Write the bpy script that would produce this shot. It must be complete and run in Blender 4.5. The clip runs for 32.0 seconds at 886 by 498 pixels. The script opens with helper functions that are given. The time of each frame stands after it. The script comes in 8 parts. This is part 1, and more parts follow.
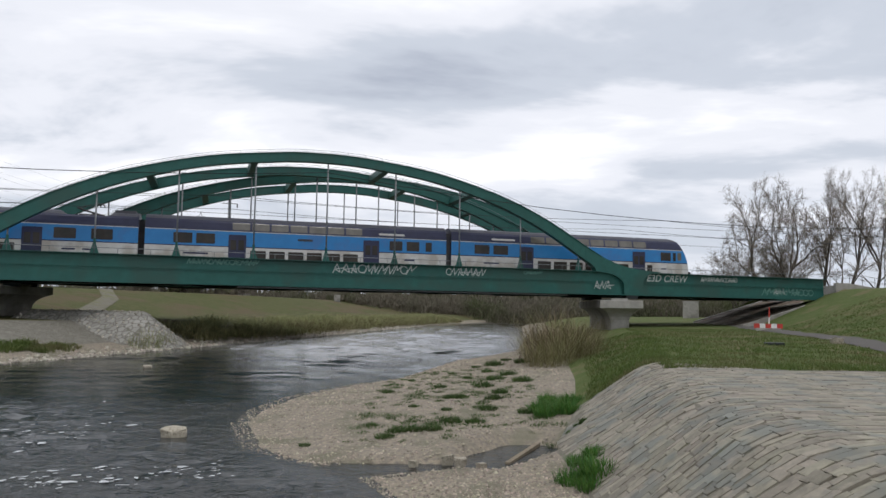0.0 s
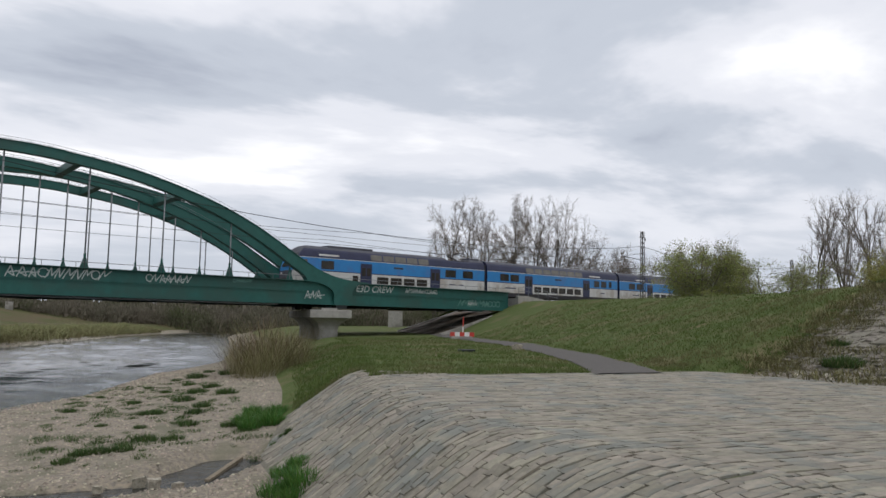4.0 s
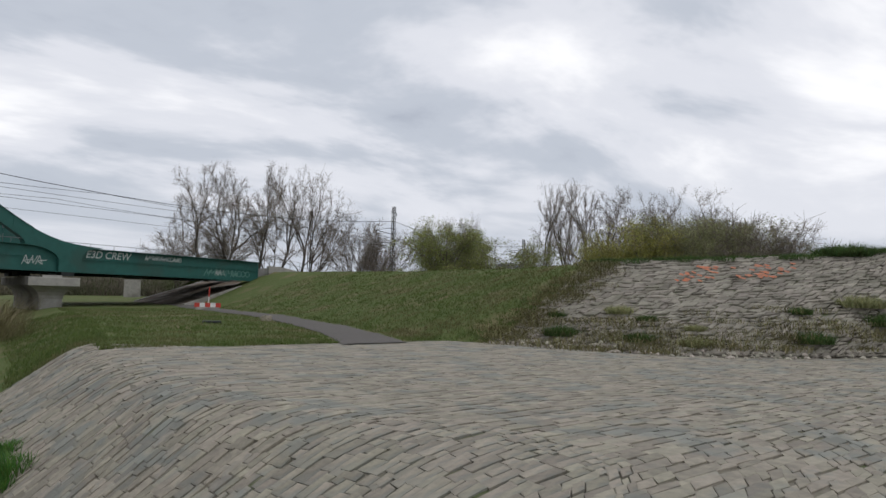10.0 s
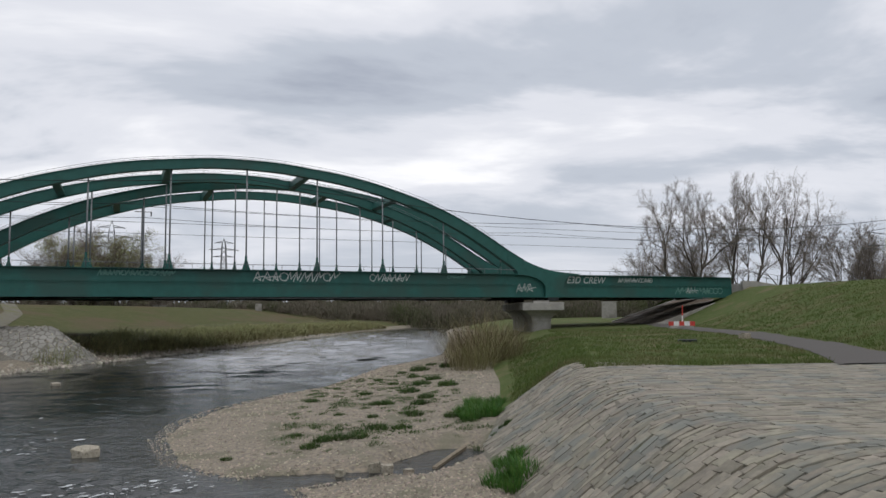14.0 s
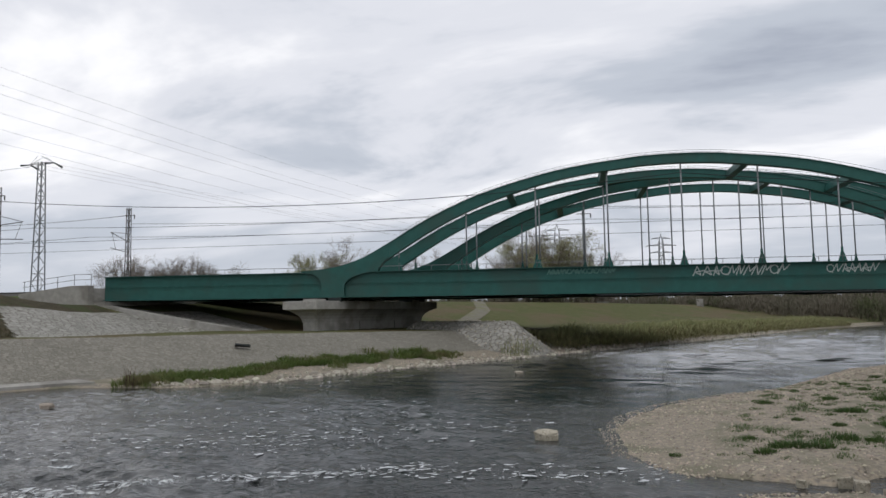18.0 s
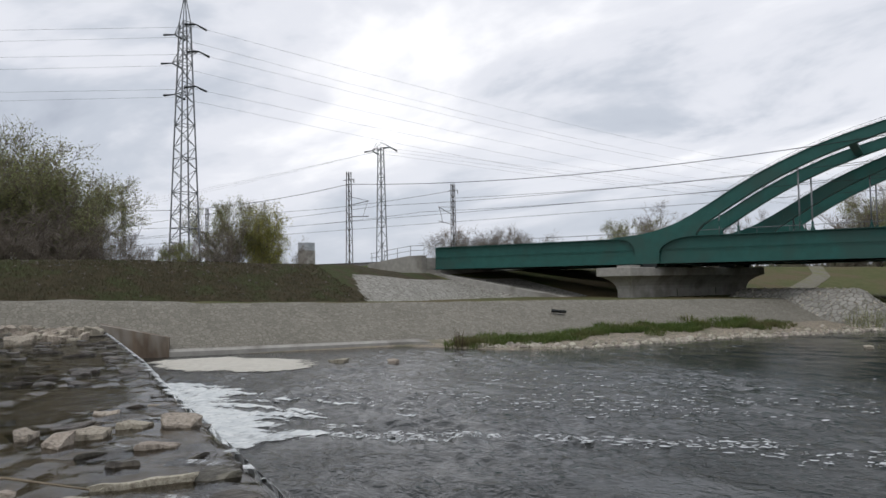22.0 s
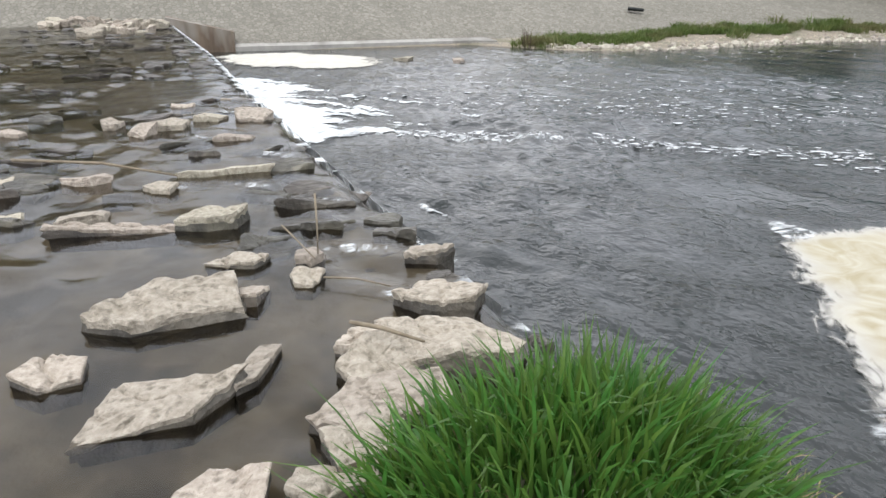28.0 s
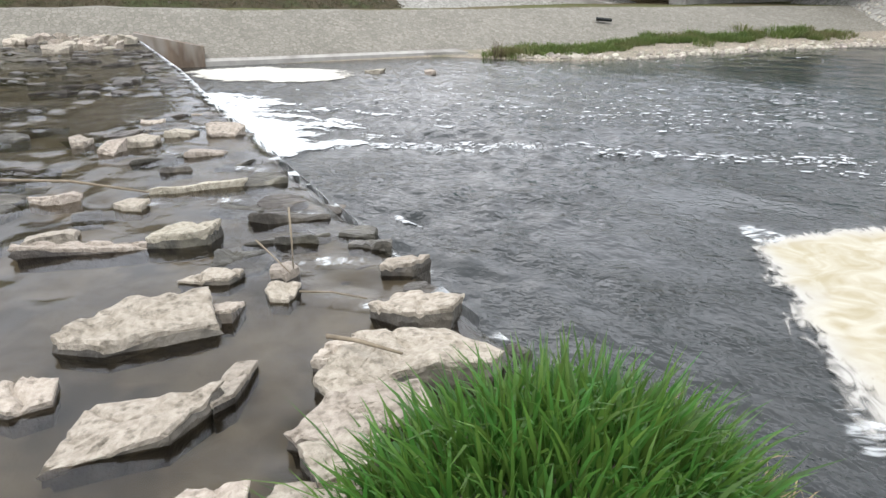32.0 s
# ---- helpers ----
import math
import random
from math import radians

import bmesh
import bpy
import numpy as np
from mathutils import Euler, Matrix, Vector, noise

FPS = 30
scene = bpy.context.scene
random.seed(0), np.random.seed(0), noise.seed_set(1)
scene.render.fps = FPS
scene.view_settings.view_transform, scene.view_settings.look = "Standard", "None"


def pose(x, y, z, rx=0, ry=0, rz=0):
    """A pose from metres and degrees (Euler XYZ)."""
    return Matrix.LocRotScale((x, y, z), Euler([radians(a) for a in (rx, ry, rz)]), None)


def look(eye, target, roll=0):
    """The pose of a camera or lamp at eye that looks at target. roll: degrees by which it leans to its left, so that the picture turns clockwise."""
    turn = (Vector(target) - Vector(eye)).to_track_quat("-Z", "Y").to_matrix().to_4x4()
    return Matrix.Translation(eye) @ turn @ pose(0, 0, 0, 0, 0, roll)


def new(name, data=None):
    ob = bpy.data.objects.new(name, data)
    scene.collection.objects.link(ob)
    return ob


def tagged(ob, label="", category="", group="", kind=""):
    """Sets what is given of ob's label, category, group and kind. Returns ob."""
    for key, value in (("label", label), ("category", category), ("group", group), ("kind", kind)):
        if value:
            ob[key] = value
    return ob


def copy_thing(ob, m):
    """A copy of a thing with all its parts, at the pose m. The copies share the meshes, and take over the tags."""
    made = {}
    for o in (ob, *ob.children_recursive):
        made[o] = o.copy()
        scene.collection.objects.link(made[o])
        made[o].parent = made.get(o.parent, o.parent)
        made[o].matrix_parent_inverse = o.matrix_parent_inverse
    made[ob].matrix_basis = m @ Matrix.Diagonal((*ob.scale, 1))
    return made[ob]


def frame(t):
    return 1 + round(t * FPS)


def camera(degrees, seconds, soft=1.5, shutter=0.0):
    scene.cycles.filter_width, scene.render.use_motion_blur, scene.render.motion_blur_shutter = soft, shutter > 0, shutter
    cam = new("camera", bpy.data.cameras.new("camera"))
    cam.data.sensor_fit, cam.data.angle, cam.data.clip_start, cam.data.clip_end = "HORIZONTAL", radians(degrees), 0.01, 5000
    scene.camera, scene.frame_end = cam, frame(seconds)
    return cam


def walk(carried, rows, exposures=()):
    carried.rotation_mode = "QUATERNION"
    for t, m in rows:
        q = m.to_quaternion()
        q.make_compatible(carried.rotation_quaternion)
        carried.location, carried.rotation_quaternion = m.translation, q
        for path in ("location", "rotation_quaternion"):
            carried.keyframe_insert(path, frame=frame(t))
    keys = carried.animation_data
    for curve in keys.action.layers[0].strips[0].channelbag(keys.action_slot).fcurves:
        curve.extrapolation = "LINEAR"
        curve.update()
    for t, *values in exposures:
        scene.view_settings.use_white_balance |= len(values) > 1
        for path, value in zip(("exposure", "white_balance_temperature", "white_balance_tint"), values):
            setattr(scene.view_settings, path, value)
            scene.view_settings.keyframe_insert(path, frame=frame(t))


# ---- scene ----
FOV = 62.86
cam = camera(FOV, 32.0)
# seconds, yaw, pitch, roll: the camera is turned by hand on one spot
PATH = [
    (0.0, -0.09, 4.51, -0.83),
    (0.5, -3.90, 4.65, -0.68),
    (1.0, -7.44, 4.99, -0.48),
    (1.5, -10.53, 4.81, -0.68),
    (2.0, -13.49, 4.88, -0.55),
    (2.5, -15.90, 5.20, -0.69),
    (4.5, -25.04, 5.56, -1.29),
    (5.0, -27.61, 5.52, -1.74),
    (5.5, -30.47, 5.57, -1.67),
    (6.0, -33.58, 5.48, -1.65),
    (6.5, -36.32, 5.20, -1.68),
    (7.0, -39.30, 4.89, -2.26),
    (7.5, -41.91, 4.63, -2.31),
    (8.0, -44.14, 4.36, -2.13),
    (8.5, -45.26, 4.25, -2.01),
    (9.0, -44.64, 4.02, -1.97),
    (9.5, -43.73, 3.86, -1.86),
    (10.0, -42.08, 3.78, -1.53),
    (10.5, -39.51, 3.80, -1.41),
    (11.0, -35.07, 3.83, -1.31),
    (11.5, -30.11, 3.95, -1.14),
    (12.0, -24.96, 4.00, -1.08),
    (12.5, -20.60, 4.22, -0.69),
    (13.0, -15.78, 4.52, 0.27),
    (13.5, -11.02, 4.76, 0.63),
    (14.0, -6.03, 4.95, 0.64),
    (14.5, -1.39, 5.08, 0.79),
    (15.0, 3.70, 5.17, 1.05),
    (15.5, 8.08, 5.16, 1.15),
    (17.5, 23.40, 5.07, 1.18),
    (18.0, 27.68, 5.06, 0.86),
    (18.5, 31.39, 4.97, 1.38),
    (19.0, 35.34, 4.95, 1.54),
    (19.5, 39.27, 4.90, 1.86),
    (20.0, 43.35, 4.89, 1.85),
    (20.5, 46.32, 4.84, 1.60),
    (21.0, 48.87, 4.63, 1.41),
    (21.5, 50.70, 4.07, 1.31),
    (22.0, 52.07, 2.82, 0.91),
    (22.5, 52.93, 1.39, 0.87),
    (23.0, 53.50, -0.29, 0.50),
    (23.5, 53.75, -2.02, 0.32),
    (24.0, 54.20, -3.94, 0.33),
    (24.5, 54.73, -5.71, 0.15),
    (25.0, 55.42, -7.65, 0.20),
    (25.5, 56.02, -9.50, 0.30),
    (27.5, 57.17, -17.79, 0.40),
    (28.0, 57.22, -20.48, 0.33),
    (28.5, 56.86, -22.84, 1.08),
    (29.0, 56.35, -24.81, 0.98),
    (29.5, 55.40, -25.60, -0.06),
    (30.0, 53.59, -25.24, -0.67),
    (30.5, 53.59, -25.20, -0.93),
    (31.0, 54.11, -23.16, 0.30),
    (31.5, 54.73, -21.13, 0.61),
    (32.0, 54.98, -19.63, 0.90),
]
EXPOSURES = ((0.0, 0.2), (2.5, 0.18), (6.0, 0.0), (12.0, 0.0), (15.0, 0.0), (20.0, 0.0), (22.0, 0.08), (23.0, 0.22), (24.0, 0.42), (25.5, 0.75), (27.5, 1.15), (28.5, 1.31), (32.0, 1.40))
walk(cam, [(t, pose(0, 0, 3.5, 90 + pitch, roll, yaw)) for t, yaw, pitch, roll in PATH], EXPOSURES)

# ---- world and sun ----
world = bpy.data.worlds.new("overcast_sky")
scene.world = world
world.use_nodes = True
wn, wl = world.node_tree.nodes, world.node_tree.links
wn.clear()
SUN_UP, SUN_AZ = 64.0, 150.0


def wnode(kind, **values):
    n = wn.new(kind)
    for k, v in values.items():
        if k == "op":
            n.operation = v
        else:
            n.inputs[int(k[1:])].default_value = v
    return n


sky = wn.new("ShaderNodeTexSky")
sky.sky_type, sky.sun_disc = "NISHITA", False
sky.sun_elevation, sky.sun_rotation = radians(SUN_UP), radians(SUN_AZ)
coord = wn.new("ShaderNodeTexCoord")
split = wn.new("ShaderNodeSeparateXYZ")
wl.new(coord.outputs["Generated"], split.inputs[0])
lift = wnode("ShaderNodeMath", op="MAXIMUM", i1=0.0)
wl.new(split.outputs[2], lift.inputs[0])
lift2 = wnode("ShaderNodeMath", op="ADD", i1=0.16)
wl.new(lift.outputs[0], lift2.inputs[0])
flat = []
for axis in (0, 1):
    d = wnode("ShaderNodeMath", op="DIVIDE")
    wl.new(split.outputs[axis], d.inputs[0])
    wl.new(lift2.outputs[0], d.inputs[1])
    flat.append(d)
both = wn.new("ShaderNodeCombineXYZ")
wl.new(flat[0].outputs[0], both.inputs[0])
wl.new(flat[1].outputs[0], both.inputs[1])
turn = wn.new("ShaderNodeMapping")
turn.inputs["Location"].default_value = (3.1, 1.7, 0)
turn.inputs["Rotation"].default_value = (0, 0, radians(-24))
turn.inputs["Scale"].default_value = (0.55, 0.85, 1)
wl.new(both.outputs[0], turn.inputs[0])
clouds = wn.new("ShaderNodeTexNoise")
clouds.inputs["Scale"].default_value, clouds.inputs["Detail"].default_value = 1.35, 6
clouds.inputs["Roughness"].default_value, clouds.inputs["Distortion"].default_value = 0.56, 0.3
wl.new(turn.outputs[0], clouds.inputs["Vector"])
# the large cloud masses: azimuth, elevation, half widths in degrees, lighter or darker
CLOUDS = ((-3.5, 18.0, 10, 4.0, -0.13), (-24, 10.5, 13, 2.6, -0.06), (-36, 13, 13, 3.2, -0.06), (-61, 14.3, 9, 3.0, -0.08), (41, 15, 12, 2.8, -0.06), (6, 18.5, 7, 3.6, -0.07),
          (20, 16, 10, 5, 0.06), (-21, 15, 11, 2.0, 0.06), (-51, 19, 13, 3.0, 0.05), (-53, 9.4, 6, 1.2, 0.07), (-10, 26, 9, 3.0, 0.05))
calmed = wnode("ShaderNodeMath", op="MULTIPLY_ADD", i1=0.95, i2=0.075)
wl.new(clouds.outputs["Fac"], calmed.inputs[0])
mass = calmed
for az, el, wide, tall, amount in CLOUDS:
    a, e = radians(az), radians(el)
    axes = ((math.cos(a), math.sin(a), 0.0), (math.sin(e) * math.sin(a), -math.sin(e) * math.cos(a), math.cos(e)))
    front = wnode("ShaderNodeVectorMath", op="DOT_PRODUCT", i1=(-math.sin(a) * math.cos(e), math.cos(a) * math.cos(e), math.sin(e)))
    wl.new(coord.outputs["Generated"], front.inputs[0])
    total = None
    for axis, size in zip(axes, (wide, tall)):
        across = wnode("ShaderNodeVectorMath", op="DOT_PRODUCT", i1=tuple(c / math.sin(radians(size)) for c in axis))
        wl.new(coord.outputs["Generated"], across.inputs[0])
        square = wnode("ShaderNodeMath", op="MULTIPLY")
        wl.new(across.outputs["Value"], square.inputs[0])
        wl.new(across.outputs["Value"], square.inputs[1])
        if total:
            both_ways = wnode("ShaderNodeMath", op="ADD")
            wl.new(total.outputs[0], both_ways.inputs[0])
            wl.new(square.outputs[0], both_ways.inputs[1])
            total = both_ways
        else:
            total = square
    fall = wnode("ShaderNodeMath", op="POWER", i0=0.37)
    wl.new(total.outputs[0], fall.inputs[1])
    ahead = wnode("ShaderNodeMath", op="GREATER_THAN", i1=0.2)
    wl.new(front.outputs["Value"], ahead.inputs[0])
    kept = wnode("ShaderNodeMath", op="MULTIPLY")
    wl.new(fall.outputs[0], kept.inputs[0])
    wl.new(ahead.outputs[0], kept.inputs[1])
    summed = wnode("ShaderNodeMath", op="MULTIPLY_ADD", i1=amount)
    wl.new(kept.outputs[0], summed.inputs[0])
    wl.new(mass.outputs[0], summed.inputs[2])
    mass = summed
# the layer closes to an even grey towards the horizon
low = wn.new("ShaderNodeMapRange")
low.inputs[1].default_value, low.inputs[2].default_value = 0.04, 0.2
low.inputs[3].default_value, low.inputs[4].default_value = 0.85, 0.0
wl.new(split.outputs[2], low.inputs[0])
veil = wn.new("ShaderNodeMix")
veil.inputs["B"].default_value = 0.425
wl.new(low.outputs[0], veil.inputs["Factor"])
wl.new(mass.outputs[0], veil.inputs["A"])
shade = wn.new("ShaderNodeValToRGB")
shade.color_ramp.interpolation = "EASE"
for k, (at, colour) in enumerate(((0.28, (0.42, 0.46, 0.55)), (0.43, (0.60, 0.645, 0.73)), (0.54, (0.84, 0.86, 0.93)), (0.70, (1.14, 1.14, 1.17)))):
    e = shade.color_ramp.elements[k] if k < 2 else shade.color_ramp.elements.new(at)
    e.position, e.color = at, (*colour, 1)
wl.new(veil.outputs[0], shade.inputs[0])
mixed = wn.new("ShaderNodeMixRGB")
mixed.inputs[0].default_value = 0.97
gain = wn.new("ShaderNodeMixRGB")
gain.blend_type = "MULTIPLY"
gain.inputs[0].default_value = 1.0
gain.inputs[2].default_value = (0.1, 0.1, 0.1, 1)
wl.new(sky.outputs[0], gain.inputs[1])
wl.new(gain.outputs[0], mixed.inputs[1])
wl.new(shade.outputs[0], mixed.inputs[2])
back = wn.new("ShaderNodeBackground")
back.inputs["Strength"].default_value = 0.92
wl.new(mixed.outputs[0], back.inputs[0])
wout = wn.new("ShaderNodeOutputWorld")
wl.new(back.outputs[0], wout.inputs[0])

sun = new("sun", bpy.data.lights.new("sun", "SUN"))
sun.data.energy, sun.data.angle, sun.data.color = 0.8, radians(25), (1.0, 0.97, 0.93)
sx, sy = math.sin(radians(SUN_AZ)), math.cos(radians(SUN_AZ))
sun.matrix_world = look((sx * 200, sy * 200, 200 * math.tan(radians(SUN_UP))), (0, 0, 0))


# ---- materials ----
def mat(name, base, second=None, scale=4.0, rough=0.85, metal=0.0, bump=0.3, fine=None, third=None, third_scale=0.5, third_at=(0.5, 0.62), per=0.0, island=False, stretch=(1, 1, 1), spec=0.3, dist=0.02, space="Object"):
    """A procedural surface: base and second mixed by fine noise, third by a large one, with bump; per: shift from piece to piece."""
    m = bpy.data.materials.new(name)
    m.use_nodes = True
    nodes, links = m.node_tree.nodes, m.node_tree.links
    bsdf = nodes["Principled BSDF"]
    bsdf.inputs["Roughness"].default_value, bsdf.inputs["Metallic"].default_value = rough, metal
    bsdf.inputs["Specular IOR Level"].default_value = spec
    where = nodes.new("ShaderNodeTexCoord")
    mapping = nodes.new("ShaderNodeMapping")
    mapping.inputs["Scale"].default_value = stretch
    if space == "World":
        geo = nodes.new("ShaderNodeNewGeometry")
        links.new(geo.outputs["Position"], mapping.inputs[0])
    else:
        links.new(where.outputs["Object"], mapping.inputs[0])

    def noise_at(s, detail=4.0):
        n = nodes.new("ShaderNodeTexNoise")
        n.inputs["Scale"].default_value, n.inputs["Detail"].default_value, n.inputs["Roughness"].default_value = s, detail, 0.6
        links.new(mapping.outputs[0], n.inputs["Vector"])
        return n

    grain = noise_at(scale)
    colour = nodes.new("ShaderNodeMixRGB")
    colour.inputs[1].default_value = (*base, 1)
    colour.inputs[2].default_value = (*(second or [c * 0.7 for c in base]), 1)
    sharp = nodes.new("ShaderNodeMapRange")
    sharp.inputs[1].default_value, sharp.inputs[2].default_value = 0.35, 0.65
    links.new(grain.outputs["Fac"], sharp.inputs[0])
    links.new(sharp.outputs[0], colour.inputs[0])
    last = colour
    if third:
        big = noise_at(third_scale, 3.0)
        ramp = nodes.new("ShaderNodeMapRange")
        ramp.inputs[1].default_value, ramp.inputs[2].default_value = third_at
        links.new(big.outputs["Fac"], ramp.inputs[0])
        over = nodes.new("ShaderNodeMixRGB")
        over.inputs[2].default_value = (*third, 1)
        links.new(ramp.outputs[0], over.inputs[0])
        links.new(last.outputs[0], over.inputs[1])
        last = over
    if per:
        if island:
            info = nodes.new("ShaderNodeNewGeometry")
            chance = info.outputs["Random Per Island"]
        else:
            info = nodes.new("ShaderNodeObjectInfo")
            chance = info.outputs["Random"]
        spread = nodes.new("ShaderNodeMapRange")
        spread.inputs[3].default_value, spread.inputs[4].default_value = 1 - per, 1 + per
        links.new(chance, spread.inputs[0])
        hsv = nodes.new("ShaderNodeHueSaturation")
        links.new(spread.outputs[0], hsv.inputs["Value"])
        turned = nodes.new("ShaderNodeMath")
        turned.operation = "MULTIPLY_ADD"
        turned.inputs[1].default_value, turned.inputs[2].default_value = per * 0.16, 0.5 - per * 0.08
        mixup = nodes.new("ShaderNodeMath")
        mixup.operation = "FRACT"
        times = nodes.new("ShaderNodeMath")
        times.operation = "MULTIPLY"
        times.inputs[1].default_value = 7.31
        links.new(chance, times.inputs[0])
        links.new(times.outputs[0], mixup.inputs[0])
        links.new(mixup.outputs[0], turned.inputs[0])
        links.new(turned.outputs[0], hsv.inputs["Hue"])
        links.new(last.outputs[0], hsv.inputs["Color"])
        last = hsv
    links.new(last.outputs[0], bsdf.inputs["Base Color"])
    if bump:
        rough_noise = noise_at(fine or scale * 3)
        b = nodes.new("ShaderNodeBump")
        b.inputs["Strength"].default_value, b.inputs["Distance"].default_value = bump, dist
        links.new(rough_noise.outputs["Fac"], b.inputs["Height"])
        links.new(b.outputs[0], bsdf.inputs["Normal"])
    return m


GREEN_STEEL = mat("green_steel", (0.022, 0.102, 0.087), (0.018, 0.085, 0.073), 1.5, 0.5, 0, 0.05, third=(0.028, 0.08, 0.068), third_scale=0.25, space="Object")
DARK_STEEL = mat("dark_steel", (0.03, 0.035, 0.035), None, 3, 0.6, 0.3, 0.1)
GALVANISED = mat("galvanised_steel", (0.22, 0.23, 0.24), (0.16, 0.17, 0.18), 6, 0.5, 0.4, 0.1)
RUSTY = mat("mast_steel", (0.09, 0.085, 0.08), (0.06, 0.055, 0.05), 5, 0.75, 0.2, 0.1)
CONCRETE = mat("concrete", (0.34, 0.33, 0.30), (0.27, 0.26, 0.24), 2.0, 0.9, 0, 0.3, third=(0.2, 0.19, 0.17), third_scale=0.35)
GRASS = mat("grass_ground", (0.072, 0.103, 0.031), (0.10, 0.118, 0.044), 1.4, 0.95, 0, 0.8, fine=9, third=(0.14, 0.125, 0.065), third_scale=0.35, third_at=(0.5, 0.68), dist=0.08, spec=0.1)
FAR_GRASS = mat("far_grass_bank", (0.075, 0.088, 0.034), (0.105, 0.102, 0.047), 0.9, 0.95, 0, 0.9, fine=5, third=(0.115, 0.092, 0.055), third_scale=0.12, third_at=(0.46, 0.62), dist=0.15, spec=0.1)
DRY_GRASS = mat("dry_grass_bank", (0.066, 0.054, 0.034), (0.044, 0.041, 0.025), 1.2, 0.95, 0, 0.8, fine=8, third=(0.05, 0.058, 0.026), third_scale=0.3, dist=0.08, spec=0.1)
GRAVEL = mat("river_gravel", (0.30, 0.256, 0.192), (0.17, 0.15, 0.125), 9, 0.9, 0, 0.9, fine=16, third=(0.16, 0.15, 0.105), third_scale=0.6, dist=0.03)
JOINT = mat("joint_soil", (0.185, 0.17, 0.135), (0.125, 0.115, 0.09), 6, 0.95, 0, 0.6, fine=20, third=(0.07, 0.085, 0.035), third_scale=0.8)
STONE = mat("paving_stone", (0.265, 0.241, 0.190), (0.195, 0.178, 0.143), 7, 0.85, 0, 0.7, fine=22, third=(0.18, 0.183, 0.160), third_scale=1.2, per=0.2, dist=0.01)
STONE_JOINED = mat("paving_stone_far", (0.265, 0.241, 0.190), (0.195, 0.178, 0.143), 7, 0.85, 0, 0.7, fine=22, third=(0.18, 0.183, 0.160), third_scale=1.2, per=0.2, island=True, dist=0.01)
RIVERBED = mat("river_bed", (0.10, 0.09, 0.065), (0.05, 0.047, 0.036), 3, 0.9, 0, 0.5)
ASPHALT = mat("asphalt_path", (0.105, 0.096, 0.087), (0.08, 0.073, 0.067), 20, 0.9, 0, 0.3)


def bank_stones(name, scale, light, dark):
    """Small set stones seen from afar: cells with dark joints."""
    m = bpy.data.materials.new(name)
    m.use_nodes = True
    nodes, links = m.node_tree.nodes, m.node_tree.links
    bsdf = nodes["Principled BSDF"]
    bsdf.inputs["Roughness"].default_value = 0.9
    bsdf.inputs["Specular IOR Level"].default_value = 0.2
    where = nodes.new("ShaderNodeTexCoord")
    cells = nodes.new("ShaderNodeTexVoronoi")
    cells.inputs["Scale"].default_value = scale
    links.new(where.outputs["Object"], cells.inputs["Vector"])
    edge = nodes.new("ShaderNodeTexVoronoi")
    edge.feature = "DISTANCE_TO_EDGE"
    edge.inputs["Scale"].default_value = scale
    links.new(where.outputs["Object"], edge.inputs["Vector"])
    tone = nodes.new("ShaderNodeMixRGB")
    tone.inputs[1].default_value, tone.inputs[2].default_value = (*light, 1), (*[c * 0.72 for c in light], 1)
    sep = nodes.new("ShaderNodeSeparateColor")
    links.new(cells.outputs["Color"], sep.inputs[0])
    links.new(sep.outputs[0], tone.inputs[0])
    gap = nodes.new("ShaderNodeMapRange")
    gap.inputs[1].default_value, gap.inputs[2].default_value = 0.02, 0.09
    links.new(edge.outputs["Distance"], gap.inputs[0])
    mixed_in = nodes.new("ShaderNodeMixRGB")
    mixed_in.inputs[1].default_value = (*dark, 1)
    links.new(gap.outputs[0], mixed_in.inputs[0])
    links.new(tone.outputs[0], mixed_in.inputs[2])
    stain = nodes.new("ShaderNodeTexNoise")
    stain.inputs["Scale"].default_value = 0.35
    links.new(where.outputs["Object"], stain.inputs["Vector"])
    over = nodes.new("ShaderNodeMixRGB")
    over.blend_type = "MULTIPLY"
    over.inputs[2].default_value = (0.72, 0.72, 0.70, 1)
    links.new(stain.outputs["Fac"], over.inputs[0])
    links.new(mixed_in.outputs[0], over.inputs[1])
    links.new(over.outputs[0], bsdf.inputs["Base Color"])
    b = nodes.new("ShaderNodeBump")
    b.inputs["Strength"].default_value, b.inputs["Distance"].default_value = 0.6, 0.05
    links.new(gap.outputs[0], b.inputs["Height"])
    links.new(b.outputs[0], bsdf.inputs["Normal"])
    return m


BANK_PAVING = bank_stones("bank_paving", 4.2, (0.27, 0.255, 0.218), (0.165, 0.155, 0.128))
CONE_PAVING = bank_stones("cone_paving", 2.1, (0.36, 0.35, 0.32), (0.17, 0.16, 0.135))


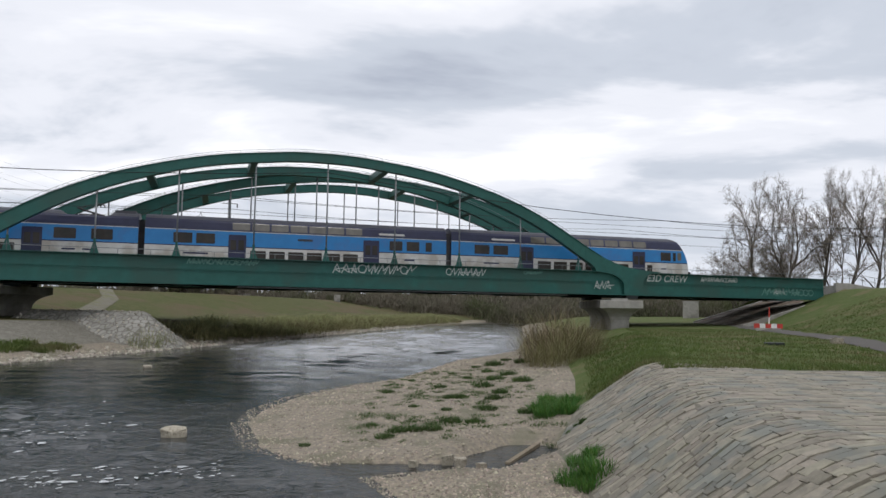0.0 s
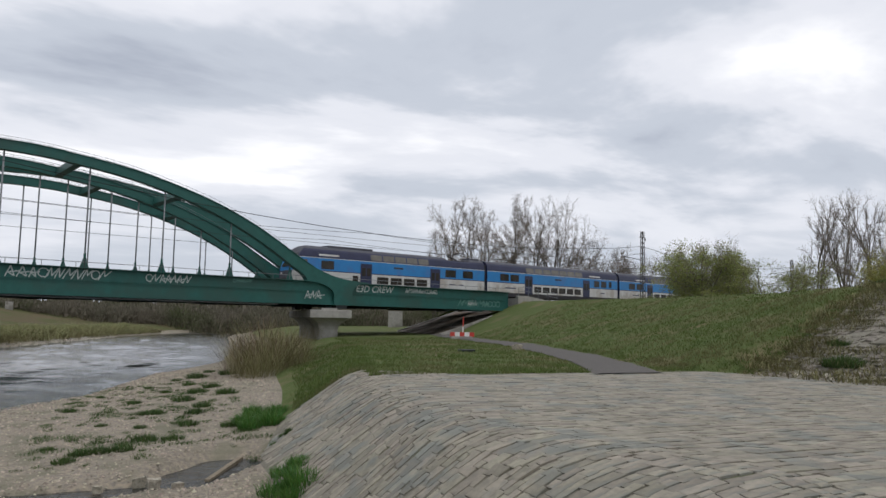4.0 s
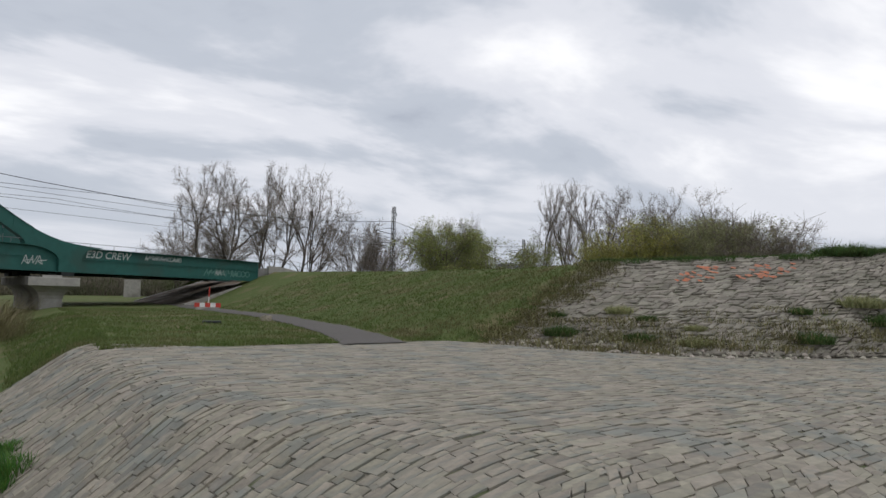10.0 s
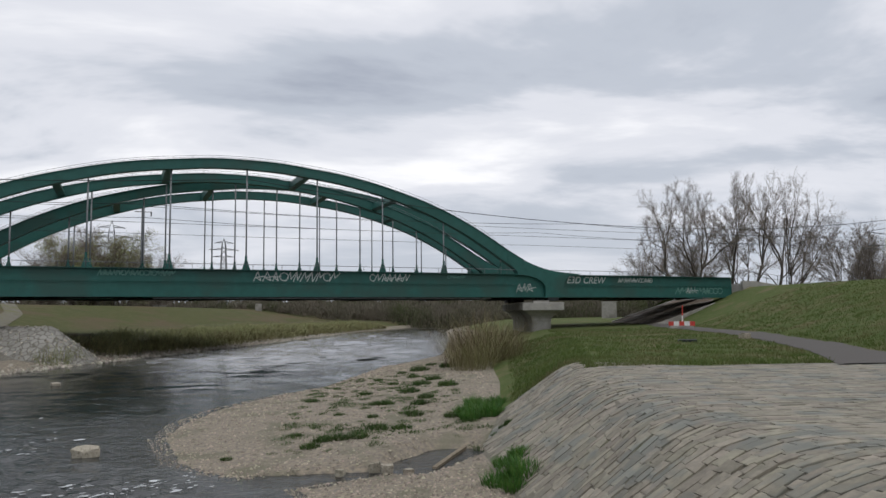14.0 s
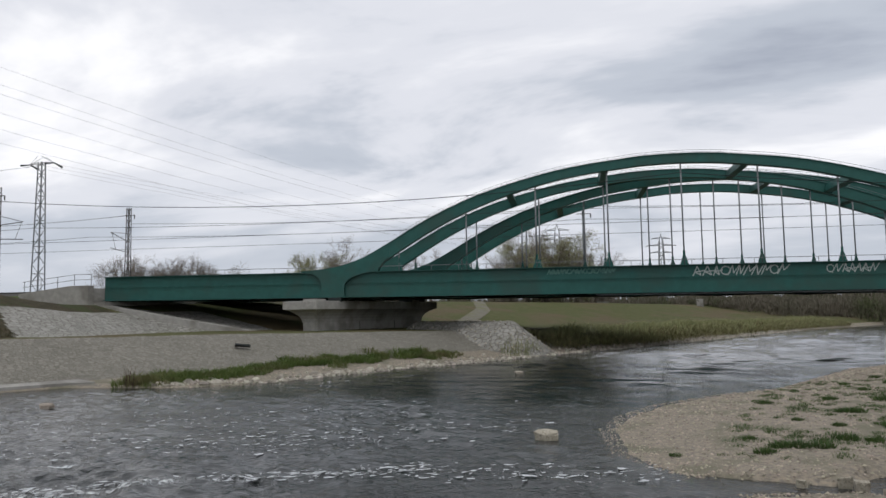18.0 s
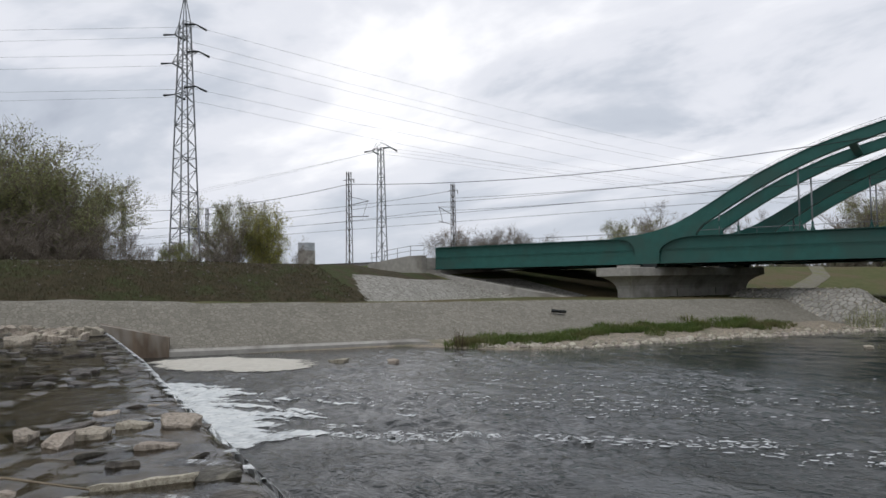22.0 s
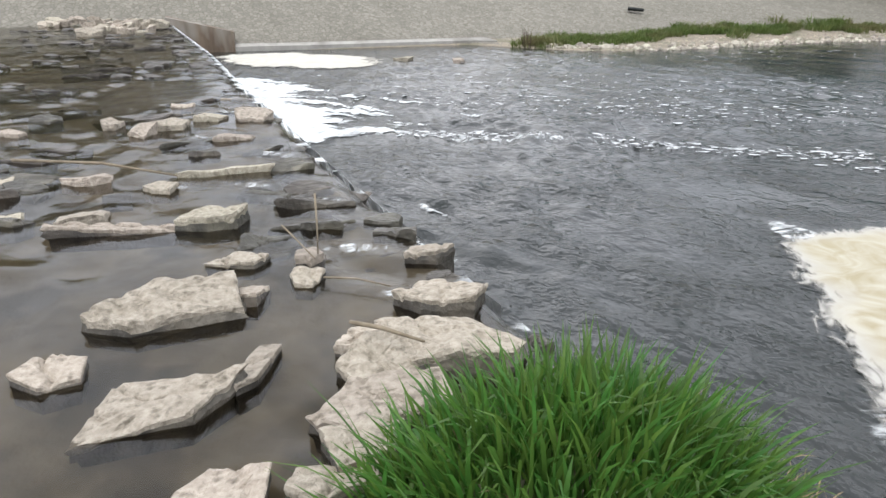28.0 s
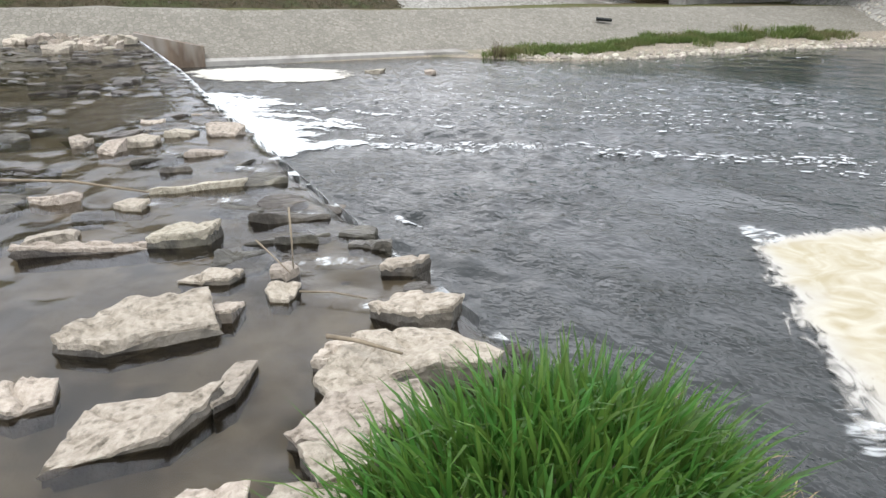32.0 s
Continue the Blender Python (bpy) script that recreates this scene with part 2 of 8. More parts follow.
def water(name, deep, wave, strength, clear=False, push=0.07):
    m = bpy.data.materials.new(name)
    m.use_nodes = True
    nodes, links = m.node_tree.nodes, m.node_tree.links
    bsdf = nodes["Principled BSDF"]
    where = nodes.new("ShaderNodeTexCoord")
    mapping = nodes.new("ShaderNodeMapping")
    mapping.inputs["Rotation"].default_value = (0, 0, radians(25))
    mapping.inputs["Scale"].default_value = (1, 1.35, 1)
    links.new(where.outputs["Object"], mapping.inputs[0])
    height = None
    for s, amount in ((wave, 1.0), (wave * 2.7, 0.5), (wave * 0.22, 1.1)):
        n = nodes.new("ShaderNodeTexNoise")
        n.inputs["Scale"].default_value, n.inputs["Detail"].default_value = s, 3
        n.inputs["Distortion"].default_value = 0.15
        links.new(mapping.outputs[0], n.inputs["Vector"])
        times = nodes.new("ShaderNodeMath")
        times.operation = "MULTIPLY_ADD"
        times.inputs[1].default_value = amount
        links.new(n.outputs["Fac"], times.inputs[0])
        if height:
            links.new(height.outputs[0], times.inputs[2])
        height = times
    b = nodes.new("ShaderNodeBump")
    b.inputs["Strength"].default_value, b.inputs["Distance"].default_value = strength, push
    calm = nodes.new("ShaderNodeTexNoise")
    calm.inputs["Scale"].default_value, calm.inputs["Detail"].default_value, calm.inputs["Distortion"].default_value = 0.3, 5, 1.2
    links.new(mapping.outputs[0], calm.inputs["Vector"])
    rough = nodes.new("ShaderNodeMapRange")
    rough.inputs[1].default_value, rough.inputs[2].default_value = 0.38, 0.62
    rough.inputs[3].default_value, rough.inputs[4].default_value = push * 0.36, push * 1.35
    links.new(calm.outputs["Fac"], rough.inputs[0])
    # the river runs smoother once it has left the weir behind
    place = nodes.new("ShaderNodeNewGeometry")
    apart = nodes.new("ShaderNodeSeparateXYZ")
    links.new(place.outputs["Position"], apart.inputs[0])
    settle = nodes.new("ShaderNodeMapRange")
    settle.inputs[1].default_value, settle.inputs[2].default_value = 17.0, 27.0
    settle.inputs[3].default_value, settle.inputs[4].default_value = 1.0, 0.25
    links.new(apart.outputs[1], settle.inputs[0])
    eased = nodes.new("ShaderNodeMath")
    eased.operation = "MULTIPLY"
    links.new(rough.outputs[0], eased.inputs[0])
    links.new(settle.outputs[0], eased.inputs[1])
    links.new(eased.outputs[0], b.inputs["Distance"])
    links.new(height.outputs[0], b.inputs["Height"])
    if clear:
        out = nodes["Material Output"]
        gloss = nodes.new("ShaderNodeBsdfGlossy")
        gloss.inputs["Roughness"].default_value = 0.06
        see = nodes.new("ShaderNodeBsdfTransparent")
        see.inputs[0].default_value = (*deep, 1)
        fres = nodes.new("ShaderNodeFresnel")
        fres.inputs[0].default_value = 1.33
        mix = nodes.new("ShaderNodeMixShader")
        links.new(b.outputs[0], gloss.inputs["Normal"])
        links.new(b.outputs[0], fres.inputs["Normal"])
        links.new(fres.outputs[0], mix.inputs[0])
        links.new(see.outputs[0], mix.inputs[1])
        links.new(gloss.outputs[0], mix.inputs[2])
        links.new(mix.outputs[0], out.inputs[0])
        nodes.remove(bsdf)
    else:
        bsdf.inputs["Base Color"].default_value = (*deep, 1)
        bsdf.inputs["Roughness"].default_value = 0.08
        bsdf.inputs["IOR"].default_value = 1.33
        links.new(b.outputs[0], bsdf.inputs["Normal"])
    return m


RIVER = water("river_water", (0.02, 0.023, 0.022), 2.8, 1.0, push=0.075)
SHALLOW = water("shallow_water", (0.56, 0.53, 0.47), 4.0, 0.6, clear=True, push=0.018)


# ---- mesh helpers ----
class Build:
    """Collects vertices and faces for one mesh."""

    def __init__(self):
        self.v, self.f, self.slots = [], [], []

    def add(self, verts, faces, slot=0):
        k = len(self.v)
        self.v.extend(tuple(p) for p in verts)
        self.f.extend(tuple(k + i for i in f) for f in faces)
        self.slots.extend([slot] * len(faces))

    def box(self, x0, x1, y0, y1, z0, z1, m=None, slot=0):
        c = [Vector((x, y, z)) for z in (z0, z1) for x, y in ((x0, y0), (x1, y0), (x1, y1), (x0, y1))]
        if m:
            c = [m @ p for p in c]
        self.add(c, [(3, 2, 1, 0), (4, 5, 6, 7), (0, 1, 5, 4), (1, 2, 6, 5), (2, 3, 7, 6), (3, 0, 4, 7)], slot)

    def tube(self, path, radii, sides=6, caps=True):
        path = [Vector(p) for p in path]
        if not hasattr(radii, "__len__"):
            radii = [radii] * len(path)
        verts, faces = [], []
        for i, p in enumerate(path):
            d = (path[min(i + 1, len(path) - 1)] - path[max(i - 1, 0)]).normalized()
            a = d.cross(Vector((0, 0, 1)))
            a = a.normalized() if a.length > 1e-3 else Vector((1, 0, 0))
            b = d.cross(a)
            for k in range(sides):
                w = 2 * math.pi * k / sides
                verts.append(p + (a * math.cos(w) + b * math.sin(w)) * radii[i])
        for i in range(len(path) - 1):
            for k in range(sides):
                faces.append((i * sides + k, i * sides + (k + 1) % sides, (i + 1) * sides + (k + 1) % sides, (i + 1) * sides + k))
        if caps:
            faces.append(tuple(range(sides))[::-1])
            faces.append(tuple((len(path) - 1) * sides + k for k in range(sides)))
        self.add(verts, faces)

    def slab(self, outline, y0, y1, axis="y"):
        """A plate with the given outline (x, z), from y0 to y1."""
        n = len(outline)
        verts = [(x, y0, z) for x, z in outline] + [(x, y1, z) for x, z in outline]
        if axis == "z":
            verts = [(x, z, y) for x, y, z in verts]
        faces = [tuple(range(n)), tuple(range(2 * n - 1, n - 1, -1))] + [(i + n, (i + 1) % n + n, (i + 1) % n, i) for i in range(n)]
        self.add(verts, faces)

    def band(self, top, bottom, y0, y1):
        """A strip between two lines of (x, z), from y0 to y1."""
        n = len(top)
        verts = []
        for (xt, zt), (xb, zb) in zip(top, bottom):
            verts += [(xt, y0, zt), (xb, y0, zb), (xb, y1, zb), (xt, y1, zt)]
        faces = [(0, 1, 2, 3), (4 * n - 1, 4 * n - 2, 4 * n - 3, 4 * n - 4)]
        for i in range(n - 1):
            for k in range(4):
                faces.append((4 * i + k, 4 * i + 4 + k, 4 * i + 4 + (k + 1) % 4, 4 * i + (k + 1) % 4))
        self.add(verts, faces)

    def mesh(self, name, materials, smooth=False):
        me = bpy.data.meshes.new(name)
        me.from_pydata(self.v, [], self.f)
        for m in materials if isinstance(materials, (list, tuple)) else [materials]:
            me.materials.append(m)
        if any(self.slots):
            me.polygons.foreach_set("material_index", self.slots)
        if smooth:
            me.polygons.foreach_set("use_smooth", [True] * len(me.polygons))
        me.update()
        bm = bmesh.new()
        bm.from_mesh(me)
        if len(bm.faces) < 60000:
            bmesh.ops.recalc_face_normals(bm, faces=bm.faces)
        bm.to_mesh(me)
        bm.free()
        return me

    def ob(self, name, material, parent=None, label="", smooth=False, kind=""):
        o = new(name, self.mesh(name, material, smooth))
        if parent:
            o.parent = parent
        return tagged(o, label, kind=kind)


def thing(name, m, label, category, group="", kind=""):
    o = new(name)
    o.empty_display_size = 0.3
    o.matrix_basis = m
    return tagged(o, label, category, group, kind)


def line(text):
    """A line across the plan from 'y:x,z' words: arrays of y, x and z."""
    rows = [[float(v) for v in w.replace(":", ",").split(",")] for w in text.split()]
    return np.array(rows).T


# ---- the lie of the land: lines along the river, from the far left bank to the right ----
LINES = [
    line("-400:-3000,2 3000:-3000,2"),
    line("-400:-190,2.2 -60:-94,2.2 0:-74,2.2 33:-73,2.2 75:-72,2.2 130:-52,2.2 200:-24,2.2 400:60,2 3000:900,2"),
    line("-400:-180,5.6 -60:-84,5.6 0:-62,5.6 12:-58,5.6 33:-59,5.4 40:-62,4.8 45:-64,4.75 75:-58,5.2 100:-53,5.2 130:-42,5 200:-16,4 400:70,2 3000:910,2"),
    line("-400:-176,5.6 -60:-80,5.6 0:-58,5.6 12:-54,5.6 33:-55,5.35 40:-58.2,4.75 45:-60,4.7 75:-54,5.2 100:-49,5.2 130:-38,5 200:-12,4 400:76,2 3000:920,2"),
    line("-400:-165,3 -60:-70,3 0:-51,3 9:-47.5,2.95 18:-46.5,2.6 27:-45.5,2.35 34:-47,2.25 40:-50,2.2 46:-51,2.2 55:-43,2.2 75:-36,2.1 100:-31,2 130:-22,1.9 200:4,1.8 400:90,1.6 3000:940,1.6"),
    line("-400:-160,3 -60:-64,3 0:-46.5,2.95 9:-44,2.9 14.7:-42.8,2.65 26:-40,2.4 37:-37,2.3 48:-32,2.1 60:-28,1.9 75:-23,1.7 92:-18.5,1.6 131:-10,1.5 150:-2,1.5 200:16,1.5 400:110,1.5 3000:960,1.5"),
    line("-400:-153,.4 -60:-58,.4 0:-41.8,.35 8:-39.8,.3 11.8:-38.6,.28 14.7:-37.6,.26 24:-34.9,.25 30:-33,.3 38:-30.4,.4 48:-26,.5 60:-22.6,.5 75:-18,.5 92:-14,.5 131:-5,.5 150:2.5,.5 200:21,.5 400:118,.5 3000:970,.5"),
    line("-400:-152,-.1 -60:-57.5,-.1 0:-41.6,-.1 8:-39.6,-.1 11.8:-38.4,-.02 14.7:-37.4,-.02 24:-34.5,-.02 25.2:-31,-.02 26.3:-28.2,-.02 28.8:-26.2,-.02 33:-25.8,-.02 38.6:-25.8,-.02 41.8:-23.8,-.02 47.8:-22.1,-.02 59.4:-19.4,-.02 68:-16.8,-.02 82:-13,-.02 92:-11,-.02 131:-2.5,-.02 150:4.5,-.02 200:23,-.02 400:121,-.02 3000:980,-.02"),
    line("-400:-148,-.9 0:-38,-.9 12:-35,-.9 24:-31,-.9 27:-25,-.9 38:-22.5,-.9 60:-16,-.8 92:-8,-.6 131:0,-.5 150:7,-.5 200:26,-.5 400:124,-.5 3000:985,-.5"),
    line("-400:-80,-.9 -10:-6,-.9 3:-5,-.9 5:-1.5,-.9 8:-.8,-.9 11:-2,-.9 13:-3,-.9 15:-5,-.9 18:-7.5,-.9 24:-9,-.9 30:-8,-.8 36:-5,-.7 48:-2,-.6 60:2.5,-.5 80:6,-.5 129:11,-.5 150:14.5,-.5 200:33,-.5 400:131,-.5 3000:990,-.5"),
    line("-400:-70,-.02 -10:-4,-.02 2.6:-2.6,-.02 3.6:-1.6,-.02 5:.6,-.02 8:1.4,-.02 11:.4,-.02 13:-.7,-.02 14.3:-1.3,-.02 15.5:-1.9,-.02 16.6:-3.5,-.02 18:-4.8,-.02 21.5:-6.1,-.02 24.3:-6.3,-.02 27.7:-5.8,-.02 31.7:-4.2,-.02 35.4:-1.9,-.02 47.5:1.1,-.02 59:5.9,-.02 80:9,-.02 129:14,-.02 150:17.5,-.02 200:36,-.02 400:134,-.02 3000:1000,-.02"),
    line("-400:-60,.3 -10:-2.5,.35 2.6:-1.2,.35 3.6:-.6,.3 5:1.2,.25 8:2.2,.25 11:2.5,.25 14:2.6,.28 17:2.6,.3 20.4:3.6,.35 25:4.6,.4 30:5.5,.5 38:6.6,.6 48:8.5,.6 60:11.5,.6 80:14,.6 129:18,.6 150:21.5,.6 200:40,.5 400:138,.5 3000:1010,.5"),
    line("-400:-40,1.9 -10:-.9,1.85 1:-.9,1.85 2.2:1.6,1.85 3.2:3.6,1.85 4.2:4.9,1.88 6.1:5.4,1.9 8.1:5,1.9 10.8:4.6,1.9 16:5.2,1.9 22:6.2,1.9 28:8,1.9 38:10.6,1.9 48:12.6,1.85 60:15,1.75 68:16.5,1.7 80:19,1.7 129:24,1.7 150:28,1.7 200:48,1.6 400:146,1.6 3000:1020,1.6"),
    line("-400:120,1.9 -40:60,1.9 0:42,1.9 5:34,1.9 7.3:28.4,1.9 8.6:23.9,1.9 10.6:20.6,1.9 14:19.4,1.9 17:18.8,1.9 20:17.6,1.9 33:22,1.9 54:27.8,1.9 70:31,1.9 90:36,1.9 130:48,1.9 200:75,1.9 400:165,1.8 3000:1040,1.8"),
    line("-400:130,6.2 -40:70,6.2 0:50,6.2 5:41,6.15 8.8:34.6,6.05 11.5:32,5.6 14.7:28.6,5.35 18.6:26.4,5.2 22:27.4,5.15 26:29.4,5.15 34:33,5.3 45:37.4,5.5 60:40.5,5.75 77:42.5,5.9 95:48,5.9 130:60,5.5 200:86,4 400:176,2 3000:1060,2"),
    line("-400:134,6.2 -40:74,6.2 0:54,6.2 5:45,6.15 8.8:38.6,6.05 11.5:36,5.6 14.7:32.6,5.35 18.6:30.4,5.2 22:31.4,5.15 26:33.4,5.15 34:37,5.3 45:41.4,5.5 60:45,5.75 77:47,5.9 95:52,5.9 130:64,5.5 200:90,4 400:180,2 3000:1070,2"),
    line("-400:146,2 -40:86,2 0:66,2 8.8:50,2 14.7:44,2 18.6:41,2 26:44,2 45:52,2 77:58,2 95:62,2 130:74,2 200:100,2 400:190,2 3000:1080,2"),
    line("-400:3000,2 3000:3000,2"),
]
STEPS = [3, 3, 3, 14, 3, 6, 5, 4, 10, 4, 12, 8, 20, 8, 3, 3, 3]


def land(col, y):
    """The place on the land's line col (whole, or a part of the way to the next) at y; the bank's shoulder is rounded."""
    if not 11.8 < col < 12.05:
        return lie(col, y)
    q = (col - 11.8) / 0.25
    (xa, za), (xm, zm), (xb, zb) = lie(11.8, y), lie(12.0, y), lie(12.05, y)
    return xa * (1 - q) ** 2 + 2 * xm * q * (1 - q) + xb * q * q, za * (1 - q) ** 2 + 2 * zm * q * (1 - q) + zb * q * q


def lie(col, y):
    """The place on the straight lie between two lines."""
    k = min(int(col), len(LINES) - 2)
    a = col - k
    (y0, x0, z0), (y1, x1, z1) = LINES[k], LINES[k + 1]
    x = np.interp(y, y0, x0) * (1 - a) + np.interp(y, y1, x1) * a
    z = np.interp(y, y0, z0) * (1 - a) + np.interp(y, y1, z1) * a
    return x, z


def column_at(x, y):
    """The land's column at x, y."""
    xs = [float(np.interp(y, l[0], l[1])) for l in LINES]
    for k in range(len(xs) - 1):
        if x <= xs[k + 1]:
            return k + max(0.0, (x - xs[k]) / max(xs[k + 1] - xs[k], 1e-6))
    return len(xs) - 1.001


POND = Vector((1.75, 17.4))


def dip(x, y):
    """The pool in the gravel and the runnel that leaves it."""
    a = Vector((x - POND.x, y - POND.y))
    along, across = a.x * 0.55 + a.y * 0.83, -a.x * 0.83 + a.y * 0.55
    d = 0.75 * math.exp(-(along / 1.7) ** 4 - (across / 0.85) ** 4)
    if -2.6 < x < 1.9:
        mid = 15.75 + 0.22 * (x + 1.5)
        d = max(d, 0.5 * math.exp(-((y - mid) / 0.33) ** 2))
    return d


def ground_z(x, y):
    col = column_at(x, y)
    z = float(land(col, y)[1])
    if 9.5 < col < 11.2 and y < 40:
        z -= dip(x, y)
        z += 0.12 * max(0, min(1, col - 10)) * (noise.noise((x * 0.45, y * 0.3, 0)) + 0.3)
    elif col < 6 or (col > 11 and (y > 22 or col > 14)):
        z += 0.07 * noise.noise((x * 0.5, y * 0.5, 3))
    return z


def surface_of(col, y, x):
    if col < 3:
        return 6
    if col < 4:
        return 7 if col > 3.28 and 28.3 + (4 - col) * 3.9 < y < 52 else (1 if y < 44 else 6)
    if col < 5:
        return 2 if y < 15 else 6
    if col < 6:
        return 2 if y < 62 else 6
    if col < 7:
        return (2 if y < 25 else 3) if col < 6.45 else 3
    if col < 10:
        return 4
    if col < 11:
        return 3
    if col < 12:
        return 5 if y < 22.4 else 0
    if col < 13:
        return 5 if y < 19.6 + 2.6 * max(0, 1 - (col - 12) * 4) else 0
    if col < 14:
        return 5 if y < 17.5 + (col - 13) * 1.5 else 0
    return 0


def make_ground():
    ys = [-400, -200, -120, -80] + list(range(-60, 0, 5)) + list(np.arange(0, 26, 0.5)) + list(np.arange(26, 33, 0.2)) + list(np.arange(33, 100, 1.5)) + list(range(100, 210, 6)) + [240, 300, 400, 600, 1000, 1700, 3000]
    cols = [k + j / n for k, n in enumerate(STEPS) for j in range(n)] + [len(STEPS)]
    b = Build()
    verts, faces, slots = [], [], []
    for y in ys:
        for c in cols:
            x, z = land(min(c, len(LINES) - 1.0001), y)
            x, z = float(x), float(z)
            if 6 < c < 13 and -2 < y < 100 or c > 11 and y < 100:
                if 10 < c < 11.2 and y < 40:
                    z -= dip(x, y)
                    z += 0.12 * max(0, min(1, c - 10)) * (noise.noise((x * 0.45, y * 0.3, 0)) + 0.3)
            if (c < 6 or c > 11 and (y > 22 or c > 14)) and y < 200:
                z += 0.07 * noise.noise((x * 0.5, y * 0.5, 3))
            verts.append((x, float(y), z))
    n = len(cols)
    for i in range(len(ys) - 1):
        for j in range(n - 1):
            faces.append((i * n + j, i * n + j + 1, (i + 1) * n + j + 1, (i + 1) * n + j))
            slots.append(surface_of(cols[j] + 0.01, ys[i], verts[i * n + j][0]))
    b.v, b.f, b.slots = verts, faces, slots
    g = b.ob("ground", [GRASS, DRY_GRASS, BANK_PAVING, GRAVEL, RIVERBED, JOINT, FAR_GRASS, CONE_PAVING], smooth=True)
    return tagged(g, "river valley floor with grass banks, stone-paved slopes and gravel shore", "ground", kind="structure")


make_ground()

# ---- water: the river below the weir and the pool above it ----
CREST = ((-2.9, 2.62), (-5.4, 3.05), (-8.0, 3.45), (-11.4, 4.1), (-16, 4.9), (-23.4, 6.4), (-40.5, 9.3))
WEIR_Z = 1.35


def crest_y(x):
    return float(np.interp(-x, [-p[0] for p in CREST], [p[1] for p in CREST]))


def waves(x, y, seed, short, long, height, heading, count=22):
    """A sum of small running waves between two lengths; height is their spread."""
    r = np.random.default_rng(seed)
    total = np.zeros_like(x)
    for _ in range(count):
        k = 2 * math.pi / (short * (long / short) ** r.random())
        a = heading + r.normal(0, 0.75)
        total = total + np.sin(k * (x * math.cos(a) + y * math.sin(a)) + r.uniform(0, 6.283))
    return total * height / math.sqrt(count / 2)


def river_height(x, y):
    """The river's rippled surface below the weir."""
    x, y = np.asarray(x, float), np.asarray(y, float)
    mood = np.clip(0.9 + waves(x, y, 5, 5, 16, 0.38, 0.9), 0.4, 1.6)
    near = np.clip((48 - y) / 20, 0, 1)
    calm = 1 - 0.7 * np.clip((y - 17) / 9, 0, 1)
    h = mood * near * calm * (waves(x, y, 1, 0.36, 0.7, 0.0125, 1.15, 30) + waves(x, y, 2, 0.8, 1.6, 0.017, 1.0) + waves(x, y, 3, 2.4, 4.5, 0.014, 0.9))
    h = h + mood * (1 - near * 0.8) * waves(x, y, 4, 1.6, 4.0, 0.022, 1.3)
    still = np.clip((x + 1.2) / 1.6, 0, 1) * (y > 12.5) * (y < 26)
    raft = np.exp(-(((x + 1.4) * 0.707 + (y - 8.4) * 0.707) / 2.6) ** 4 - ((-(x + 1.4) * 0.707 + (y - 8.4) * 0.707) / 4.4) ** 4)
    raft = np.maximum(raft, np.exp(-((x + 32.4) / 5) ** 2 - ((y - 12.9) / 3.5) ** 2))
    left, right = np.interp(y, LINES[7][0], LINES[7][1]), np.interp(y, LINES[10][0], LINES[10][1])
    shallow = np.clip(np.minimum(x - left, right - x) / 3.5, 0.06, 1)
    return h * (1 - 0.96 * still) * (1 - 0.85 * raft) * shallow


def sheet(name, xx, yy, zz, material, label):
    """A smooth sheet over a grid of rows and columns."""
    n = xx.shape[1]
    me = bpy.data.meshes.new(name)
    rows, cols = xx.shape
    me.vertices.add(rows * cols)
    me.vertices.foreach_set("co", np.stack([xx, yy, zz], -1).astype(np.float32).ravel())
    i, j = np.meshgrid(np.arange(rows - 1), np.arange(cols - 1), indexing="ij")
    k = (i * n + j).ravel()
    quads = np.stack([k, k + 1, k + 1 + n, k + n], -1)
    me.loops.add(quads.size)
    me.loops.foreach_set("vertex_index", quads.ravel().astype(np.int32))
    me.polygons.add(len(quads))
    me.polygons.foreach_set("loop_start", (np.arange(len(quads)) * 4).astype(np.int32))
    me.polygons.foreach_set("loop_total", np.full(len(quads), 4, np.int32))
    me.polygons.foreach_set("use_smooth", np.ones(len(quads), bool))
    me.update(calc_edges=True)
    me.validate()
    me.materials.append(material)
    if me.polygons[0].normal.z < 0:
        me.flip_normals()
    return tagged(new(name, me), label, "water", kind="structure")


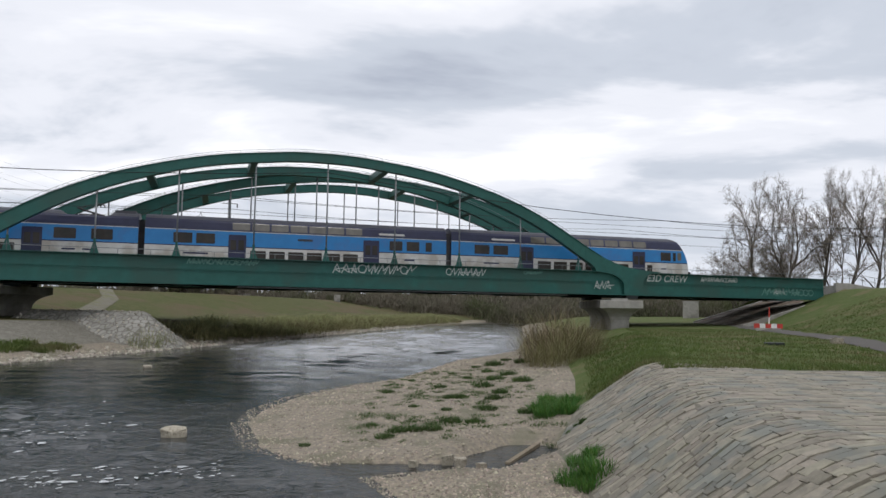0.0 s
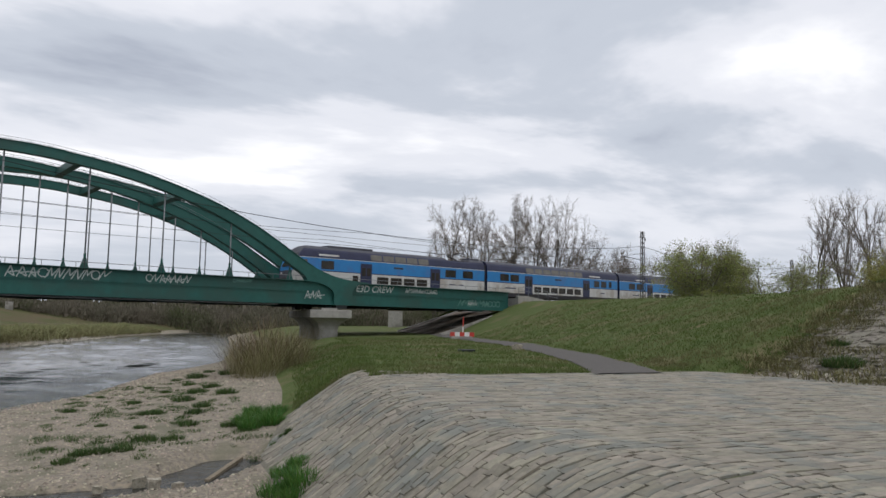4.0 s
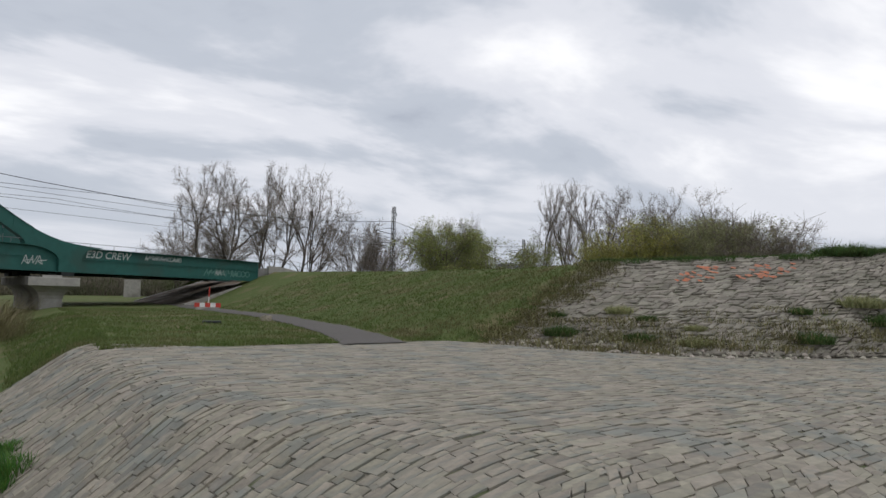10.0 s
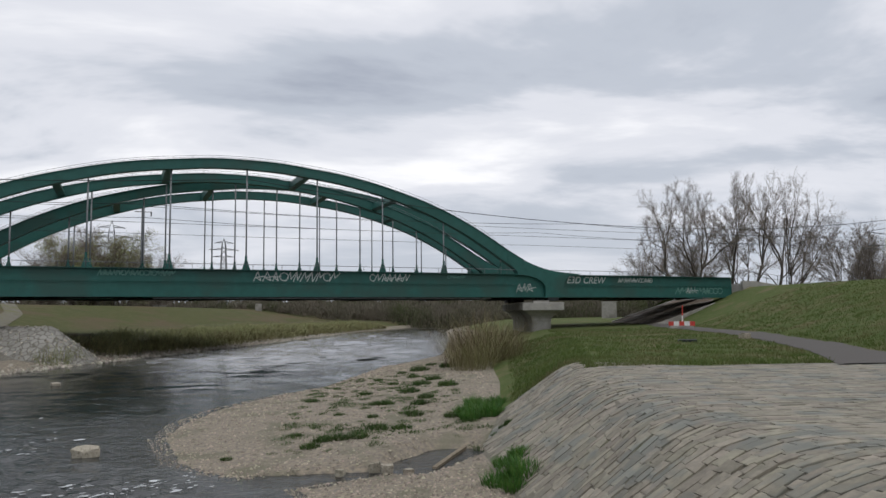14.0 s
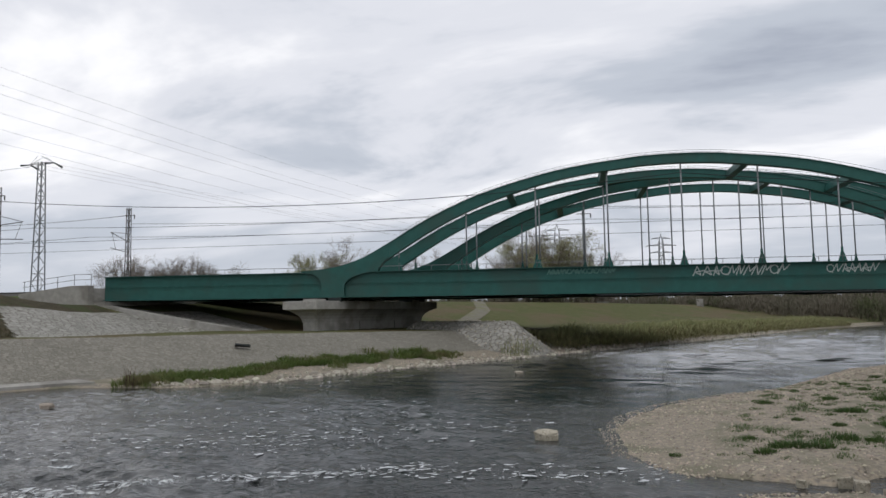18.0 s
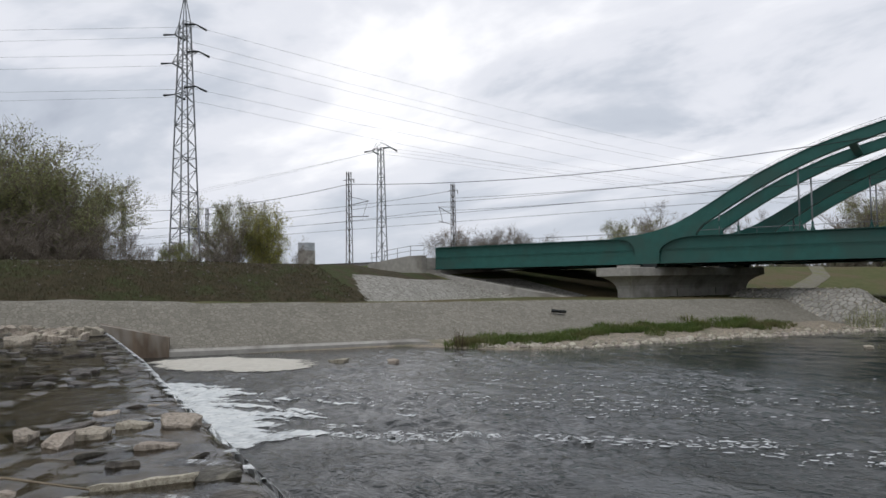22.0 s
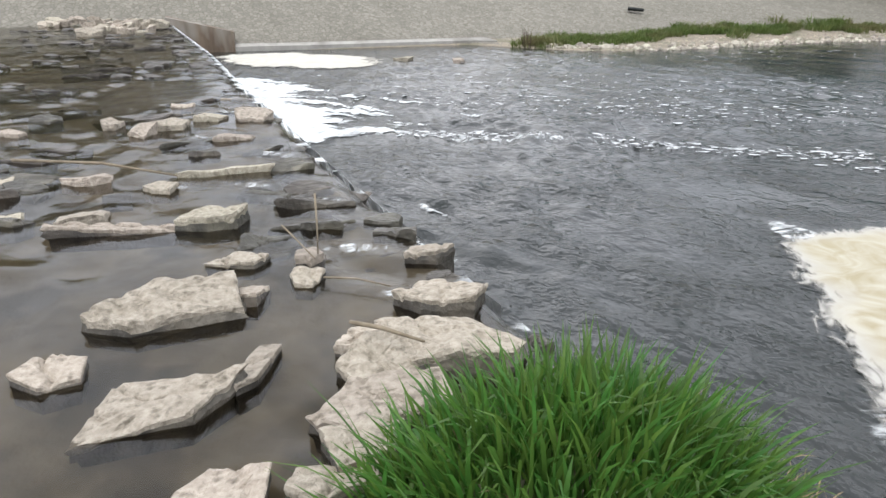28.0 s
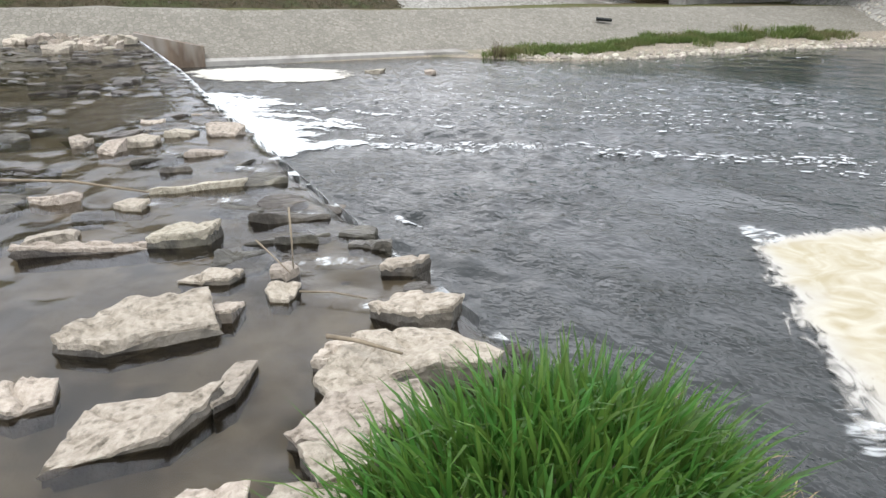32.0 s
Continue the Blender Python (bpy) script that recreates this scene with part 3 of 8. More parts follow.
def make_water():
    xs = np.concatenate([np.arange(-70, -42, 1.0), np.arange(-42, 6, 0.13), np.arange(6, 60, 0.8)])
    ys = np.concatenate([np.arange(-6, 3, 0.6), np.arange(3, 30, 0.11), np.arange(30, 60, 0.26), np.arange(60, 150, 1.0)])
    xx, yy = np.meshgrid(xs, ys)
    sheet("river_water", xx, yy, river_height(xx, yy), RIVER, "dark rippled river water below the weir")
    xs = np.concatenate([np.arange(-1.0, -14, -0.07), np.arange(-14, -42, -0.16), np.arange(-42, -180, -8.0)])
    offs = np.concatenate([np.arange(0, 7, 0.08), np.arange(7, 14, 0.4), np.arange(14, 130, 8.0)])
    xx, oo = np.meshgrid(xs, offs)
    crest = np.interp(-xs, [-p[0] for p in CREST], [p[1] for p in CREST]) + 0.03
    crest = np.minimum(crest, np.where(xs > -2.3, 2.35 - (xs + 2.3) * 1.5, 99))
    yy = crest[None, :] - oo
    mood = np.clip(0.7 + waves(xx, yy, 15, 1.6, 5, 0.5, 0.4), 0.12, 1.7)
    zz = WEIR_Z + mood * np.clip((14 - oo) / 8, 0, 1) * (waves(xx, yy, 11, 0.4, 0.7, 0.006, 1.2) + waves(xx, yy, 12, 0.6, 1.3, 0.011, 1.4)) - 0.05 * np.exp(-oo / 0.12)
    sheet("upper_water", xx, yy, zz, SHALLOW, "shallow clear water spilling over the stone weir")


make_water()

# ---- weir: sill, stone apron above it ----
BED = mat("weir_bed", (0.25, 0.22, 0.165), (0.13, 0.115, 0.088), 1.6, 0.8, 0, 0.5, fine=9, third=(0.08, 0.074, 0.058), third_scale=0.9)
WET_STONE = mat("wet_sill_stone", (0.06, 0.055, 0.048), (0.11, 0.10, 0.085), 3, 0.35, 0, 0.6, fine=9)


# stains on the weir's end wall; painted-in shade on the right bridge apron
STAINED_SHADED = mat("stained_concrete", (0.17, 0.13, 0.095), (0.10, 0.075, 0.055), 1.5, 0.9, 0, 0.4, third=(0.24, 0.22, 0.19), third_scale=0.6, stretch=(1, 1, 0.35))


def make_weir():
    weir = thing("weir", pose(0, 0, 0), "low stone river weir with water spilling over its crest", "weir", kind="structure")
    b = Build()
    rows = [(0.0, 1.27), (0.5, 1.27), (1.5, 1.24), (3, 1.2), (5, 1.15), (8, 1.05), (14, 0.8), (40, 0.5)]
    xs = list(np.arange(-1.0, -12, -0.35)) + list(np.arange(-12, -60, -1.2))
    for x in xs:
        for back_off, z in rows:
            yc = crest_y(x)
            b.v.append((x, yc - back_off, z + 0.05 * noise.noise((x * 1.4, back_off * 1.6, 1)) + 0.05 * noise.noise((x * 0.5, back_off * 0.6, 8))))
    n = len(rows)
    b.f = [(i * n + j, i * n + j + 1, (i + 1) * n + j + 1, (i + 1) * n + j) for i in range(len(xs) - 1) for j in range(n - 1)]
    b.slots = [0] * len(b.f)
    b.ob("apron", BED, weir, "stone apron under shallow water", True)
    b = Build()
    top = [(x, crest_y(x)) for x in np.arange(-2.4, -41, -0.8)]
    for (xa, ya), (xb, yb) in zip(top, top[1:]):
        b.add([(xa, ya, 1.29), (xb, yb, 1.29), (xb, yb + 0.12, -0.6), (xa, ya + 0.12, -0.6), (xa, ya - 0.4, 1.22), (xb, yb - 0.4, 1.22)], [(0, 1, 2, 3), (0, 4, 5, 1)])
    b.ob("sill", WET_STONE, weir, "dark wet sill of the weir")
    b = Build()
    b.slab([(-39.4, 8.85), (-38.3, 11.9), (-38.8, 12.1), (-41.2, 9.3)], -0.3, 1.0, "z")
    b.v = [(x, y, z + (0.75 if y < 9.6 and z > 0.5 else 0)) for x, y, z in b.v]
    b.ob("end_wall", STAINED_SHADED, weir, "stained concrete wing wall at the weir's end")


make_weir()

# ---- the two railway bridges ----
BRIDGE_TURN = 17.6
BRIDGE = pose(0, 0, 0, 0, 0, BRIDGE_TURN)
U0, GRADE = 8.95, -0.0036
HANGERS = [9.17 + 6.0 * k for k in range(-4, 5)]
BRACES = (-5.2, 3.0, 14.3, 22.6)


def level(u):
    return GRADE * (u - U0)


RIB = ((0, 16.33), (3, 16.24), (5, 16.03), (7.4, 15.76), (9.7, 15.39), (11.9, 14.90), (14.1, 14.32), (16.3, 13.65), (18.4, 12.84), (20.5, 11.89), (22.5, 10.82), (24.5, 9.65), (26.4, 8.62), (28.2, 7.92), (30, 7.5), (33, 7.25), (36, 7.2))


def curve(d, table):
    """A smooth line through a table's points."""
    for k in range(len(table) - 1):
        if d <= table[k + 1][0]:
            break
    (x0, y0), (x1, y1) = table[k], table[k + 1]
    xa, ya = table[k - 1] if k else (-table[1][0], table[1][1])
    xb, yb = table[min(k + 2, len(table) - 1)]
    h, q = x1 - x0, (d - x0) / (x1 - x0)
    m0, m1 = (y1 - ya) / (x1 - xa) * h, (yb - y0) / (xb - x0) * h
    return (2 * q**3 - 3 * q**2 + 1) * y0 + (q**3 - 2 * q**2 + q) * m0 + (3 * q**2 - 2 * q**3) * y1 + (q**3 - q**2) * m1


def rib_top(u):
    return curve(abs(u - U0), RIB) + level(u)


def rib_depth(u):
    return 0.74 + 0.00042 * (u - U0) ** 2 + 0.35 * max(0, abs(u - U0) - 12) / 15


def girder_top(u):
    return 7.17 + level(u)


def graffiti(text, size, bridge, u, y, z, material, label):
    c = bpy.data.curves.new("graffiti", "FONT")
    c.body, c.size, c.shear, c.offset = text, size, 0.25, 0.012
    t = bpy.data.objects.new("graffiti", c)
    scene.collection.objects.link(t)
    me = bpy.data.meshes.new_from_object(t.evaluated_get(bpy.context.evaluated_depsgraph_get()))
    bpy.data.objects.remove(t)
    me.materials.clear()
    me.materials.append(material)
    o = new("graffiti", me)
    o.parent = bridge
    o.matrix_basis = pose(u, y, z, 90, 0, 0) @ pose(0, 0, 0, 0, 0, math.degrees(GRADE))
    return tagged(o, label)


SPRAY = mat("white_spray_paint", (0.5, 0.52, 0.5), (0.3, 0.36, 0.34), 9, 0.7, 0, 0)
OLD_SPRAY = mat("faded_spray_paint", (0.13, 0.25, 0.22), (0.07, 0.18, 0.15), 7, 0.7, 0, 0)


def scrawl(bridge, u0, u1, z0, z1, y, seed, material, thick=0.09, label="white sprayed tag"):
    """Looping sprayed strokes that spell nothing."""
    rnd = random.Random(seed)
    b = Build()
    u = u0
    while u < u1 - 0.2:
        w = (z1 - z0) * rnd.uniform(0.8, 1.25)
        kind = rnd.random()
        if kind < 0.4:
            pts = [(u, z0), (u + w * 0.5, z1), (u + w * 0.55, z0 + (z1 - z0) * rnd.uniform(0, 0.4)), (u + w * 1.1, z1 * 0.96 + z0 * 0.04)]
        elif kind < 0.75:
            pts = [(u + w * 0.1, z0), (u + w * 0.5, z1), (u + w * 0.8, z0 + 0.05), (u + w * 0.3, z0 + (z1 - z0) * 0.4), (u + w * 1.2, z0 + (z1 - z0) * 0.55)]
        else:
            pts = [(u + w * 0.5 + w * 0.42 * math.cos(a), (z0 + z1) / 2 + (z1 - z0) * 0.42 * math.sin(a)) for a in np.linspace(0.4, 6.4, 11)]
        for (xa, za), (xb, zb) in zip(pts, pts[1:]):
            d = Vector((xb - xa, zb - za))
            nrm = Vector((-d.y, d.x)).normalized() * thick / 2
            b.add([(xa + nrm.x, y, za + nrm.y), (xa - nrm.x, y, za - nrm.y), (xb - nrm.x, y, zb - nrm.y), (xb + nrm.x, y, zb + nrm.y)], [(0, 1, 2, 3)])
        u += w * rnd.uniform(0.62, 0.9)
    return b.ob("graffiti", material, bridge, label)


def make_bridge(n0, n1, shift, label, near):
    bridge = thing("arch_bridge", BRIDGE @ pose(shift, 0, 0), label, "railway bridge", "railway arch bridges")
    uL, uR, pL, pR = -43.3, 62.5, -20.8, 39.0
    for n in (n0, n1):
        us = list(np.linspace(uL, uR, 40))
        b = Build()
        b.band([(u, girder_top(u) - 0.05) for u in us], [(u, girder_top(u) - 2.2) for u in us], n - 0.03, n + 0.03)
        b.ob("girder_web", GREEN_STEEL, bridge)
        for name, top, low in (("top_flange", 0.0, 0.05), ("bottom_flange", 2.2, 2.26)):
            b = Build()
            b.band([(u, girder_top(u) - top) for u in us], [(u, girder_top(u) - low) for u in us], n - 0.36, n + 0.36)
            b.ob(name, GREEN_STEEL, bridge)
        side = -1 if n == n0 else 1
        b = Build()
        b.band([(u, girder_top(u) - 0.98) for u in us], [(u, girder_top(u) - 1.02) for u in us], n - 0.03 + 0.14 * side, n + 0.03 + 0.14 * side)
        b.ob("stiffener", GREEN_STEEL, bridge)
        # the arch rib, a box that runs down into the girder over the pier
        us = np.linspace(U0 - 26.6, U0 + 26.6, 72)
        b = Build()
        b.band([(u, rib_top(u)) for u in us], [(u, max(rib_top(u) - rib_depth(u), girder_top(u) - 1.5)) for u in us], n - 0.34, n + 0.34)
        b.ob("arch_rib", GREEN_STEEL, bridge)
        b = Build()
        b.band([(u, rib_top(u) + 0.05) for u in us], [(u, rib_top(u)) for u in us], n - 0.42, n + 0.42)
        b.ob("rib_flange", GREEN_STEEL, bridge)
        for end, p in ((-1, pL), (1, pR)):
            # knee plate: smooth flare from the rib into the deck girder and the bearing
            out = []
            base = girder_top(p)
            for a in np.linspace(0, 1, 14):
                u = p + end * (3.2 - 8.4 * a)
                out.append((u, max(rib_top(u) + 0.02, girder_top(u) + 0.02)))
            out.append((p - end * 5.2, rib_top(p - end * 5.2) - rib_depth(p - end * 5.2) * 0.8))
            out.append((p - end * 4.2, base + 0.25))
            for a in np.linspace(0, 1, 8):
                out.append((p - end * (4.1 - 3.05 * math.sin(a * math.pi / 2)), base - 0.05 - (1 - math.cos(a * math.pi / 2)) * 1.3))
            out.append((p - end * 1.05, base - 2.2))
            out.append((p + end * 1.05, base - 2.2))
            for a in np.linspace(0, 1, 7):
                out.append((p + end * (1.05 + 1.4 * (1 - math.cos(a * math.pi / 2))), base - 1.2 + 1.15 * math.sin(a * math.pi / 2)))
            b = Build()
            b.slab(out if end > 0 else out[::-1], n - 0.365, n + 0.365)
            b.ob("knee_plate", GREEN_STEEL, bridge)
            b = Build()
            b.box(p - end * 0.2 - 0.6, p - end * 0.2 + 0.6, n - 0.4, n + 0.4, base - 2.62, base - 2.26)
            b.ob("bearing", DARK_STEEL, bridge)
        for u in HANGERS:
            zt, zb = rib_top(u) - rib_depth(u) + 0.05, girder_top(u)
            if zt < zb + 0.6:
                continue
            b = Build()
            b.tube([(u, n, zb), (u, n, zt)], 0.065, 6)
            hanger = b.ob("hanger", GALVANISED, bridge, smooth=True)
            b = Build()
            b.slab([(u - 0.34, zb - 0.02), (u + 0.34, zb - 0.02), (u + 0.08, zb + 0.85), (u - 0.08, zb + 0.85)], n - 0.05, n + 0.05)
            b.tube([(u, n, zb + 0.7), (u, n, zb + 1.15)], 0.1, 6)
            b.ob("hanger_shoe", GREEN_STEEL, hanger)
        # handrails on the girder and on the arch
        b = Build()
        rail_n = n - 0.3 if n == n0 else n + 0.3
        b.tube([(u, rail_n, girder_top(u) + 0.42) for u in np.linspace(uL, uR, 30)], 0.025, 4)
        b.ob("handrail", GALVANISED, bridge)
        b = Build()
        for u in np.arange(uL + 0.2, uR, 2.4):
            b.tube([(u, rail_n, girder_top(u)), (u, rail_n, girder_top(u) + 0.42)], 0.022, 4, False)
        b.ob("handrail_posts", GALVANISED, bridge, kind="stuff")
        b = Build()
        for s in (-0.38, 0.38):
            b.tube([(u, n + s, rib_top(u) + 0.28) for u in us[4:-4]], 0.014, 4)
            for u in us[4:-4:2]:
                b.tube([(u, n + s, rib_top(u)), (u, n + s, rib_top(u) + 0.28)], 0.012, 3, False)
        b.ob("safety_wire", GALVANISED, bridge)
    for u in BRACES:
        b = Build()
        z = rib_top(u) - 0.08
        slope = -math.atan((rib_top(u + 0.2) - rib_top(u - 0.2)) / 0.4)
        m = pose(u, 0, z - 0.36) @ pose(0, 0, 0, 0, math.degrees(slope), 0)
        b.box(-0.28, 0.28, n0 + 0.33, n1 - 0.33, -0.32, 0.32, m)
        b.ob("cross_brace", GREEN_STEEL, bridge)
    b = Build()
    for u in np.arange(uL + 0.5, uR, 3.0):
        b.box(u - 0.15, u + 0.15, n0 + 0.35, n1 - 0.35, girder_top(u) - 2.15, girder_top(u) - 1.5)
    b.ob("cross_beams", DARK_STEEL, bridge, "dark steel cross beams under the deck", kind="stuff")
    b = Build()
    us = list(np.linspace(uL, uR, 30))
    b.band([(u, girder_top(u) - 1.2) for u in us], [(u, girder_top(u) - 1.5) for u in us], n0 + 0.05, n1 - 0.05)
    b.ob("deck", CONCRETE, bridge, "concrete track deck")
    for s in (-0.75, 0.75):
        b = Build()
        mid = (n0 + n1) / 2 + s
        b.band([(u, 6.24) for u in us], [(u, 5.9) for u in us], mid - 0.04, mid + 0.04)
        b.ob("rail", RUSTY, bridge)
    for k in range(0, 24):
        b = Build()
        ua, ub = uL + 3 + k * 4.2, uL + 3 + (k + 1) * 4.2
        za, zb = girder_top(ua) - 2.28, girder_top(ub) - 2.28
        b.tube([(ua, n0 if k % 2 else n1, za), (ub, n1 if k % 2 else n0, zb)], 0.07, 4)
        b.ob("wind_brace", DARK_STEEL, bridge)
    if near:
        b = Build()
        b.tube([(u, n0 - 0.1, girder_top(u) - 2.36) for u in np.linspace(2, 32, 6)], 0.07, 6)
        b.ob("pipe", GALVANISED, bridge, "pale service pipe under the girder")
        y = n0 - 0.05
        z = girder_top(11) - 0.62
        scrawl(bridge, 9.7, 16.8, girder_top(12) - 0.95, girder_top(12) - 0.14, y, 5, SPRAY, 0.085)
        scrawl(bridge, 19.9, 23.4, girder_top(21) - 0.88, girder_top(21) - 0.18, y, 8, SPRAY, 0.075)
        scrawl(bridge, -2, 3.4, girder_top(0) - 0.6, girder_top(0) - 0.15, y, 9, OLD_SPRAY, 0.09, "faded sprayed tag")
        scrawl(bridge, 27.5, 29.4, girder_top(28) - 0.55, girder_top(28) - 0.2, y, 19, OLD_SPRAY, 0.07, "faded sprayed tag")
        scrawl(bridge, 34.6, 36.0, girder_top(35) - 1.75, girder_top(35) - 0.95, y - 0.29, 12, SPRAY, 0.06)
        scrawl(bridge, 54.4, 60.8, girder_top(57) - 1.9, girder_top(57) - 1.15, y, 15, OLD_SPRAY, 0.1, "faded sprayed tag")
        scrawl(bridge, 55.9, 57.4, girder_top(57) - 1.8, girder_top(57) - 1.15, y, 16, SPRAY, 0.07)
        graffiti("E3D CREW", 0.95, bridge, 40.6, y - 0.01, girder_top(43) - 0.82, SPRAY, "white sprayed lettering")
        scrawl(bridge, 46.9, 51.3, girder_top(48) - 0.72, girder_top(48) - 0.22, y - 0.01, 21, SPRAY, 0.07)
    return bridge


make_bridge(61.8, 68.7, 0.0, "green steel tied-arch railway bridge with sprayed tags", True)
make_bridge(70.8, 77.8, 4.2, "green steel tied-arch railway bridge behind its twin", False)

# ---- piers and abutments ----
PIER_DIR = Vector((0.087, 0.996, 0))


def make_pier(x, y, length, z0, z1, label, w=0.9):
    """A wall pier along the river with a flared cap; x, y is the near end's middle."""
    ang = math.degrees(math.atan2(-PIER_DIR.x, PIER_DIR.y))
    p = thing("bridge_pier", pose(x, y, 0, 0, 0, ang), label, "bridge pier", "bridge piers")
    lo, hi = z1 - 1.85, z1 - 0.72
    b = Build()
    k = 0.12
    b.slab([(-w + k, 0), (w - k, 0), (w, k), (w, length - k), (w - k, length), (-w + k, length), (-w, length - k), (-w, k)], z0, lo + 0.02, "z")
    b.ob("shaft", CONCRETE, p)
    b = Build()
    rings = []
    for q in np.linspace(0, 1, 6):
        g = 1 - math.cos(q * math.pi / 2)
        rings.append((lo + (hi - lo) * math.sin(q * math.pi / 2) * 0.5 + (hi - lo) * 0.5 * q, w + 1.0 * g, 1.25 * g))
    rings += [(hi + 0.001, w + 1.06, 1.32), (z1 - 0.04, w + 1.06, 1.32), (z1, w + 1.02, 1.28)]
    for z, half, over in rings:
        b.v += [(-half, -over, z), (half, -over, z), (half, length + over, z), (-half, length + over, z)]
    n = len(rings)
    b.f = [(3, 2, 1, 0), (4 * n - 4, 4 * n - 3, 4 * n - 2, 4 * n - 1)] + [(4 * i + j, 4 * i + (j + 1) % 4, 4 * i + 4 + (j + 1) % 4, 4 * i + 4 + j) for i in range(n - 1) for j in range(4)]
    b.slots = [0] * len(b.f)
    b.ob("cap", CONCRETE, p, "flared concrete pier cap")
    for yy in (length * 0.36, length * 0.7):
        for s in (-1, 1):
            b = Build()
            b.box(s * w - 0.015, s * w + 0.015, yy - 0.03, yy + 0.03, z0, lo)
            b.ob("joint", DARK_STEEL, p)
    for yy in (0.6, length * 0.42, length * 0.55, length - 0.8):
        b = Build()
        b.box(-0.75, 0.75, yy - 0.65, yy + 0.65, z1, z1 + 0.2)
        b.ob("bearing_plinth", CONCRETE, p)
    return p


def at(u, n):
    q = BRIDGE @ Vector((u, n, 0))
    return q.x, q.y


px, py = at(-22.6, 60.6)
make_pier(px, py, 16.0, 0.6, 4.72, "stained concrete bridge pier at the water's edge")
px, py = at(36.9, 60.6)
make_pier(px, py, 16.5, 0.9, 4.28, "concrete bridge pier on the grassy bank")


def make_abutment(u, end, label):
    a = thing("abutment", BRIDGE, label, "abutment", "bridge abutments")
    b = Build()
    lo, hi = sorted((u - end * 0.8, u + end * 3.2))
    b.box(lo, hi, 61.0, 79.0, 3.4, girder_top(u) - 2.35)
    b.ob("bearing_seat", CONCRETE, a)
    b = Build()
    lo, hi = sorted((u + end * 0.25, u + end * 3.2))
    b.box(lo, hi, 61.0, 79.0, 4.7, 6.3)
    b.ob("back_wall", CONCRETE, a)
    b = Build()
    out = [(u + end * 0.25, 4.2), (u + end * 0.25, 6.55), (u + end * 2.0, 6.55), (u + end * 7.5, 5.9), (u + end * 7.5, 5.2), (u + end * 3.0, 4.2)]
    b.slab(out if end > 0 else out[::-1], 60.4, 60.95)
    b.ob("wing_wall", CONCRETE, a, "weathered concrete wing wall")
    for o in a.children:
        for v in o.data.vertices:
            v.co.x += (v.co.y - 61) * 0.416
    for h in (0.55, 1.05):
        b = Build()
        b.tube([(u + end * 0.3, 60.6, 6.55 + h), (u + end * 2.0, 60.6, 6.55 + h), (u + end * 7.5, 60.6, 5.95 + h)], 0.025, 5)
        b.ob("railing_bar", GALVANISED, a)
    for k in range(5):
        uu = 0.3 + 1.75 * k
        z = 6.55 if uu < 2.0 else 6.55 - (uu - 2) * 0.11
        b = Build()
        b.tube([(u + end * uu, 60.6, z - 0.1), (u + end * uu, 60.6, z + 1.05)], 0.03, 5)
        b.ob("railing_post", GALVANISED, a)
    return a


def make_apron(ua, za, ub, zb, label, surface, note):
    """The paved slope under the bridge's end, between two pale kerb strips."""
    a = thing("bridge_apron", BRIDGE, label, "apron", "paved slopes under the bridge", kind="structure")
    def patch(n0, n1, up, thick):
        b = Build()
        b.add([(u + (n - 61) * 0.416, n, z) for dz in (up, up - thick) for u, n, z in ((ua, n0, za + dz), (ub, n0, zb + dz), (ub, n1, zb + dz), (ua, n1, za + dz))], [(0, 1, 2, 3), (7, 6, 5, 4), (0, 4, 5, 1), (1, 5, 6, 2), (2, 6, 7, 3), (3, 7, 4, 0)])
        return b
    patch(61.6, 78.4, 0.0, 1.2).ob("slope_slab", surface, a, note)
    patch(60.9, 61.597, 0.12, 1.4).ob("edge_strip", CONCRETE, a, "pale concrete edge strip")
    patch(78.403, 79.0, 0.12, 1.4).ob("edge_strip", CONCRETE, a, "pale concrete edge strip")


# this slab's dark colour paints in the shade below the deck
make_apron(51.3, 1.9, 61.9, 4.7, "dark paved slope under the bridge beside the path", STAINED_SHADED, "paved slope with the shade under the bridge put into its dark colour")
make_apron(-28.5, 2.1, -43.9, 4.75, "pale paved slope under the bridge behind the pier", CONE_PAVING, "pale stone paving")
make_abutment(-43.6, -1, "pale concrete bridge abutment with wing wall and railing")
make_abutment(62.8, 1, "pale concrete bridge abutment beside the grass embankment")
BALLAST = mat("track_ballast", (0.085, 0.078, 0.072), (0.055, 0.052, 0.048), 8, 0.95, 0, 0.8, fine=14)


def make_embankment(ua, ub, label):
    """The line's own bank beyond the bridge: ballast on top, grass sides."""
    us = np.linspace(ua, ub, 40)
    prof = [(48, 1.2), (60.8, 5.75), (62.2, 5.85), (63.2, 6.05), (77.0, 6.05), (78.2, 5.85), (79.6, 5.75), (93, 1.2)]
    b = Build()
    for u in us:
        for n, z in prof:
            b.v.append((u, n, z + 0.1 * noise.noise((u * 0.2, n * 0.3, 0)) * (z < 6)))
    k = len(prof)
    for i in range(len(us) - 1):
        for j in range(k - 1):
            b.f.append((i * k + j, i * k + j + 1, (i + 1) * k + j + 1, (i + 1) * k + j))
            b.slots.append(1 if 1 <= j <= 5 else 0)
    o = b.ob("railway_embankment", [GRASS, BALLAST], smooth=False)
    o.matrix_basis = BRIDGE
    tagged(o, label, "embankment", kind="structure")
    for mid in (65.25, 74.4):
        for s in (-0.75, 0.75):
            b = Build()
            b.box(min(ua, ub), max(ua, ub), mid + s - 0.04, mid + s + 0.04, 6.05, 6.24)
            r = b.ob("rail", RUSTY)
            r.matrix_basis = BRIDGE
            tagged(r, "worn steel running rail on ballast", "rail", "running rails")


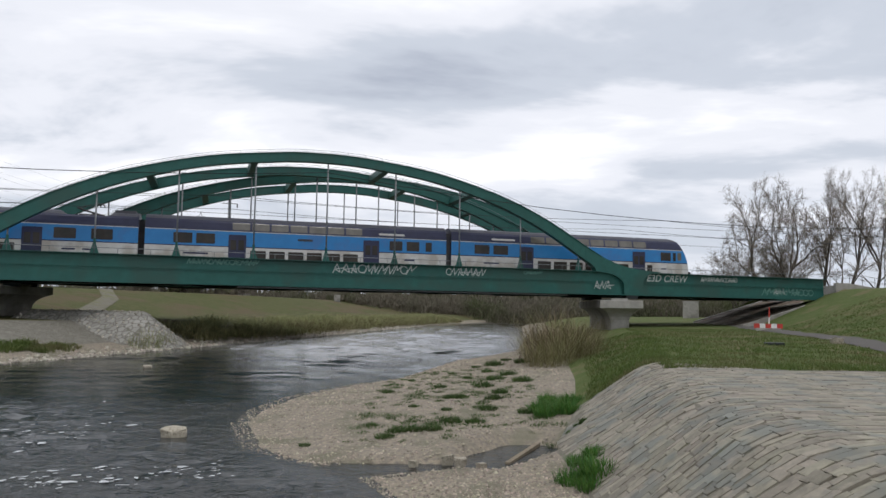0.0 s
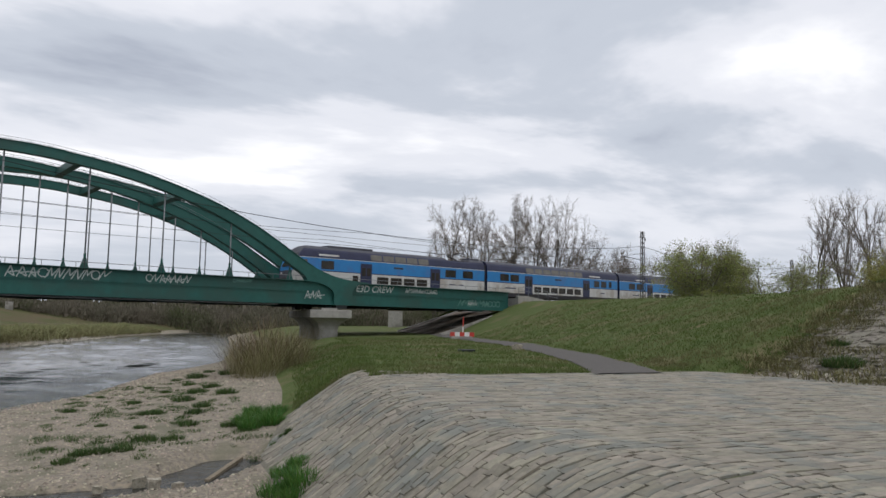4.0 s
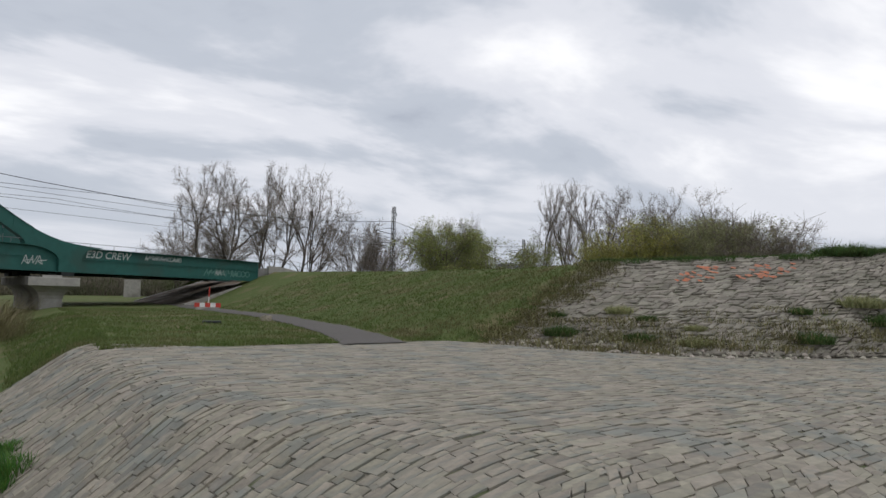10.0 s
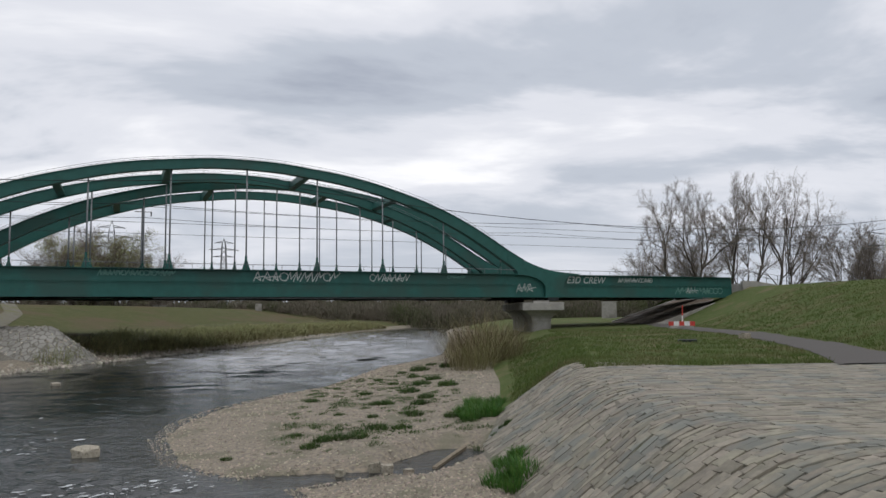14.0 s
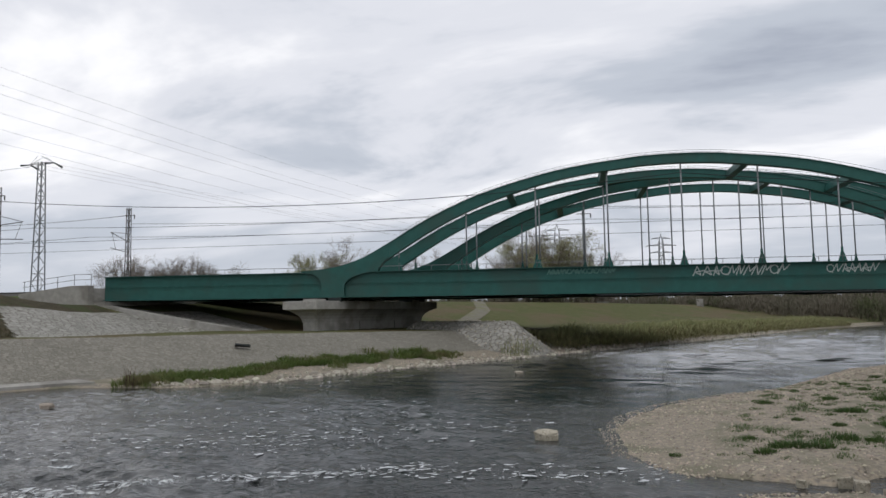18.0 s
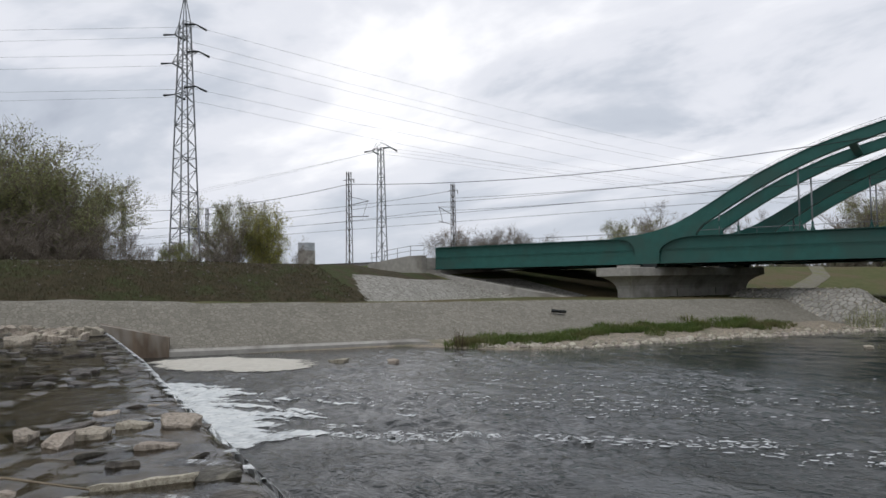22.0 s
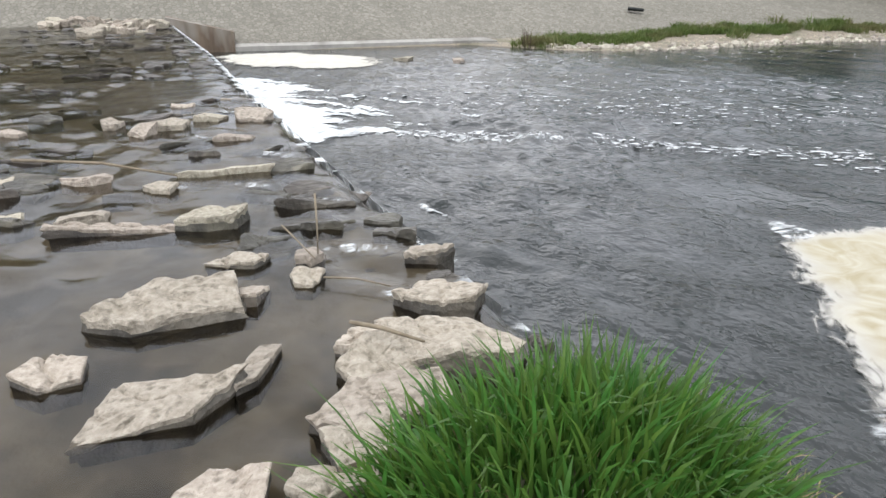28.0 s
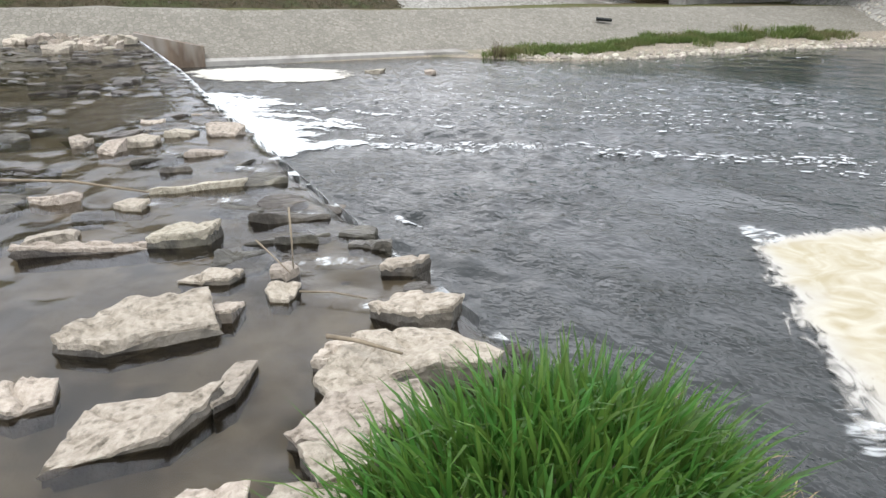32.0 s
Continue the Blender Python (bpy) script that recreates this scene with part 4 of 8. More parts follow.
make_embankment(70.5, 640, "railway embankment with grass sides and ballast top")
make_embankment(-51.2, -420, "railway embankment beyond the left abutment with ballast top")

# ---- the double-deck electric train ----
BLUE_PAINT = mat("train_blue_paint", (0.032, 0.20, 0.47), (0.028, 0.175, 0.42), 1.2, 0.35, 0, 0.02, third=(0.05, 0.17, 0.40), third_scale=0.6)
NAVY_PAINT = mat("train_navy_paint", (0.030, 0.034, 0.075), (0.025, 0.028, 0.06), 1.2, 0.4, 0, 0.02)
WHITE_PAINT = mat("train_white_paint", (0.55, 0.55, 0.53), (0.47, 0.46, 0.44), 1.2, 0.4, 0, 0.02, third=(0.38, 0.35, 0.31), third_scale=0.5)
ROOF_PAINT = mat("train_roof_paint", (0.085, 0.088, 0.105), (0.065, 0.066, 0.08), 1.5, 0.7, 0, 0.1)
SKIRT = mat("train_underframe", (0.035, 0.034, 0.045), (0.06, 0.055, 0.05), 3, 0.7, 0, 0.2)
GLASS = mat("train_window_glass", (0.028, 0.026, 0.024), (0.05, 0.043, 0.036), 0.7, 0.12, 0, 0, spec=0.2)
# the beige sky light in these panes is put into the base colour
SKYLIT_GLASS = mat("train_upper_glass", (0.14, 0.13, 0.11), (0.10, 0.093, 0.08), 0.8, 0.15, 0, 0, spec=0.6)
LAMP_WHITE = mat("lamp_glass", (0.6, 0.6, 0.58), (0.5, 0.5, 0.5), 3, 0.2, 0, 0)
YELLOW_PAINT = mat("yellow_stripe_paint", (0.45, 0.33, 0.05), None, 3, 0.5, 0, 0)

CAR = 26.0
# half profile of the body: y, z over the rail, and the paint of the strip above
PROFILE = [(1.30, 0.32, 0), (1.39, 0.80, 1), (1.40, 1.98, 2), (1.40, 2.06, 3), (1.40, 3.30, 4), (1.40, 3.36, 2), (1.36, 3.62, 2), (1.26, 4.02, 2), (1.16, 4.22, 5), (0.95, 4.42, 5), (0.55, 4.57, 5), (0.0, 4.62, 5)]
BODY_PAINTS = [SKIRT, WHITE_PAINT, NAVY_PAINT, BLUE_PAINT, WHITE_PAINT, ROOF_PAINT]


def nose_limit(d):
    """Height of the body d metres behind the cab's tip."""
    return float(np.interp(d, [0, 0.08, 0.17, 0.4, 0.66, 0.9, 1.25, 1.6, 2.1], [1.2, 1.95, 2.3, 2.85, 3.33, 3.75, 4.2, 4.48, 4.62]))


def body_mesh(nose, well=False):
    xs = [0.0, 0.06] + list(np.linspace(1.5, 22.5, 8)) + [23.4, 23.9, 24.15, 24.4, 24.6, 24.75, 24.95, 25.1, 25.22, 25.34, 25.47, 25.6, 25.72, 25.83, 25.92, 26.0] if nose else [0.0, 0.06] + list(np.linspace(1.5, 24.5, 9)) + [25.94, 26.0]
    if well:
        xs = sorted(xs + [2.0, 2.3, 5.4, 6.0])
    ring = [(-y, z) for y, z, _ in PROFILE] + [(y, z) for y, z, _ in PROFILE[-2::-1]]
    paints = [p for _, _, p in PROFILE[:-1]] + [p for _, _, p in PROFILE[-2::-1]]
    b = Build()
    for x in xs:
        d = CAR - x
        lim = nose_limit(d) if nose else 9
        if well and 2.2 < x < 5.5:
            lim = 4.18
        pinch = 1 - (0.10 * max(0, 1 - d / 1.6) ** 2 if nose else 0)
        low = 0.32
        for y, z in ring:
            b.v.append((x, y * pinch, min(z, lim) if z > 1.1 else z))
    n = len(ring)
    for i in range(len(xs) - 1):
        for j in range(n - 1):
            b.f.append((i * n + j, i * n + j + 1, (i + 1) * n + j + 1, (i + 1) * n + j))
            p = paints[j]
            if nose and xs[i] > 24.3 and p in (2, 5) and 2.2 < b.v[i * n + j][2] < 3.3:
                p = 3
            b.slots.append(p)
        b.f.append((i * n + n - 1, i * n, (i + 1) * n, (i + 1) * n + n - 1))
        b.slots.append(0)
    b.f += [tuple(range(n)), tuple(range((len(xs) - 1) * n, len(xs) * n))]
    b.slots += [2, 0]
    return b


def make_car(name, label, nose, layout, pantograph=False, motor=False):
    """layout: (kind, x, width) along the side; x from the coupled end."""
    car = thing(name, pose(0, 0, 0), label, "train carriage", "carriages of the train")
    body_mesh(nose, motor).ob("body", BODY_PAINTS, car)
    for side in (-1, 1):
        def panel(part_name, x0, x1, z0, z1, material, proud=0.012, label_text=""):
            def yy(z):
                return side * (float(np.interp(z, [p[1] for p in PROFILE], [p[0] for p in PROFILE])) + proud)
            b = Build()
            r = 0.06
            zs = (z0, z0 + r, z1 - r, z1)
            ins = (r * 0.7, 0, 0, r * 0.7)
            for z, s in zip(zs, ins):
                b.v += [(x0 + s, yy(z), z), (x1 - s, yy(z), z), (x1 - s, yy(z) - side * (proud + 0.02), z), (x0 + s, yy(z) - side * (proud + 0.02), z)]
            for k in range(3):
                for j in range(4):
                    b.f.append((4 * k + j, 4 * k + (j + 1) % 4, 4 * k + 4 + (j + 1) % 4, 4 * k + 4 + j))
            b.f += [(3, 2, 1, 0), (12, 13, 14, 15)]
            b.slots = [0] * len(b.f)
            return b.ob(part_name, material, car, label_text)
        for kind, x, w in layout:
            if kind == "upper":
                panel("upper_window", x, x + w, 3.46, 4.08, SKYLIT_GLASS)
            elif kind == "lower":
                panel("lower_window", x, x + w, 1.0, 1.74, GLASS)
            elif kind == "mid":
                panel("side_window", x, x + w, 2.22, 3.08, GLASS)
            elif kind == "cab":
                panel("cab_window", x, x + w, 2.3, 3.1, SKYLIT_GLASS)
            elif kind == "door":
                d = panel("door", x, x + w, 0.72, 3.05, NAVY_PAINT, 0.02, "navy sliding door")
                for s in (0.12, 0.56):
                    b = Build()
                    y0 = side * 1.424
                    b.box(x + w * s, x + w * (s + 0.32), y0 - 0.006, y0 + 0.006, 1.75, 2.6)
                    b.ob("door_pane", GLASS, d)
            elif kind == "mark":
                panel("lettering_bar", x, x + w, 3.56, 3.74, WHITE_PAINT, 0.01, "pale lettering on the navy band")
            elif kind == "logo":
                panel("lettering_bar", x, x + w, 1.32, 1.46, NAVY_PAINT, 0.01, "small dark lettering")
            elif kind == "sign":
                panel("destination_display", x, x + w, 2.72, 2.92, SKIRT, 0.012, "dark destination display")
    for x in (3.6, 22.0):
        b = Build()
        b.box(x - 1.75, x + 1.75, -1.15, 1.15, 0.42, 0.72)
        bogie = b.ob("bogie", SKIRT, car)
        for dx in (-1.25, 1.25):
            for s in (-0.75, 0.75):
                b = Build()
                b.tube([(x + dx, s - 0.07, 0.46), (x + dx, s + 0.07, 0.46)], 0.46, 16)
                b.ob("wheel", SKIRT, bogie)
    b = Build()
    b.box(6.4, 19.2, -1.22, 1.22, 0.22, 0.45)
    b.ob("underframe_box", SKIRT, car)
    b = Build()
    b.box(-0.42, 0.02, -1.1, 1.1, 0.9, 4.0)
    b.ob("gangway", SKIRT, car, "black rubber gangway")
    if nose:
        b = Build()
        z = [(25.12, 3.72), (25.34, 3.33), (25.83, 2.32)]
        for (xa, za), (xb, zb), s in ((z[0], z[1], 0), (z[1], z[2], 1)):
            wa, wb = 0.98, 1.06
            b.add([(xa + 0.03, -wa, za + 0.02), (xa + 0.03, wa, za + 0.02), (xb + 0.03, wb, zb + 0.02), (xb + 0.03, -wb, zb + 0.02)], [(0, 1, 2, 3)])
        b.ob("windscreen", GLASS, car)
        for s in (-0.85, 0.85):
            b = Build()
            b.tube([(25.84, s, 1.65), (25.96, s, 1.65)], 0.14, 12)
            b.ob("headlight", LAMP_WHITE, car)
            b = Build()
            b.tube([(25.95, s, 1.0), (26.4, s, 1.0)], 0.09, 8)
            b.tube([(26.38, s, 1.0), (26.44, s, 1.0)], 0.22, 12)
            b.ob("buffer", SKIRT, car)
        b = Build()
        b.box(25.6, 26.05, -1.25, 1.25, 0.28, 0.85)
        b.ob("bumper", SKIRT, car)
    if motor:
        for x, w in ((16.0, 5.5), (0.3, 1.6)):
            b = Build()
            b.box(x, x + w, -0.7, 0.7, 4.5, 4.74)
            b.ob("roof_equipment", ROOF_PAINT, car)
    if pantograph:
        b = Build()
        for s in (-0.55, 0.55):
            b.tube([(4.8, s * 0.5, 4.86), (3.05, s * 1.1, 5.22)], 0.03, 5)
            b.tube([(2.7, s, 4.3), (4.6, s, 4.3)], 0.05, 5)
            for x in (2.75, 3.6, 4.5):
                b.tube([(x, s, 4.15), (x, s, 4.32)], 0.08, 6)
        b.tube([(2.95, 0, 4.32), (4.8, 0, 4.86)], 0.07, 6)
        b.tube([(3.1, 0, 4.3), (4.6, 0, 4.72)], 0.025, 4)
        for x in (2.9, 3.2):
            b.tube([(x, -0.95, 5.1), (x, -0.6, 5.24), (x, 0.6, 5.24), (x, 0.95, 5.1)], 0.045, 6)
        b.ob("pantograph", SKIRT, car, "raised pantograph on the roof")
    return car


CONTROL = [("mid", 2.3, 1.5), ("mid", 4.2, 1.5), ("door", 6.9, 1.45), ("door", 19.3, 1.45), ("sign", 13.4, 1.3), ("lower", 21.0, 0.6), ("mid", 22.6, 1.2), ("mid", 24.05, 0.35), ("cab", 24.6, 0.45), ("mark", 4.0, 2.4), ("logo", 3.2, 1.6), ("logo", 22.6, 0.7)] + [("upper", 8.1 + 1.62 * k, 1.45) for k in range(8)] + [("lower", 8.8 + 1.72 * k, 1.42) for k in range(6)]
MIDDLE = [("mid", 2.2, 1.5), ("mid", 4.0, 1.5), ("door", 6.6, 1.45), ("door", 18.2, 1.45), ("sign", 12.4, 1.3), ("mid", 20.6, 1.2), ("mid", 22.2, 1.2), ("mid", 24.0, 0.6), ("mark", 19.6, 2.4), ("logo", 3.0, 2.0), ("logo", 22.0, 1.0)] + [("upper", 6.9 + 1.62 * k, 1.45) for k in range(7)] + [("lower", 8.4 + 1.6 * k, 1.32) for k in range(6)]
MOTOR = [("mid", 1.9, 1.6), ("mid", 4.6, 1.6), ("door", 7.0, 1.45), ("door", 16.5, 1.45), ("sign", 12.3, 1.3), ("lower", 18.2, 0.7), ("mid", 21.2, 1.5), ("cab", 24.3, 0.6), ("mark", 20.6, 2.4), ("logo", 20.6, 2.4), ("logo", 3.4, 0.7), ("logo", 4.6, 1.0)] + [("upper", 8.7 + 1.62 * k, 1.45) for k in range(5)] + [("lower", 8.9 + 1.8 * k, 1.5) for k in range(4)]
FRONT_CAR = make_car("control_car", "blue, navy and white double-deck control car with a sloping cab", True, CONTROL)
MIDDLE_CAR = make_car("middle_car", "blue, navy and white double-deck trailer car", False, MIDDLE)
MOTOR_CAR = make_car("motor_car", "blue, navy and white double-deck motor car with raised pantograph", True, MOTOR, True, True)

# ---- rocks and stones ----
PALE_ROCK = mat("pale_limestone", (0.44, 0.395, 0.325), (0.30, 0.265, 0.21), 19, 0.85, 0, 1.0, fine=46, third=(0.15, 0.132, 0.10), third_scale=13, third_at=(0.53, 0.72), per=0.2, dist=0.025)
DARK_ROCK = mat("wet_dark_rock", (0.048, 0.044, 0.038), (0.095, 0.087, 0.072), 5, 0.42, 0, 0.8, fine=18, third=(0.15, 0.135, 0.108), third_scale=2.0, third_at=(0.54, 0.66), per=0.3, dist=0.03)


def rock_mesh(name, l, w, h, seed, material, fine=1, flat=0.6):
    """A quarried slab: a cornered outline, broken sides, a flat top with steps and pits."""
    rnd = random.Random(seed)
    corners = []
    k = rnd.choice((4, 5, 5, 6))
    for i in range(k):
        a = 2 * math.pi * (i + rnd.uniform(-0.22, 0.22)) / k + 0.6
        sq = max(abs(math.cos(a)), abs(math.sin(a))) ** 0.8
        r = rnd.uniform(0.86, 1.08) / sq
        corners.append(Vector((math.cos(a) * r * l * 0.5, math.sin(a) * r * w * 0.5)))
    per = (3, 5, 13)[fine]
    outline = []
    for i in range(k):
        p, q = corners[i], corners[(i + 1) % k]
        for s in range(per):
            outline.append(p.lerp(q, s / per))
    n = len(outline)
    rings = {0: ((-0.5, 1.0), (0.36, 1.0), (0.5, 0.9), (0.5, 0.5)), 1: ((-0.5, 0.94), (0.2, 0.99), (0.42, 1.0), (0.5, 0.94), (0.51, 0.6), (0.5, 0.3)), 2: ((-0.5, 0.9), (0.0, 0.94), (0.18, 1.0), (0.34, 0.97), (0.45, 1.0), (0.5, 0.96), (0.505, 0.84), (0.51, 0.66), (0.51, 0.46), (0.505, 0.28), (0.5, 0.12))}[fine]
    off = rnd.uniform(0, 60)
    tilt_x, tilt_y = rnd.uniform(-0.12, 0.12), rnd.uniform(-0.2, 0.2)
    b = Build()
    for ri, (z, s) in enumerate(rings):
        for p in outline:
            x, y = p.x * s, p.y * s
            big = noise.noise((x * 2.6 + off, y * 2.6, z * 2))
            mid = noise.noise((x * 7 + off, y * 7, z * 9))
            small = noise.noise((x * 19 + off, y * 19, z * 15))
            zz = z * h
            if z > 0:
                zz += h * (0.10 * big + 0.03 * mid) * (1 if fine == 2 else 2.4) + 0.008 * small + x * tilt_x + y * tilt_y
                zz = zz * 0.6 + 0.4 * math.floor(zz / 0.035 + 0.5) * 0.035 if fine == 2 else zz
            crack = -0.035 * max(0.0, 1 - 9 * abs(noise.noise((x * 3.1 + off, y * 3.1, 4)))) if fine == 2 and z > 0 else 0.0
            zz += crack
            layer = 0.05 * noise.noise((off, math.floor(zz / 0.05) * 1.7, 3)) if fine == 2 else 0.0
            push = 1 + (0.06 * big + 0.03 * mid) + (0.02 * small + layer if fine == 2 else 0.12 * big + 0.09 * mid)
            b.v.append((x * push, y * push, zz))
    for ri in range(len(rings) - 1):
        for i in range(n):
            b.f.append((ri * n + i, ri * n + (i + 1) % n, (ri + 1) * n + (i + 1) % n, (ri + 1) * n + i))
    top = (len(rings) - 1) * n
    b.v.append((0, 0, sum(b.v[top + i][2] for i in range(n)) / n))
    for i in range(n):
        b.f.append((top + i, top + (i + 1) % n, len(b.v) - 1))
    b.f.append(tuple(range(n))[::-1])
    b.slots = [0] * len(b.f)
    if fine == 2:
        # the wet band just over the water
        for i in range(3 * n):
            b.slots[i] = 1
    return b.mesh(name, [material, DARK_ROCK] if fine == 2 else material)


# x, y, length, width, turn, height, pale
NEAR_ROCKS = [
    (-4.81, 0.80, 0.98, 0.62, 80, 0.44, 1), (-3.64, 0.50, 1.02, 0.52, 76, 0.24, 1), (-4.30, 0.06, 0.42, 0.36, 72, 0.24, 1), (-2.67, 0.56, 0.42, 0.52, 70, 0.24, 1),
    (-3.71, 1.06, 0.55, 0.17, 136, 0.22, 1), (-5.48, 1.56, 0.50, 0.22, 55, 0.20, 1), (-4.79, 1.38, 0.34, 0.36, 55, 0.22, 1), (-4.83, 1.86, 0.26, 0.28, 47, 0.24, 1),
    (-5.05, 2.00, 0.22, 0.22, 55, 0.50, 1), (-5.78, 1.89, 0.72, 0.36, 80, 0.26, 0), (-6.58, 1.66, 0.60, 0.44, 56, 0.46, 1), (-6.88, 0.83, 1.18, 0.26, 67, 0.24, 1),
]
CREST_ROCKS = [
    (-3.92, 2.48, 0.62, 0.46, 55, 0.42, 1), (-4.75, 2.91, 0.42, 0.28, 55, 0.30, 1), (-3.30, 2.14, 0.92, 0.66, 40, 0.42, 1), (-3.62, 1.72, 0.34, 0.26, 85, 0.34, 1),
    (-3.30, 1.66, 0.46, 0.40, 84, 0.38, 1), (-2.98, 1.50, 0.84, 0.42, 85, 0.34, 1), (-2.66, 1.26, 0.56, 0.34, 83, 0.36, 1), (-2.50, 1.02, 0.46, 0.26, 81, 0.32, 1),
    (-3.10, 2.62, 0.30, 0.26, 91, 0.60, 0), (-2.36, 0.44, 0.50, 0.22, 68, 0.34, 1), (-4.3, 2.78, 0.34, 0.26, 20, 0.5, 0), (-5.5, 3.0, 0.4, 0.3, 50, 0.5, 0),
]
MID_ROCKS = [
    (-7.32, 0.65, 0.44, 0.32, 72, 0.26, 1), (-8.08, 1.52, 0.36, 0.26, 56, 0.24, 1), (-8.43, 2.35, 1.10, 0.22, 71, 0.22, 1), (-9.48, 3.21, 0.5, 0.34, 57, 0.22, 0),
    (-10.28, 3.03, 0.55, 0.34, 71, 0.2, 1), (-11.71, 3.81, 0.62, 0.52, 57, 0.34, 1), (-12.07, 3.20, 0.52, 0.5, 57, 0.3, 1), (-11.30, 2.00, 0.44, 0.5, 57, 0.36, 1),
    (-11.67, 2.48, 0.5, 0.46, 57, 0.34, 1), (-12.22, 1.74, 0.3, 0.4, 57, 0.36, 1), (-12.75, 2.16, 1.1, 0.36, 63, 0.26, 0), (-8.93, 0.90, 0.6, 0.36, 74, 0.26, 1),
    (-8.01, 1.10, 0.32, 0.28, 84, 0.22, 0), (-5.86, 3.06, 0.36, 0.3, 56, 0.34, 0),
]


def make_rocks():
    k = 0
    for rows, fine, extra in ((NEAR_ROCKS, 2, "flat limestone slab standing out of the shallow water"), (CREST_ROCKS, 2, "pale limestone block on the weir's crest"), (MID_ROCKS, 1, "limestone slab in the shallow water above the weir")):
        for x, y, l, w, turn, h, pale in rows:
            k += 1
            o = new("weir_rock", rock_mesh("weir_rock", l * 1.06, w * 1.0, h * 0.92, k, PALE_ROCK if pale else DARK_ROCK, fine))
            o.matrix_basis = pose(x, y, 1.33 + (0.4 if pale else 0.12) * min(h, 0.44) - h * 0.5, (k * 37 % 7) - 3, (k * 53 % 7) - 3, turn)
            tagged(o, extra if pale else "dark wet stone with water running past it", "rock", "rocks of the weir")
    shapes = [rock_mesh("weir_slab", l, w, h, 200 + i, PALE_ROCK if i % 5 == 0 else DARK_ROCK, 1) for i, (l, w, h) in enumerate([(0.8, 0.3, 0.22), (1.1, 0.35, 0.2), (0.6, 0.5, 0.24), (0.5, 0.3, 0.2), (0.9, 0.5, 0.2), (0.45, 0.4, 0.26), (1.3, 0.3, 0.18), (0.7, 0.6, 0.2), (0.4, 0.3, 0.25), (0.9, 0.3, 0.24), (0.55, 0.45, 0.2), (0.7, 0.3, 0.2)])]
    rnd = random.Random(4)
    rest = Build()
    for i in range(290):
        x = -5.5 - 34 * rnd.random() ** 1.25
        off = 0.25 + 6.5 * rnd.random() ** 1.5
        y = crest_y(x) - off
        if x > -13 and any(abs(x - r[0]) < 0.7 and abs(y - r[1]) < 0.5 for r in NEAR_ROCKS + MID_ROCKS):
            continue
        shape = rnd.choice(shapes)
        low = 0.085 * rnd.random() ** 1.5 - 0.045
        m = pose(x, y, (1.275 if x > -13 else 1.256) + low, rnd.uniform(-4, 4), rnd.uniform(-4, 4), 62 + rnd.uniform(-22, 22)) @ Matrix.Diagonal((0.95, 0.62, 1, 1))
        if x < -11 and rnd.random() < 0.45:
            continue
        if x < -17:
            rest.add([m @ v.co + Vector((0, 0, 0.005)) for v in shape.vertices], [tuple(f.vertices) for f in shape.polygons])
            continue
        o = new("weir_rock", shape)
        o.matrix_basis = m
        tagged(o, "flat stone slab awash in the shallow weir water", "rock", "rocks of the weir")
    tagged(rest.ob("far_weir_stones", DARK_ROCK), "dark stones awash along the far weir", "rocks", kind="stuff")
    heaped = [rock_mesh("weir_rock", l, w, h, 260 + i, PALE_ROCK, 1) for i, (l, w, h) in enumerate([(0.7, 0.5, 0.3), (0.9, 0.45, 0.26), (0.5, 0.4, 0.3), (1.1, 0.6, 0.3), (0.6, 0.3, 0.2)])]
    for i in range(90):
        x = -34 - 13 * rnd.random()
        y = crest_y(x) - 0.6 - 3.2 * rnd.random() - (2.0 if x < -41 else 0)
        o = new("weir_rock", heaped[i % 5])
        o.matrix_basis = pose(x, y, 1.36 + 0.22 * rnd.random(), rnd.uniform(-8, 8), rnd.uniform(-8, 8), rnd.uniform(0, 180))
        tagged(o, "pale broken stone heaped at the weir's far end", "rock", "rocks of the weir")
    for x, y, l, w, h, turn in ((-7.0, 19.3, 0.72, 0.42, 0.3, 20), (-15.6, 38.9, 0.5, 0.4, 0.2, 0), (-27.6, 18.5, 0.7, 0.4, 0.2, 10), (-29.5, 16.8, 0.9, 0.5, 0.2, 40)):
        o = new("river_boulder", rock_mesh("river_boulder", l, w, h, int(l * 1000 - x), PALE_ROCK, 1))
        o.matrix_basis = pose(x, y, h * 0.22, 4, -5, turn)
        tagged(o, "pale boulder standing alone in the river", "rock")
    for x, y, l in ((0.14, 16.4, 0.34), (0.45, 16.2, 0.3), (2.9, 19.9, 0.3), (2.6, 20.1, 0.25), (0.9, 15.8, 0.22), (-0.6, 16.0, 0.25), (2.3, 20.3, 0.22)):
        o = new("pool_stone", rock_mesh("pool_stone", l, l * 0.75, l * 0.6, int(x * 100 + 900), PALE_ROCK, 1))
        o.matrix_basis = pose(x, y, 0.1, 0, 0, x * 50)
        tagged(o, "rounded pale stone beside the gravel pool", "rock", "stones of the pool")
    for x, y, z, l, w, h in ((-1.12, 2.36, 0.9, 0.36, 0.32, 0.4), (-1.3, 2.98, 0.85, 0.3, 0.26, 0.4), (-1.9, 3.1, 0.55, 0.6, 0.5, 0.6), (-1.2, 3.5, 0.3, 0.7, 0.5, 0.5)):
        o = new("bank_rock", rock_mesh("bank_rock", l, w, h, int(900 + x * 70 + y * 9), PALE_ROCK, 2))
        o.matrix_basis = pose(x, y, z, 5, -6, y * 40)
        tagged(o, "pale broken rock under the grass tuft", "rock", "rocks of the bank")


make_rocks()

